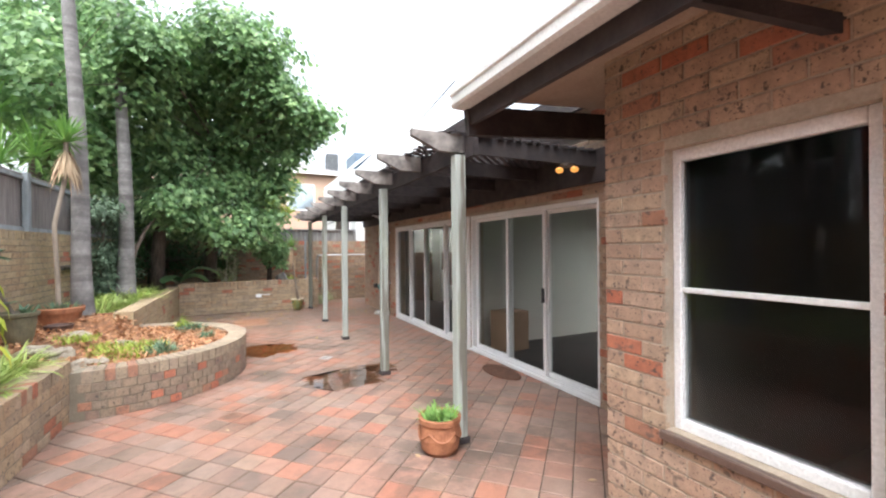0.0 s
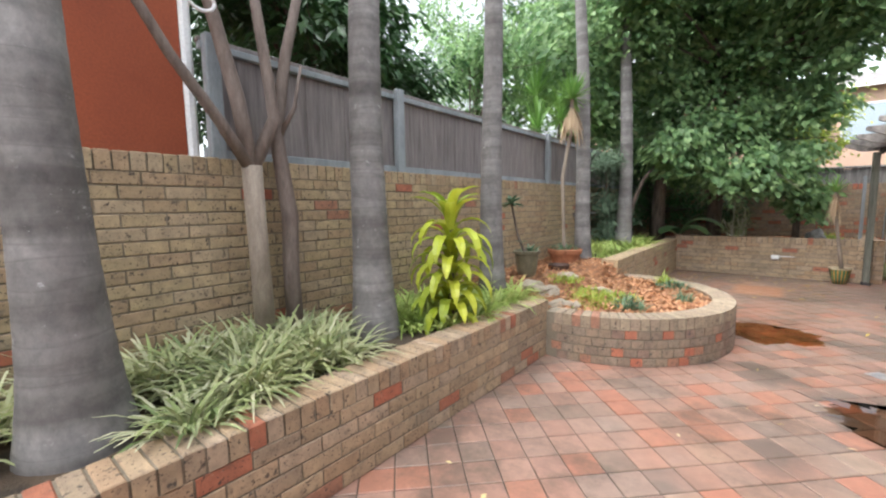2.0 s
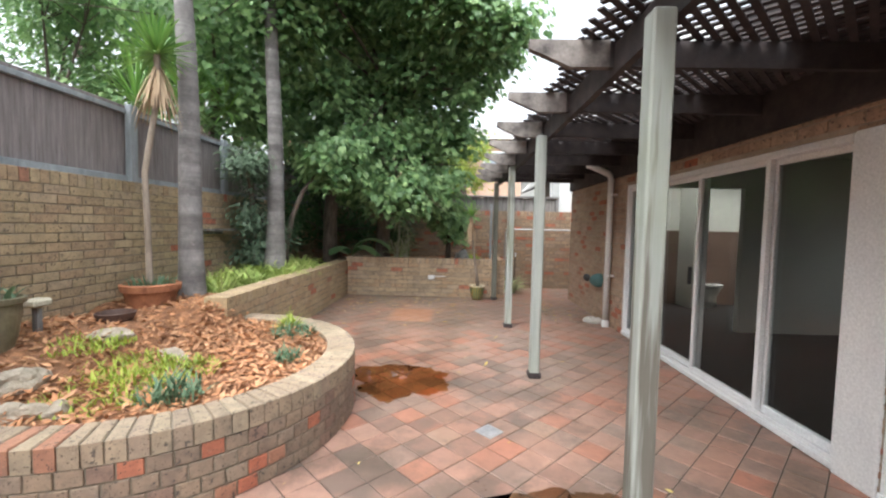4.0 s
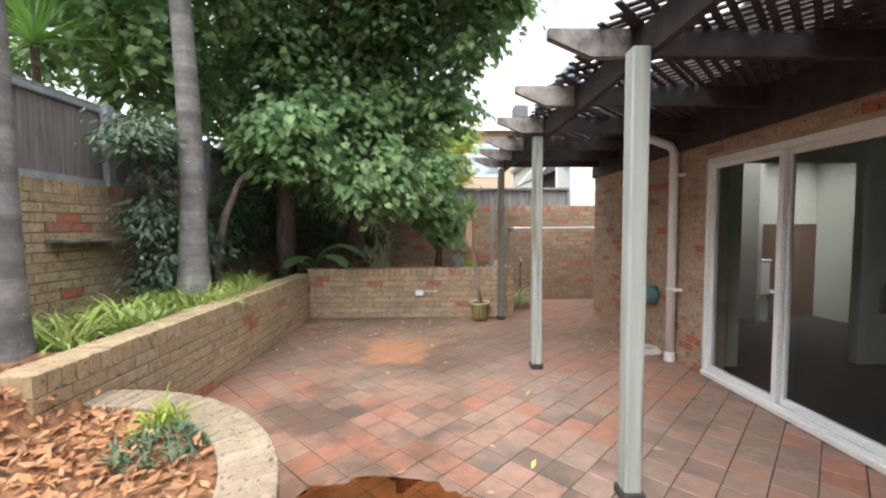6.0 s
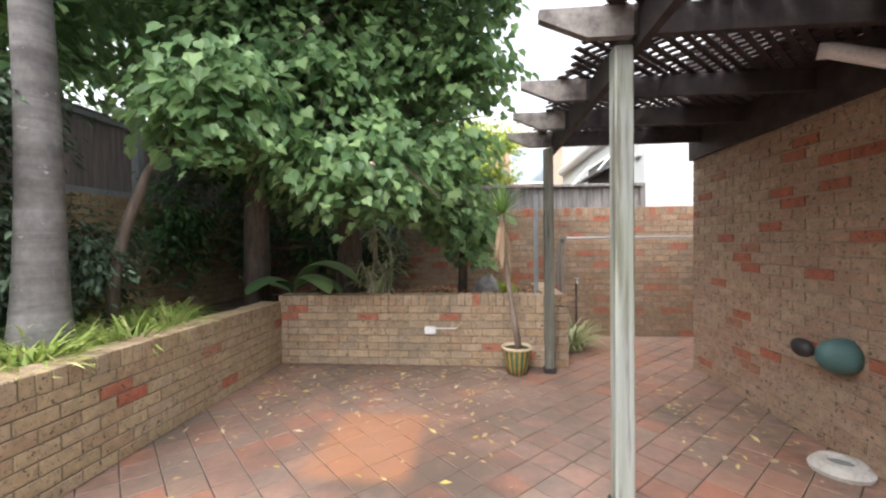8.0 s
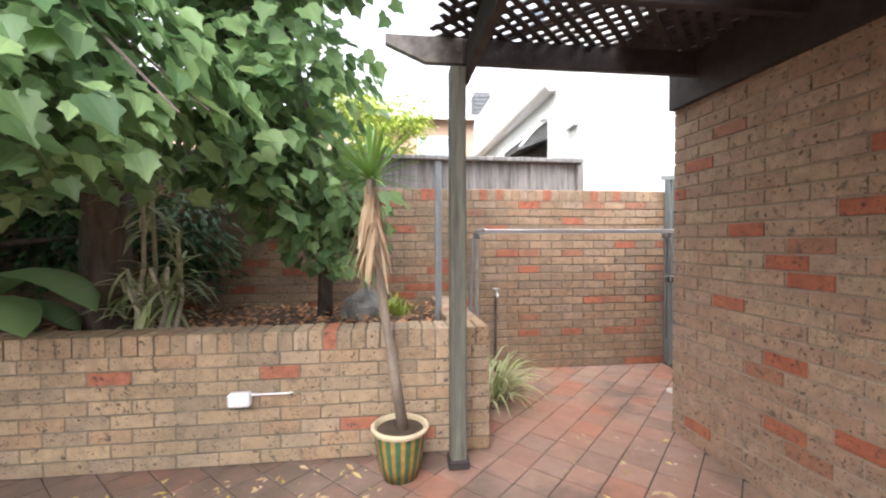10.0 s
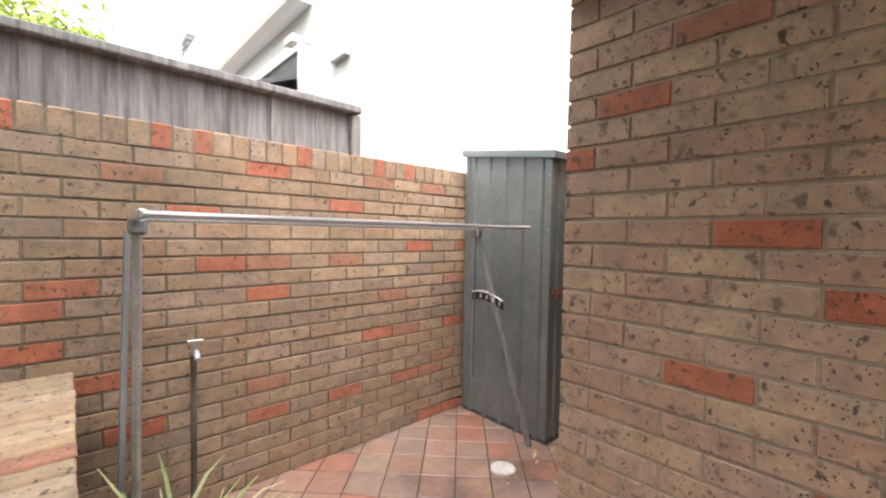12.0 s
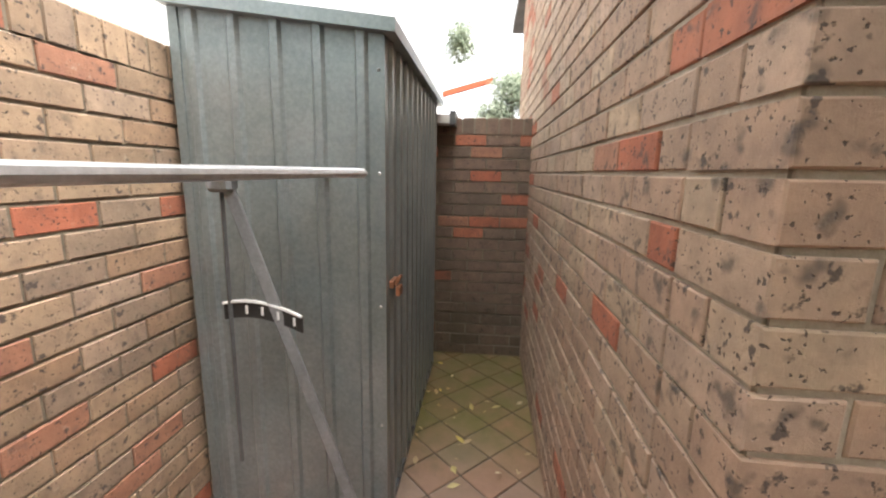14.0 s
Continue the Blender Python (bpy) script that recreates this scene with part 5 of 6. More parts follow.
def frame_bm(x0, x1, y, z0, z1, f=0.07):
    bm = bmesh.new()
    for a, b, c, d in ((x0, x0 + f, z0, z1), (x1 - f, x1, z0, z1), (x0 + f, x1 - f, z0, z0 + f), (x0 + f, x1 - f, z1 - f, z1)):
        span(bm, a, b, y - 0.04, y - 0.001, c, d)
    return bm


peach = house_block("peach_house", "two storey peach rendered house with grey tiled roof", -9, 5.4, 26, 34, 6.35, M_PEACH, 1.5, ((-1.0, 0.2, 4.0, 5.3), (2.0, 3.6, 4.0, 5.6)))
bm = bmesh.new()
span(bm, 4.55, 5.25, 27.0, 27.7, 6.6, 7.85, 0.02)
for k in range(5):
    span(bm, 4.53, 5.27, 26.97, 27.73, 6.9 + 0.18 * k, 7.0 + 0.18 * k)
part("chimney", bm, M_DARKMETAL, peach, "dark louvred chimney")
house_block("cream_house", "cream rendered house with grey roof far behind the trees", 3.0, 11.0, 44, 54, 8.3, M_RENDER_WHITE, 2.6, ((4.0, 6.0, 5.6, 7.4), (7.5, 9.5, 5.6, 7.4)))

red = thing("red_house", (0, 0, 0), "red rendered neighbouring house behind the boundary wall", "house")
bm = bmesh.new()
span(bm, -9.0, -3.30, -5.0, 2.38, -0.05, 6.0)
part("wall", bm, M_RENDER_RED, red)
bm = bmesh.new()
span(bm, -3.36, -3.27, 2.383, 2.455, -0.05, 6.0, 0.02)
part("corner_pipe", bm, M_WHITE, red, "white corner downpipe")
bm = bmesh.new()
span(bm, -9.4, -3.0, -5.2, 2.7, 6.0, 6.15)
part("roof", bm, M_ROOF, red)

white = thing("white_building", (0, 0, 0), "tall white rendered building behind the back wall", "building")
bm = bmesh.new()
prof = ((3.16, -0.05), (16.5, -0.05), (16.5, 6.6), (5.4, 6.6), (3.16, 4.25))
fa = [bm.verts.new((x, 13.86, z)) for x, z in prof]
fb = [bm.verts.new((x, 14.6, z)) for x, z in prof]
bm.faces.new(fa)
bm.faces.new(fb[::-1])
for k in range(5):
    j = (k + 1) % 5
    bm.faces.new((fa[j], fa[k], fb[k], fb[j]))
part("parapet_wall", bm, M_RENDER_WHITE, white)
bm = bmesh.new()
span(bm, 3.20, 9.0, 14.6, 20.4, -0.05, 4.5)
part("side_wall", bm, M_RENDER_WHITE, white)
bm = bmesh.new()
v = [bm.verts.new(p) for p in ((3.22, 14.603, 4.504), (3.22, 20.38, 4.504), (6.0, 20.38, 6.9), (6.0, 14.603, 6.9))]
w = [bm.verts.new(p.co + Vector((0, 0, 0.12))) for p in v]
bm.faces.new(v[::-1])
bm.faces.new(w)
for k in range(4):
    bm.faces.new((v[k], v[(k + 1) % 4], w[(k + 1) % 4], w[k]))
part("roof", bm, M_GUTTER, white, "pale metal roof")
bm = bmesh.new()
prof = ((3.197, 3.40), (3.10, 3.40), (3.05, 3.45), (3.03, 3.52), (3.03, 3.58), (3.06, 3.60), (3.197, 3.62))
ra = [bm.verts.new((x, 14.72, z)) for x, z in prof]
rb = [bm.verts.new((x, 20.2, z)) for x, z in prof]
bm.faces.new(ra)
bm.faces.new(rb[::-1])
for k in range(len(prof)):
    j = (k + 1) % len(prof)
    bm.faces.new((ra[j], ra[k], rb[k], rb[j]))
part("gutter", bm, M_WHITE, white)
bm = bmesh.new()
span(bm, 3.17, 3.197, 14.9, 17.2, 1.7, 3.05)
win = part("window", bm, M_DARKMETAL, white, "dark side window")
bm = bmesh.new()
for a, b, c, d in ((14.84, 14.9, 1.64, 3.11), (17.2, 17.26, 1.64, 3.11), (14.9, 17.2, 3.05, 3.11), (14.9, 17.2, 1.64, 1.7)):
    span(bm, 3.15, 3.197, a, b, c, d)
part("window_frame", bm, M_WHITE, win)
bm = bmesh.new()
v = [bm.verts.new(p) for p in ((3.17, 14.9, 2.80), (3.17, 17.3, 2.80), (2.72, 17.3, 2.62), (2.72, 14.9, 2.62))]
w = [bm.verts.new(p.co + Vector((0, 0, 0.04))) for p in v]
bm.faces.new(v[::-1])
bm.faces.new(w)
for k in range(4):
    bm.faces.new((v[k], v[(k + 1) % 4], w[(k + 1) % 4], w[k]))
part("awning", bm, M_DARKMETAL, white, "dark window awning")
for y in (14.95, 17.25):
    bm = bmesh.new()
    bar(bm, (3.18, y, 3.16), (2.76, y, 2.68), 0.03, 0.03)
    part("awning_stay", bm, M_WHITE, white)
bm = bmesh.new()
bar(bm, (3.17, 14.62, 3.02), (3.03, 14.62, 3.02), 0.03, 0.03)
box(bm, (3.0, 14.66, 3.0), (0.07, 0.16, 0.07), bevel=0.01)
part("wall_lamp", bm, M_WHITE, white, "small white wall floodlight")
bm = bmesh.new()
for k in range(7):
    span(bm, 3.34, 5.2, 14.70, 14.76, 4.52 + 0.09 * k, 4.52 + 0.09 * k + 0.062)
span(bm, 3.36, 5.18, 14.76, 16.2, 4.5, 5.15)
part("roof_plant_screen", bm, M_BLUECLAD, white, "blue-grey louvred rooftop screen")
bm = bmesh.new()
span(bm, 3.118, 3.158, 13.97, 14.22, 2.72, 3.2, 0.01)
part("meter_box", bm, M_RENDER_WHITE, white)


canopy = thing("small_canopy", (0, 0, 0), "small flat canopy with dark edge beyond the passage wall", "canopy")
bm = bmesh.new()
span(bm, 5.45, 6.6, 12.62, 13.4, 1.80, 1.86)
part("deck", bm, M_CONCRETE, canopy)
bm = bmesh.new()
span(bm, 5.43, 6.6, 12.58, 12.62, 1.79, 1.88)
part("edge", bm, M_DARKMETAL, canopy)
jib = thing("crane_jib", (0, 0, 0), "red lattice crane jib far beyond the passage", "crane")
bm = bmesh.new()
bar(bm, (34, 17.2, 6.7), (34, 12.0, 8.1), 0.4, 0.36)
part("boom", bm, M_RENDER_RED, jib)
bm = bmesh.new()
span(bm, 33.7, 34.3, 16.6, 17.2, -0.05, 7.5)
part("mast", bm, M_RENDER_RED, jib)


# ---- plants ----
def lily_bed(name, label, mat, spots, z, count, length, width, seed, kind="stuff", lean=(0.15, 0.9), droop=(0.9, 1.9)):
    """A bed of arching grassy blades in clumps."""
    rnd = random.Random(seed)
    vs, fs = [], []
    for cx, cy in spots:
        s = rnd.uniform(0.75, 1.12)
        for _ in range(count):
            a, r = rnd.uniform(0, 6.283), 0.13 * s * math.sqrt(rnd.random())
            blade(vs, fs, (cx + r * math.cos(a), cy + r * math.sin(a), z - 0.02), a + rnd.uniform(-0.9, 0.9), s * length * rnd.uniform(0.6, 1.15), width * rnd.uniform(0.7, 1.2), rnd.uniform(*lean), rnd.uniform(*droop))
    return tagged(raw(name, vs, fs, mat), label, "plant", kind=kind)


rnd = random.Random(7)
spots = [(rnd.uniform(-2.75, -2.02), rnd.uniform(1.75, 3.25)) for k in range(46)] + [(rnd.uniform(-2.85, -2.45), rnd.uniform(0.3, 1.15)) for k in range(10)] + [(rnd.uniform(-2.9, -2.6), rnd.uniform(1.2, 1.8)) for k in range(6)]
spots = [p for p in spots if min(math.hypot(p[0] + 2.34, p[1] - 1.5), math.hypot(p[0] + 2.4, p[1] - 3.32)) > 0.42]
lily_bed("lily_turf", "bed of cream striped lily turf around the palms", M_LILY, spots, 0.53, 70, 0.38, 0.0145, 3)
spots = [(rnd.uniform(-2.75, -2.0), rnd.uniform(3.6, 5.0)) for k in range(36)]
lily_bed("lily_turf", "bright green lily turf beside the dracaena", M_LILYBRIGHT, spots, 0.50, 60, 0.36, 0.013, 4)
spots = [(rnd.uniform(-2.7, -1.98), rnd.uniform(8.2, 11.2)) for k in range(44)]
lily_bed("lily_turf", "bright green striped lily turf along the patio wall", M_LILYBRIGHT, spots, 0.63, 60, 0.36, 0.013, 5)
lily_bed("lily_turf", "striped lily turf spilling at the planter end", M_LILY, [(1.83, 12.92), (1.80, 12.75)], 0.0, 100, 0.52, 0.015, 6, lean=(0.05, 0.9), droop=(1.0, 2.2))


def palm(x, y, z0, r0, r1, h, lean, seed):
    rnd = random.Random(seed)
    t = thing("palm_tree", (x, y, z0), "tall palm with smooth grey ringed trunk in the planter", "palm", "palms along the wall")
    bm = bmesh.new()
    pts, rad = [], []
    n = int(h / 0.045)
    ring = rnd.uniform(0.13, 0.17)
    for k in range(n + 1):
        z = h * k / n
        f = math.exp(-z / 0.42)
        r = r1 + (r0 - r1) * f - (0.012 * z if z < 6 else 0.07) * (r1 / 0.16)
        r = max(r, 0.07)
        ph = (z % ring) / ring
        r *= 1 + 0.02 * (1 - ph) * (1 if z > 0.1 else 0) + 0.01 * noise.noise(Vector((z * 3, seed, 0)))
        w = lean[0] * z + 0.02 * math.sin(z * 1.3 + seed), lean[1] * z + 0.02 * math.cos(z * 1.1 + seed)
        pts.append((w[0], w[1], z - 0.1))
        rad.append(r)
    tube(bm, pts, rad, 22)
    part("trunk", bm, M_PALMBARK, t, smooth=True)
    top = Vector(pts[-1])
    vs, fs = [], []
    for k in range(11):
        a = k * 2.4 + seed
        p, ang = top.copy(), rnd.uniform(0.3, 0.9)
        d = Vector((math.cos(a), math.sin(a), 0))
        s = Vector((-math.sin(a), math.cos(a), 0))
        for i in range(26):
            p = p + (d * math.sin(ang) + Vector((0, 0, math.cos(ang)))) * 0.085
            ang += 0.075
            for sg in (-1, 1):
                blade(vs, fs, p, a + sg * 1.15, 0.55 * math.sin(math.pi * (0.15 + 0.8 * i / 26)), 0.018, 1.5, 1.1, 2)
    raw("crown", vs, fs, M_SPIKE, t)
    return t


palm(-2.34, 1.50, 0.52, 0.245, 0.145, 7.5, (-0.012, 0.0), 1)
palm(-2.47, 3.38, 0.49, 0.225, 0.145, 7.8, (-0.008, 0.005), 2)
palm(-2.36, 5.02, 0.45, 0.19, 0.125, 7.6, (-0.012, 0.01), 3)
palm(-2.42, 7.95, 0.52, 0.17, 0.125, 8.0, (-0.03, 0.0), 4)
palm(-2.30, 9.80, 0.58, 0.22, 0.135, 7.8, (-0.012, 0.0), 5)


def small_tree():
    t = thing("frangipani_tree", (-2.78, 2.72, 0.49), "bare forked smooth-barked small tree against the wall", "tree")
    bm = bmesh.new()
    tube(bm, ((0.0, -0.1, -0.05), (-0.02, -0.11, 0.7), (-0.03, -0.12, 1.36)), [0.075, 0.066, 0.068], 12)
    part("trunk", bm, M_SMOOTHBARK, t, "pale smooth lower trunk", True)
    bm = bmesh.new()
    tube(bm, ((-0.03, -0.12, 1.32), (-0.05, -0.18, 1.8), (-0.1, -0.3, 2.4), (-0.1, -0.45, 3.0)), [0.05, 0.05, 0.042, 0.035], 12)
    tube(bm, ((-0.03, -0.12, 1.33), (0.05, -0.35, 1.62), (0.10, -0.62, 1.95), (0.10, -0.85, 2.35), (0.1, -1.0, 2.9)), [0.045, 0.036, 0.03, 0.026, 0.02], 10)
    tube(bm, ((-0.03, -0.12, 1.33), (0.0, 0.05, 1.7), (-0.02, 0.0, 2.2), (0.0, -0.1, 2.9)), [0.05, 0.045, 0.038, 0.03], 10)
    part("branch", bm, M_TWIG, t, "darker forked branches", True)
    bm = bmesh.new()
    tube(bm, ((-0.06, 0.17, -0.05), (-0.06, 0.15, 0.6), (-0.05, 0.16, 1.0), (-0.08, 0.1, 1.6), (-0.1, 0.22, 2.2), (-0.08, 0.4, 2.9)), [0.065, 0.06, 0.06, 0.05, 0.04, 0.03], 12)
    tube(bm, ((-0.08, 0.1, 1.55), (0.02, 0.2, 1.8), (0.05, 0.25, 2.1)), [0.025, 0.016, 0.01], 8)
    part("trunk", bm, M_TWIG, t, "second darker trunk", True)
    return t


small_tree()
hook_ring = thing("hanging_ring", (-2.70, 2.30, 2.80), "white coiled ring hanging in the forked tree", "ornament")
bm = bmesh.new()
tube(bm, [(0.0, 0.075 * math.cos(q), 0.06 * math.sin(q)) for q in [math.pi * i / 10 for i in range(21)]], 0.011, 7)
tube(bm, ((0, 0.0, 0.06), (-0.06, 0.0, 0.10), (-0.14, 0.03, 0.08)), 0.006, 6)
part("ring", bm, M_WHITE, hook_ring, smooth=True)


def strap_plant(x, y, z, h):
    t = thing("dracaena", (x, y, z), "lime green dracaena with drooping strap leaves", "plant")
    bm = bmesh.new()
    tube(bm, ((0, 0, -0.05), (0.01, 0.0, h * 0.5), (0, 0.01, h)), [0.03, 0.026, 0.02], 8)
    part("stem", bm, M_BARK, t)
    vs, fs = [], []
    rnd = random.Random(21)
    for k in range(64):
        q = k / 64
        zz = 0.06 + h * q
        a = k * 2.39996
        blade(vs, fs, (0.02 * math.cos(a), 0.02 * math.sin(a), zz), a, rnd.uniform(0.38, 0.54) * (1.0 if q < 0.85 else 0.75), 0.066, rnd.uniform(0.45, 0.85) if q < 0.8 else 0.25, rnd.uniform(2.5, 3.1) if q < 0.8 else 1.5, 7)
    raw("leaves", vs, fs, M_LIME, t)


strap_plant(-2.13, 3.95, 0.50, 0.97)


def spike_head(vs, fs, c, count, length, width, seed, low=1.9):
    rnd = random.Random(seed)
    for k in range(count):
        lean = rnd.uniform(0.05, low)
        blade(vs, fs, c, k * 2.39996, length * rnd.uniform(0.75, 1.1), width, lean, rnd.uniform(0.1, 0.5), 3, 0.2)


def yucca():
    pot = thing("terracotta_bowl", (-2.56, 7.46, 0.53), "wide terracotta bowl planted with succulents", "pot")
    bm = bmesh.new()
    lathe(bm, ((0.18, 0), (0.22, 0.14), (0.24, 0.20), (0.262, 0.20), (0.27, 0.25), (0.245, 0.26), (0.235, 0.22), (0.02, 0.21)), 30)
    part("bowl", bm, M_TERRA, pot, smooth=False)
    pot.scale = (1, 1, 1.25)
    vs, fs = [], []
    rnd = random.Random(5)
    for k in range(120):
        a, r = rnd.uniform(0, 6.28), 0.22 * math.sqrt(rnd.random())
        blade(vs, fs, (r * math.cos(a), r * math.sin(a), 0.21), a, rnd.uniform(0.06, 0.13), 0.012, rnd.uniform(0.1, 0.8), 0.5, 2)
    raw("succulents", vs, fs, M_BLUEHERB, pot)
    t = thing("yucca_tree", (-2.62, 7.5, 0.48), "thin yucca with a spiky head and dry leaf skirt", "plant")
    bm = bmesh.new()
    tube(bm, ((0.06, -0.05, 0), (0.03, -0.03, 0.8), (0.0, -0.02, 1.5), (0.12, 0.0, 2.2), (0.12, 0.02, 2.7)), [0.035, 0.03, 0.028, 0.028, 0.03], 10)
    part("trunk", bm, M_SMOOTHBARK, t)
    vs, fs = [], []
    spike_head(vs, fs, (0.12, 0.02, 2.68), 130, 0.42, 0.02, 3)
    raw("head", vs, fs, M_SPIKE, t)
    vs, fs = [], []
    rnd = random.Random(4)
    for k in range(60):
        blade(vs, fs, (0.12, 0.02, 2.62 - 0.2 * rnd.random()), k * 2.4, rnd.uniform(0.35, 0.6), 0.018, 2.6, 0.4, 3)
    raw("dry_skirt", vs, fs, M_DRYLEAF, t, "dry drooping dead leaves")


yucca()
spiky = thing("spiky_palm", (-3.75, 9.6, 0.0), "dark green spiky leaved palm beyond the fence", "plant")
bm = bmesh.new()
tube(bm, ((0, 0, -0.06), (0.02, 0.03, 1.5), (0.08, -0.02, 2.6), (0.3, -0.26, 3.25)), [0.05, 0.045, 0.04, 0.035], 9)
part("trunk", bm, M_BARK, spiky)
vs, fs = [], []
spike_head(vs, fs, (0.3, -0.26, 3.23), 90, 0.75, 0.019, 19, 2.1)
spike_head(vs, fs, (0.5, 0.5, 3.3), 70, 0.7, 0.018, 20, 2.1)
spike_head(vs, fs, (0.1, -0.9, 3.0), 80, 0.75, 0.02, 22, 2.1)
spike_head(vs, fs, (-0.4, 0.0, 3.9), 90, 0.8, 0.02, 23, 2.1)
raw("head", vs, fs, M_SPIKE, spiky)

pot = thing("glazed_pot", (-2.40, 5.87, 0.63), "olive glazed pot with a small leggy succulent", "pot")
pot.scale = (0.82, 0.82, 0.98)
bm = bmesh.new()
lathe(bm, ((0.115, 0), (0.15, 0.1), (0.175, 0.24), (0.18, 0.31), (0.205, 0.32), (0.21, 0.355), (0.185, 0.36), (0.17, 0.31), (0.02, 0.30)), 30)
part("pot_body", bm, M_GREYPOT, pot)
bm = bmesh.new()
tube(bm, ((-0.02, 0, 0.29), (-0.15, -0.02, 0.55), (-0.22, 0.0, 0.78), (-0.27, 0.0, 0.96)), [0.022, 0.02, 0.018, 0.016], 8)
part("stem", bm, M_BARK, pot)
vs, fs = [], []
rnd = random.Random(15)
for k in range(20):
    blade(vs, fs, (-0.27, 0, 0.95), k * 2.4, 0.21, 0.045, rnd.uniform(0.7, 1.6), 0.6, 4)
for k in range(14):
    blade(vs, fs, (rnd.uniform(-0.02, 0.13), rnd.uniform(-0.1, 0.1), 0.31), k * 2.4, 0.16, 0.028, rnd.uniform(0.2, 1.1), 0.6, 3)
for k in range(5):
    blade(vs, fs, (-0.10, 0, 0.45), k * 2.4, 0.12, 0.03, 1.2, 0.6, 3)
raw("leaves", vs, fs, M_BLUEHERB, pot)

pot = thing("terracotta_pot", (1.15, 3.0, 0.0), "embossed terracotta pot with green seedlings beside a post", "pot")
bm = bmesh.new()
lathe(bm, ((0.115, 0), (0.15, 0.04), (0.165, 0.13), (0.15, 0.215), (0.145, 0.235), (0.17, 0.25), (0.172, 0.285), (0.15, 0.29), (0.14, 0.24)), 40)
for v in bm.verts:
    if 0.03 < v.co.z < 0.22:
        a = math.atan2(v.co.y, v.co.x)
        k = 1 + 0.045 * math.sin(a * 5 + 18 * v.co.z) * math.sin((v.co.z - 0.03) / 0.19 * math.pi)
        v.co.x, v.co.y = v.co.x * k, v.co.y * k
part("pot_body", bm, M_TERRA, pot, smooth=False)
bm = bmesh.new()
for k in range(5):
    a0 = k * 2 * math.pi / 5
    tube(bm, [(0.166 * math.cos(a0 + q), 0.166 * math.sin(a0 + q), 0.19 - 0.06 * math.sin(q / 1.2566 * math.pi)) for q in [1.2566 * i / 8 for i in range(9)]], 0.009, 6)
part("swag", bm, M_TERRA, pot, "raised swag ornament")
bm = bmesh.new()
lathe(bm, ((0.13, 0.235), (0.14, 0.25)), 20)
part("earth", bm, M_SOIL, pot)
vs, fs = [], []
for k in range(150):
    a, r = rnd.uniform(0, 6.28), 0.13 * math.sqrt(rnd.random())
    blade(vs, fs, (r * math.cos(a), r * math.sin(a), 0.24), rnd.uniform(0, 6.28), rnd.uniform(0.08, 0.16), 0.009, rnd.uniform(0.0, 0.9), 0.9, 3)
raw("seedling_clump", vs, fs, M_SPIKE, pot)

pot = thing("striped_pot", (1.02, 11.72, 0.0), "green and orange striped glazed pot with a leaning dragon tree", "pot")
bm = bmesh.new()
lathe(bm, ((0.10, 0), (0.125, 0.1), (0.15, 0.25), (0.15, 0.27)), 32)
part("pot_body", bm, M_STRIPE, pot, smooth=True)
bm = bmesh.new()
lathe(bm, ((0.15, 0.268), (0.165, 0.275), (0.17, 0.292), (0.16, 0.30), (0.147, 0.298), (0.14, 0.27)), 32)
part("rim", bm, M_CREAM, pot, "cream rim")
bm = bmesh.new()
lathe(bm, ((0.13, 0.25), (0.135, 0.275)), 20)
part("earth", bm, M_SOIL, pot)
bm = bmesh.new()
tube(bm, ((0.02, 0, 0.25), (-0.03, -0.02, 0.6), (-0.09, -0.06, 1.0), (-0.13, -0.1, 1.35), (-0.15, -0.11, 1.7)), [0.035, 0.03, 0.026, 0.026, 0.028], 10)
part("stem", bm, M_SMOOTHBARK, pot, smooth=True)
vs, fs = [], []
spike_head(vs, fs, (-0.15, -0.11, 1.70), 64, 0.34, 0.014, 9, 1.75)
raw("head", vs, fs, M_SPIKE, pot, kind="stuff")
vs, fs = [], []
rnd = random.Random(14)
for k in range(150):
    blade(vs, fs, (-0.15 + rnd.uniform(-.03, .03), -0.11 + rnd.uniform(-.03, .03), 1.68 - 0.26 * rnd.random()), k * 2.4, rnd.uniform(0.16, 0.42), 0.012, rnd.uniform(2.65, 3.05), rnd.uniform(0.0, 0.25), 4)
raw("dry_skirt", vs, fs, M_DRYLEAF, pot, "hanging dry brown leaves", "stuff")


def herb(x, y, z, r, mat, seed, label, h=0.12):
    rnd = random.Random(seed)
    vs, fs = [], []
    for k in range(int(900 * r)):
        a, q = rnd.uniform(0, 6.28), r * math.sqrt(rnd.random())
        blade(vs, fs, (q * math.cos(a), q * math.sin(a), 0), rnd.uniform(0, 6.28), h * rnd.uniform(0.5, 1.2) * (1.2 - q / r * 0.6), 0.009, rnd.uniform(0.0, 1.0), 1.0, 2)
    ob = tagged(raw("ground_cover", vs, fs, mat), label, "plant")
    ob.matrix_basis = pose(x, y, z)


herb(-1.13, 5.72, 0.43, 0.17, M_BLUEHERB, 1, "blue green herb mound in the mulch", 0.2)
herb(-0.72, 6.45, 0.43, 0.10, M_BLUEHERB, 2, "small blue green herb in the mulch", 0.14)
herb(-0.98, 7.2, 0.43, 0.2, M_BLUEHERB, 3, "blue green herb mound by the curved wall", 0.15)
herb(-2.1, 6.2, 0.58, 0.30, M_YELLOWHERB, 9, "yellow green creeping ground cover", 0.1)
herb(-1.55, 5.75, 0.43, 0.36, M_YELLOWHERB, 4, "yellow green creeping ground cover")
herb(-1.75, 6.15, 0.44, 0.30, M_YELLOWHERB, 5, "yellow green creeping ground cover")
herb(-1.35, 6.15, 0.43, 0.25, M_YELLOWHERB, 6, "yellow green creeping ground cover")
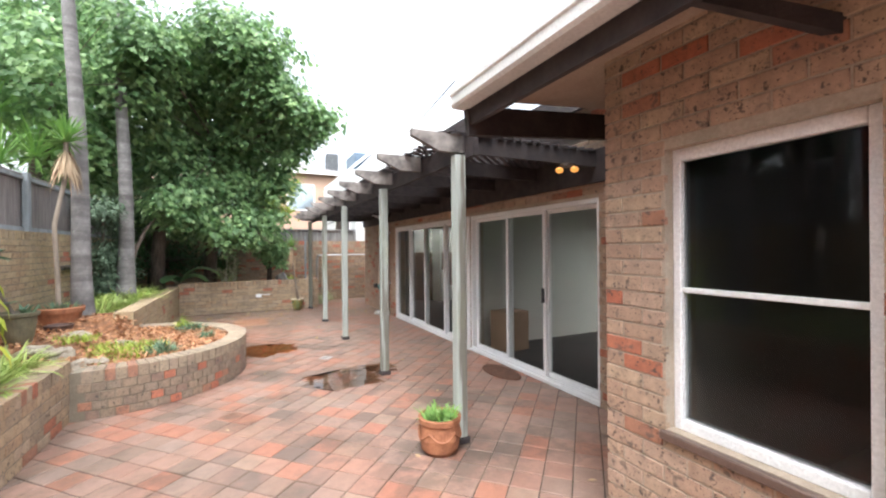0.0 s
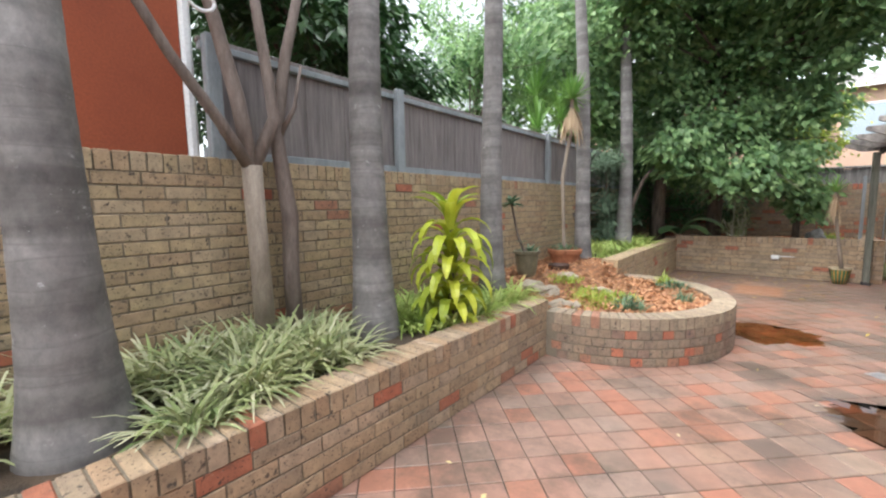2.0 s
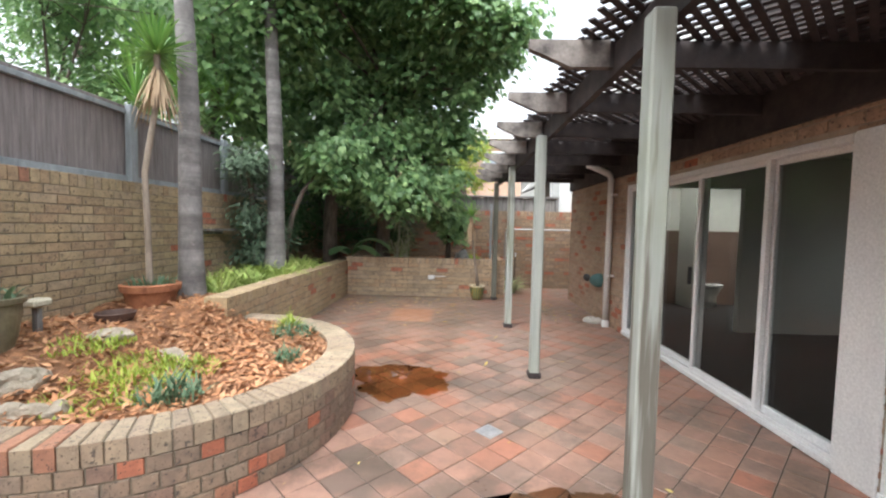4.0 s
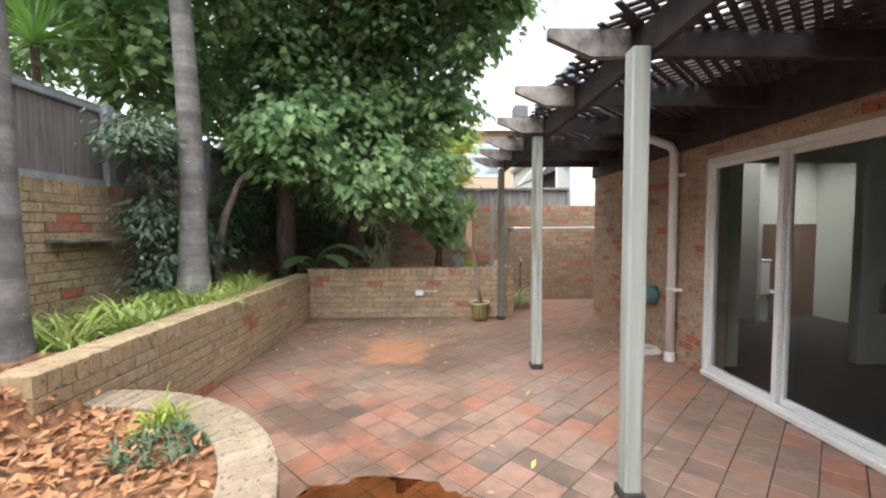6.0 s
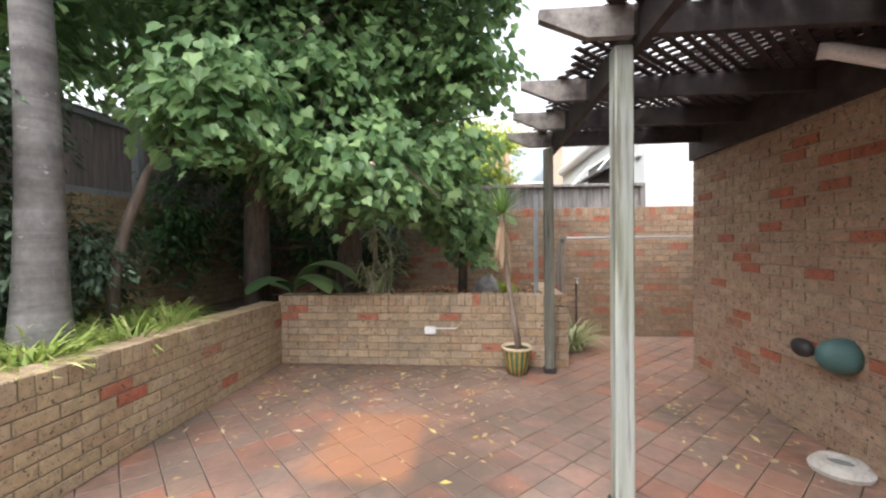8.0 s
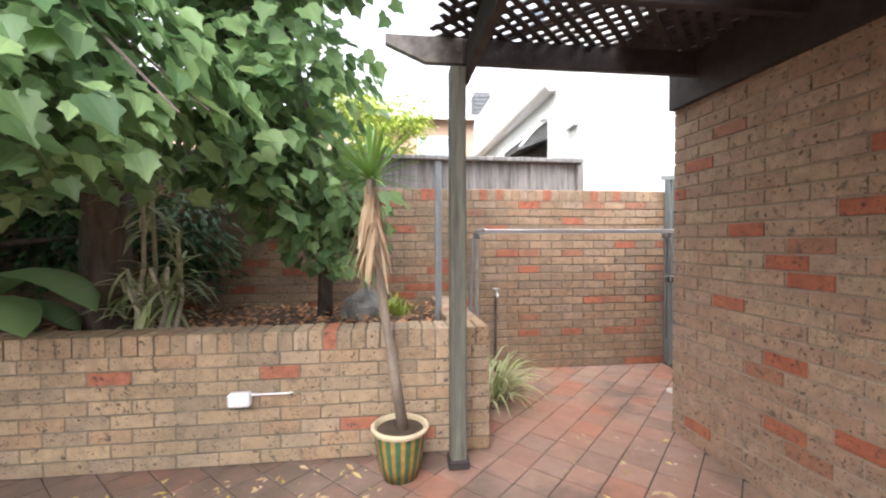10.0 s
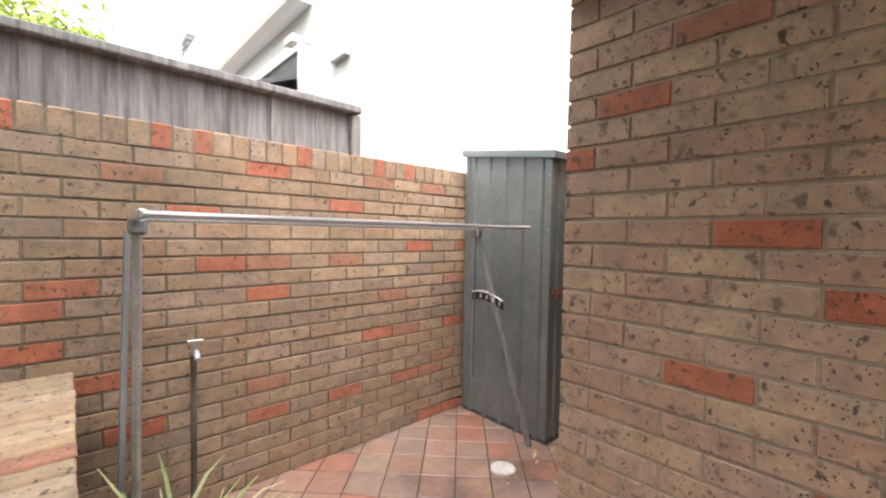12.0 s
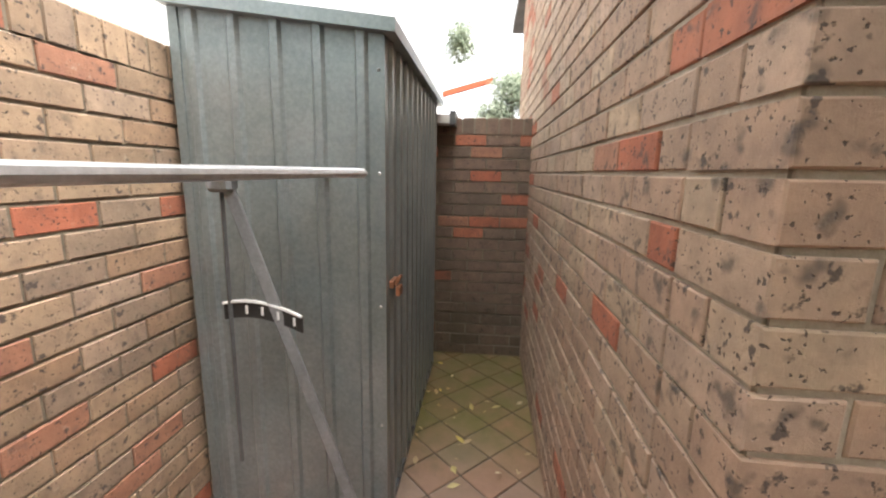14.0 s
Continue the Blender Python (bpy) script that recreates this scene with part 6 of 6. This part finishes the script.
herb(-1.1, 7.42, 0.43, 0.1, M_YELLOWHERB, 8, "yellow green creeping ground cover", 0.2)
herb(0.95, 13.1, 0.70, 0.2, M_YELLOWHERB, 7, "low green plants in the rear planter", 0.22)


def rock(x, y, z, s, seed, label="pale weathered garden rock in the bed", mat=M_ROCK):
    bm = bmesh.new()
    bmesh.ops.create_icosphere(bm, subdivisions=3, radius=1)
    for v in bm.verts:
        k = 1 + 0.35 * noise.noise(v.co * 1.3 + Vector((seed, 0, 0))) + 0.12 * noise.noise(v.co * 3.5 + Vector((0, seed, 0)))
        v.co = Vector((v.co.x * s[0], v.co.y * s[1], max(v.co.z, -0.4) * s[2])) * k
    ob = tagged(part("rock", bm, mat), label, "rock")
    ob.matrix_basis = pose(x, y, z, 0, 0, seed * 37)


for i, (x, y, s) in enumerate(((-1.75, 5.38, (0.15, 0.05, 0.09)), (-1.98, 5.62, (0.15, 0.09, 0.10)), (-1.6, 5.5, (0.1, 0.05, 0.06)), (-1.62, 6.45, (0.19, 0.08, 0.06)), (-2.12, 5.5, (0.16, 0.08, 0.09)), (-2.1, 6.4, (0.16, 0.1, 0.06)))):
    rock(x, y, bed_z(x, y) + 0.005, s, i + 1)
rock(0.72, 13.05, 0.74, (0.2, 0.17, 0.2), 11, "large grey rock in the rear planter", M_GREYROCK)

marker = thing("wooden_marker", (-2.55, 6.3, 0.67), "small wooden mushroom-shaped garden marker", "ornament")
bm = bmesh.new()
span(bm, -0.02, 0.02, -0.02, 0.02, -0.09, 0.17)
part("stake_body", bm, M_OLDFENCE, marker)
bm = bmesh.new()
box(bm, (0, 0, 0.195), (0.12, 0.14, 0.06), bevel=0.015)
part("cap", bm, M_CANE, marker, "pale weathered wooden cap")


dish = thing("clay_dish", (-2.36, 6.78, bed_z(-2.36, 6.78) - 0.02), "dark brown clay dish sunk in the mulch", "dish")
bm = bmesh.new()
lathe(bm, ((0.10, 0.0), (0.135, 0.05), (0.15, 0.10), (0.138, 0.105), (0.12, 0.06), (0.02, 0.045)), 26)
part("dish_body", bm, M_BROWNCLAY, dish)


# ---- leafy trees ----
def leafy_tree(name, label, trunks, blobs, count, size, mat, seed, lobed=True, bark=M_BARK):
    """blobs: (centre, radii). Leaves hang in sprays on the outer part of each blob."""
    rnd = random.Random(seed)
    t = thing(name, (*trunks[0][0][0][:2], 0.6), label, "tree")
    base = Vector(t.location)
    for pts, rad in trunks:
        bm = bmesh.new()
        tube(bm, [Vector(p) - base for p in pts], rad, 12)
        part("trunk", bm, bark, t, smooth=True)
    bm = bmesh.new()
    top = Vector(trunks[0][0][-1]) - base
    for c, r in blobs:
        c = Vector(c) - base
        mid = (top * 0.5 + c * 0.5) - Vector((0, 0, 0.15))
        tube(bm, (top - Vector((0, 0, 0.4)), mid, c), [0.035, 0.022, 0.008], 6)
        for k in range(4):
            e = c + Vector((rnd.uniform(-1, 1) * r[0], rnd.uniform(-1, 1) * r[1], rnd.uniform(-0.6, 0.8) * r[2]))
            tube(bm, (mid, (mid + c) / 2, e), [0.015, 0.012, 0.004], 5)
    part("branchwork", bm, bark, t)
    vs, fs = [], []
    total = sum(r[0] * r[1] + r[1] * r[2] + r[0] * r[2] for c, r in blobs)
    for c, r in blobs:
        n = int(count * (r[0] * r[1] + r[1] * r[2] + r[0] * r[2]) / total)
        c = Vector(c) - base
        for s in range(max(1, n // 9)):
            d = Vector((rnd.gauss(0, 1), rnd.gauss(0, 1), rnd.gauss(0, 1))).normalized()
            f = rnd.random() ** 0.45
            f *= 0.85 + 0.35 * noise.noise(d * 2.2 + c)
            p = c + Vector((d.x * r[0], d.y * r[1], d.z * r[2])) * f
            out = Vector((d.x, d.y, 0.15)).normalized()
            for k in range(9):
                q = p + Vector((rnd.gauss(0, 0.1), rnd.gauss(0, 0.1), rnd.gauss(0, 0.08))) * (size / 0.1)
                nn = Vector((rnd.gauss(0, 0.5), rnd.gauss(0, 0.5), 0.8)) + out * 1.0
                up = out + Vector((rnd.gauss(0, 0.5), rnd.gauss(0, 0.5), -0.8))
                leaf(vs, fs, q, nn, up, size * rnd.uniform(0.6, 1.25), lobed)
    raw("crown", vs, fs, mat, t)
    return t


maple_blobs = [((-1.2, 11.6, 3.0), (1.2, 1.0, 0.9)), ((-0.6, 11.3, 2.1), (0.95, 0.75, 0.6)), ((0.1, 12.2, 2.3), (0.8, 0.8, 0.9)), ((-0.2, 12.3, 3.6), (1.0, 1.0, 1.0)),
               ((-1.6, 10.6, 2.6), (0.8, 0.7, 0.6)), ((-1.0, 12.2, 4.6), (1.5, 1.2, 1.1)), ((-2.0, 11.6, 3.9), (1.1, 1.0, 1.0)), ((-0.2, 11.6, 4.9), (1.2, 1.1, 1.0)),
               ((0.5, 12.6, 1.55), (0.5, 0.45, 0.5)), ((-1.5, 11.0, 5.6), (1.5, 1.4, 1.1)), ((0.5, 12.3, 4.6), (0.6, 0.7, 0.6)), ((-1.9, 12.6, 2.6), (1.0, 0.8, 1.0)),
               ((0.9, 10.9, 4.75), (0.75, 0.7, 0.55)), ((0.2, 10.6, 5.4), (1.2, 1.0, 0.8)), ((1.35, 11.2, 4.6), (0.5, 0.5, 0.35)), ((-0.4, 10.2, 6.2), (1.6, 1.3, 0.9)), ((0.5, 11.9, 3.4), (0.6, 0.6, 0.6)), ((1.45, 10.3, 4.8), (0.55, 0.5, 0.4)), ((0.7, 10.3, 5.0), (0.8, 0.7, 0.6)), ((-2.3, 10.2, 4.9), (0.9, 0.9, 0.9)), ((-1.9, 9.6, 5.6), (1.0, 1.0, 0.8)), ((0.85, 11.3, 4.1), (0.5, 0.5, 0.45))]
leafy_tree("leafy_tree", "large leafy broadleaf tree over the rear planter", [
    (((-1.1, 12.62, 0.6), (-1.08, 12.6, 1.4), (-1.0, 12.5, 2.4), (-0.9, 12.2, 3.4), (-0.8, 12.0, 4.6)), [0.17, 0.15, 0.14, 0.11, 0.05]),
    (((-2.2, 12.3, 0.6), (-2.2, 12.3, 1.6), (-2.05, 12.1, 2.8), (-1.9, 11.8, 4.2)), [0.16, 0.15, 0.12, 0.06]),
    (((-2.42, 10.45, 0.6), (-2.40, 10.45, 1.15), (-2.32, 10.5, 1.6), (-2.15, 10.55, 2.05), (-1.85, 10.7, 2.5)), [0.06, 0.05, 0.045, 0.035, 0.02]),
    (((0.38, 13.07, 0.6), (0.4, 13.05, 1.2), (0.35, 12.9, 2.0), (0.2, 12.6, 3.0)), [0.07, 0.06, 0.05, 0.03])],
    maple_blobs, 38000, 0.112, M_LEAF, 31)
leafy_tree("leafy_tree", "dark dense tree behind the boundary fence", [(((-3.9, 10.8, 0.6), (-3.9, 10.8, 2.5), (-3.7, 10.6, 4.2)), [0.15, 0.12, 0.07])],
           [((-3.2, 10.6, 3.6), (1.1, 1.3, 1.3)), ((-3.4, 12.3, 4.2), (1.5, 1.5, 1.8)), ((-3.4, 9.9, 5.0), (1.3, 1.5, 1.4)), ((-2.6, 12.6, 5.8), (1.8, 1.4, 1.4)), ((-3.2, 13.6, 3.0), (1.2, 1.0, 1.2)), ((-4.8, 11.4, 4.8), (1.4, 1.4, 1.5)), ((-5.2, 12.8, 6.2), (1.6, 1.6, 1.4)), ((-3.6, 11.4, 6.9), (1.7, 1.6, 1.2))], 13000, 0.12, M_LEAF, 32)
leafy_tree("shrub", "grey green shrub leaning out under the fence", [(((-2.75, 10.0, 0.6), (-2.7, 9.95, 1.2), (-2.66, 9.8, 2.0)), [0.03, 0.025, 0.015])],
           [((-2.65, 9.75, 2.35), (0.35, 0.55, 0.4)), ((-2.68, 9.75, 1.6), (0.3, 0.4, 0.4)), ((-2.66, 9.9, 1.0), (0.3, 0.5, 0.35)), ((-2.55, 9.35, 2.35), (0.3, 0.4, 0.2)), ((-2.6, 10.4, 1.3), (0.35, 0.5, 0.5))], 6500, 0.08, M_LEAFGREY, 33, False)
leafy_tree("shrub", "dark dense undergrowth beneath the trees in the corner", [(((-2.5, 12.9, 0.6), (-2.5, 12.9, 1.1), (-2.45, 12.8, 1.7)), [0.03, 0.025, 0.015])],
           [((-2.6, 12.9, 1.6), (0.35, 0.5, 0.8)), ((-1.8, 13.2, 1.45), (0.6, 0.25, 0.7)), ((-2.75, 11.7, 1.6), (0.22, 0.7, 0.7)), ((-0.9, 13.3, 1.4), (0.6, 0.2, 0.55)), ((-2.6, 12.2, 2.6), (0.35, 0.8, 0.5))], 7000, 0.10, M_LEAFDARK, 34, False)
far_trees = [((-6.3, 10.2), 4.2, 1.7, 51, M_LEAF), ((-7.2, 11.8), 6.4, 2.4, 52, M_LEAF), ((-8.6, 8.2), 5.4, 2.4, 41, M_LEAFDARK), ((-8.0, 17.0), 7.5, 3.4, 42, M_LEAF), ((-2.5, 19.5), 8.0, 3.2, 43, M_LEAF), ((-13, 4.0), 7.5, 3.0, 44, M_LEAFDARK), ((0.8, 20.5), 4.6, 1.5, 45, M_YELLOWHERB), ((-5.4, 14.8), 7.0, 2.6, 46, M_LEAFDARK), ((-7.4, 4.9), 4.4, 1.6, 47, M_LEAFDARK), ((-5.5, 6.0), 3.6, 1.2, 49, M_LEAFDARK), ((-5.0, 4.5), 4.2, 1.3, 50, M_LEAFDARK)]
for (x, y), h, r, seed, mt in far_trees:
    q = random.Random(seed)
    blobs = [((x + q.uniform(-0.7, 0.7) * r, y + q.uniform(-0.7, 0.7) * r, h + q.uniform(-0.75, 0.6) * r), (r * q.uniform(0.4, 0.6), r * q.uniform(0.4, 0.6), r * q.uniform(0.35, 0.5))) for k in range(9)]
    leafy_tree("leafy_tree", "tall leafy garden tree beyond the fence", [(((x, y, 0.0), (x + 0.1, y, h * 0.45), (x, y, h * 0.8)), [0.22, 0.18, 0.08])], blobs, 5500, 0.19, mt, seed, False)
leafy_tree("leafy_tree", "pale gum tree far beyond the passage, leaves lightened for haze", [(((22.0, 11.3, 0.0), (22, 11.3, 3), (22, 11.3, 5.0)), [0.2, 0.15, 0.08])],
           [((22, 11.3, 5.3), (1.0, 1.0, 0.9)), ((21.8, 10.6, 4.7), (0.8, 0.8, 0.7)), ((22.5, 13.7, 7.4), (0.8, 0.7, 1.2)), ((22, 12.0, 4.2), (0.9, 0.9, 0.7))], 7000, 0.2, M_HAZEDLEAF, 48, False)


def big_leaf(x, y, z, yaw, length, width, lean, seed):
    vs, fs = [], []
    n = 10
    d, s = Vector((math.cos(yaw), math.sin(yaw), 0)), Vector((-math.sin(yaw), math.cos(yaw), 0))
    p, ang = Vector((0, 0, 0)), lean
    for i in range(n + 1):
        t = i / n
        w = 0.012 if t < 0.25 else width * math.sin(math.pi * min(1, (t - 0.25) / 0.78 + 0.04)) ** 0.6
        rag = 1 + 0.12 * noise.noise(Vector((t * 9, seed, 0)))
        for k in (-1, -0.5, 0, 0.5, 1):
            vs.append(tuple(p + s * (w * k * rag) - Vector((0, 0, 0.25 * w * k * k))))
        p = p + (d * math.sin(ang) + Vector((0, 0, math.cos(ang)))) * (length / n)
        ang += 2.7 / n
    for i in range(n):
        for k in range(4):
            a = 5 * i + k
            fs.append((a, a + 5, a + 6, a + 1))
    return vs, fs


big = thing("broad_leaf_plant", (-1.75, 12.35, 0.66), "broad glossy dark leaves arching over the planter wall", "plant")
for yaw, ln, w, le, sd in ((-0.28, 1.4, 0.17, 0.08, 1), (-0.55, 1.05, 0.16, 0.15, 2), (-2.0, 0.95, 0.18, 0.1, 3), (2.9, 0.9, 0.15, 0.3, 4), (-0.05, 0.95, 0.15, 0.2, 5)):
    vs, fs = big_leaf(0, 0, 0, yaw, ln, w, le, sd)
    raw("leaf", vs, fs, M_LEAF, big, smooth=True)

canes = thing("dragon_plant", (-0.66, 12.4, 0.68), "pale-caned dragon plant with narrow hanging leaves", "plant")
rnd = random.Random(77)
heads = []
for k in range(9):
    a = k * 0.75
    b = Vector((0.12 * math.cos(a), 0.10 * math.sin(a), 0))
    e = b + Vector((rnd.uniform(-0.12, 0.12), rnd.uniform(-0.1, 0.1), rnd.uniform(0.35, 1.15)))
    bm = bmesh.new()
    tube(bm, (b, (b + e) / 2 + Vector((0.03, 0, 0)), e), [0.018, 0.016, 0.014], 7)
    part("cane", bm, M_CANE, canes)
    heads.append(e)
vs, fs = [], []
for i, e in enumerate(heads):
    for k in range(16):
        blade(vs, fs, e - Vector((0, 0, rnd.uniform(0, 0.3))), k * 2.4, rnd.uniform(0.2, 0.36), 0.02, rnd.uniform(0.8, 2.2), 1.0, 4)
raw("leaves", vs, fs, M_LILY, canes)


# ---- toilet and box indoors ----
wc = thing("toilet", (5.5, 11.42, 0.03), "white ceramic toilet with cistern against brown tiles", "toilet")
bm = bmesh.new()
lathe(bm, ((0.12, 0), (0.11, 0.2), (0.17, 0.36), (0.19, 0.41), (0.16, 0.42)), 22)
bmesh.ops.transform(bm, matrix=Matrix.Diagonal((1.25, 1, 1, 1)), verts=bm.verts)
part("bowl", bm, M_CERAMIC, wc, smooth=True)
bm = bmesh.new()
box(bm, (-0.30, 0, 0.66), (0.17, 0.4, 0.5), bevel=0.02)
box(bm, (-0.30, 0, 0.93), (0.19, 0.42, 0.04), bevel=0.01)
span(bm, -0.34, -0.16, -0.1, 0.1, 0.0, 0.45)
part("cistern", bm, M_CERAMIC, wc)
bm = bmesh.new()
lathe(bm, ((0.2, 0.42), (0.2, 0.445), (0.05, 0.45)), 22)
bmesh.ops.transform(bm, matrix=Matrix.Diagonal((1.25, 1, 1, 1)), verts=bm.verts)
part("seat", bm, M_CERAMIC, wc)
carton = thing("carton", (3.52, 5.42, 0.03), "brown cardboard box standing inside the room", "box")
bm = bmesh.new()
box(bm, (0, 0, 0.3), (0.45, 0.4, 0.6), 8, bevel=0.005)
part("box_body", bm, M_CARDBOARD, carton)


# ---- puddles, litter ----
def puddle(x, y, rx, ry, seed, label, water=M_WATER, z=0.0045):
    """Standing water with a ragged shore of bays and tongues."""
    bm = bmesh.new()
    n = 140
    vs = []
    for k in range(n):
        a = 2 * math.pi * k / n
        c, s = math.cos(a), math.sin(a)
        r = 1 + 0.55 * noise.noise(Vector((c * 1.3, s * 1.3, seed))) + 0.34 * noise.noise(Vector((c * 3.1, s * 3.1, seed))) + 0.16 * noise.noise(Vector((c * 8, s * 8, seed)))
        vs.append(bm.verts.new((rx * r * c, ry * r * s, 0)))
    bm.faces.new(vs)
    bmesh.ops.triangulate(bm, faces=bm.faces)
    ob = tagged(part("puddle", bm, water), label, "puddle")
    ob.matrix_basis = pose(x, y, z)
    ob.visible_shadow = False


puddle(0.88, 5.22, 0.56, 0.40, 3.3, "shallow brown rain puddle on the paving")
puddle(1.42, 5.45, 0.22, 0.17, 5.7, "small tail of brown rain water by a post", z=0.0065)
puddle(0.06, 7.25, 0.42, 0.46, 7.1, "shallow rusty brown puddle by the round bed", M_RUSTWATER)

vs, fs = [], []
rnd = random.Random(12)
for k in range(4600):
    a, r = rnd.uniform(-1.9, 1.9), 1.16 * math.sqrt(rnd.random())
    p = Vector((RC[0] + r * math.cos(a), RC[1] + r * math.sin(a), 0.0))
    if rnd.random() < 0.42:
        p = Vector((rnd.uniform(-2.9, -1.6), rnd.uniform(5.25, 7.75), 0.45))
    p.z = bed_z(p.x, p.y) + rnd.uniform(0.008, 0.035)
    n = Vector((rnd.gauss(0, 0.5), rnd.gauss(0, 0.5), 1))
    leaf(vs, fs, p, n, Vector((rnd.gauss(0, 1), rnd.gauss(0, 1), 0)), rnd.uniform(0.035, 0.085), False)
tagged(raw("bark_chips", vs, fs, M_CHIP), "scattered orange bark chips on the round bed", "mulch", kind="stuff")
vs, fs = [], []
for k in range(620):
    u = rnd.random()
    if u < 0.62:
        x, y = rnd.uniform(-1.6, 0.9), 11.8 - abs(rnd.gauss(0, 1.0))
    elif u < 0.8:
        x, y = rnd.uniform(2.0, 2.9), rnd.uniform(9.8, 12.0)
    elif u < 0.9:
        x, y = rnd.uniform(3.0, 5.5), rnd.uniform(12.1, 12.7)
    else:
        x, y = rnd.uniform(-1.6, 2.8), rnd.uniform(1.5, 12)
    leaf(vs, fs, Vector((x, y, 0.006)), Vector((rnd.gauss(0, 0.25), rnd.gauss(0, 0.25), 1)), Vector((rnd.gauss(0, 1), rnd.gauss(0, 1), 0)), rnd.uniform(0.03, 0.085), False)
tagged(raw("fallen_leaves", vs, fs, M_FALLEN), "scattered dry fallen leaves on paving and soil", "leaf litter", kind="stuff")
vs, fs = [], []
for k in range(1300):
    leaf(vs, fs, Vector((rnd.uniform(-1.7, 1.35), rnd.uniform(12.15, 13.5), 0.715 + rnd.uniform(0, 0.03))), Vector((rnd.gauss(0, 0.3), rnd.gauss(0, 0.3), 1)), Vector((rnd.gauss(0, 1), rnd.gauss(0, 1), 0)), rnd.uniform(0.04, 0.09), False)
tagged(raw("leaf_litter", vs, fs, M_CHIP), "brown dry leaf litter on the rear planter soil", "leaf litter", kind="stuff")
cable = thing("overhead_cable", (0, 0, 0), "thin dark overhead cable to the house eave", "cable")
bm = bmesh.new()
tube(bm, [(1.05 + 4.2 * t, 2.5 + 17.5 * t, 2.75 + 4.4 * t - 2.2 * t * (1 - t)) for t in [k / 16 for k in range(17)]], 0.005, 5)
part("wire", bm, M_BLACK, cable)


# ---- pieces of walls and floor ----
for pieces, wall, mt, label in WALLS:
    lay(pieces, wall, mt, 300, "")


def paving():
    pitch, c45 = 0.2035, math.sqrt(0.5)
    w = (pitch - 0.008) / 2
    v, f = [], []
    for z, inset in ((-0.02, 0.0), (-0.003, 0.0), (0.0, 0.004)):
        for sx, sy in ((-1, -1), (1, -1), (1, 1), (-1, 1)):
            v.append((sx * (w - inset), sy * (w - inset), z))
    for r in (0, 4):
        for k in range(4):
            j = (k + 1) % 4
            f.append((r + k, r + j, r + 4 + j, r + 4 + k))
    f.append((8, 9, 10, 11))
    me = bpy.data.meshes.new("tile")
    me.from_pydata(v, [], f)
    me.materials.append(M_TILE)
    p0, q0 = (0.214 + 8.683) * c45, (8.683 - 0.214) * c45
    near, rest = [], []
    for i in range(-75, 60):
        for j in range(-75, 60):
            p, q = p0 + (i + 0.5) * pitch, q0 + (j + 0.5) * pitch
            x, y = (p - q) * c45, (p + q) * c45
            if not (-1.85 < x < 5.7 and -4.0 < y < 13.6) or (x > 3.05 and y < 11.95) or (x > 1.75 and y < 1.6):
                continue
            m = pose(x, y, random.uniform(-0.0015, 0.0015), random.uniform(-0.35, 0.35), random.uniform(-0.35, 0.35), 45 + random.uniform(-0.6, 0.6))
            (near if -0.3 < x < 1.35 and 4.6 < y < 11.6 or (x > 1.9 and y > 12.2) else rest).append(m)
    for m in near[:300]:
        ob = new("tile", me)
        ob.parent = patio
        ob.matrix_basis = m
    vs, fs = [], []
    for m in near[300:] + rest:
        i = len(vs)
        vs.extend(tuple(m @ Vector(c)) for c in v)
        fs.extend(tuple(i + k for k in g) for g in f)
    raw("paving", vs, fs, M_TILE, patio, "", "stuff")


paving()
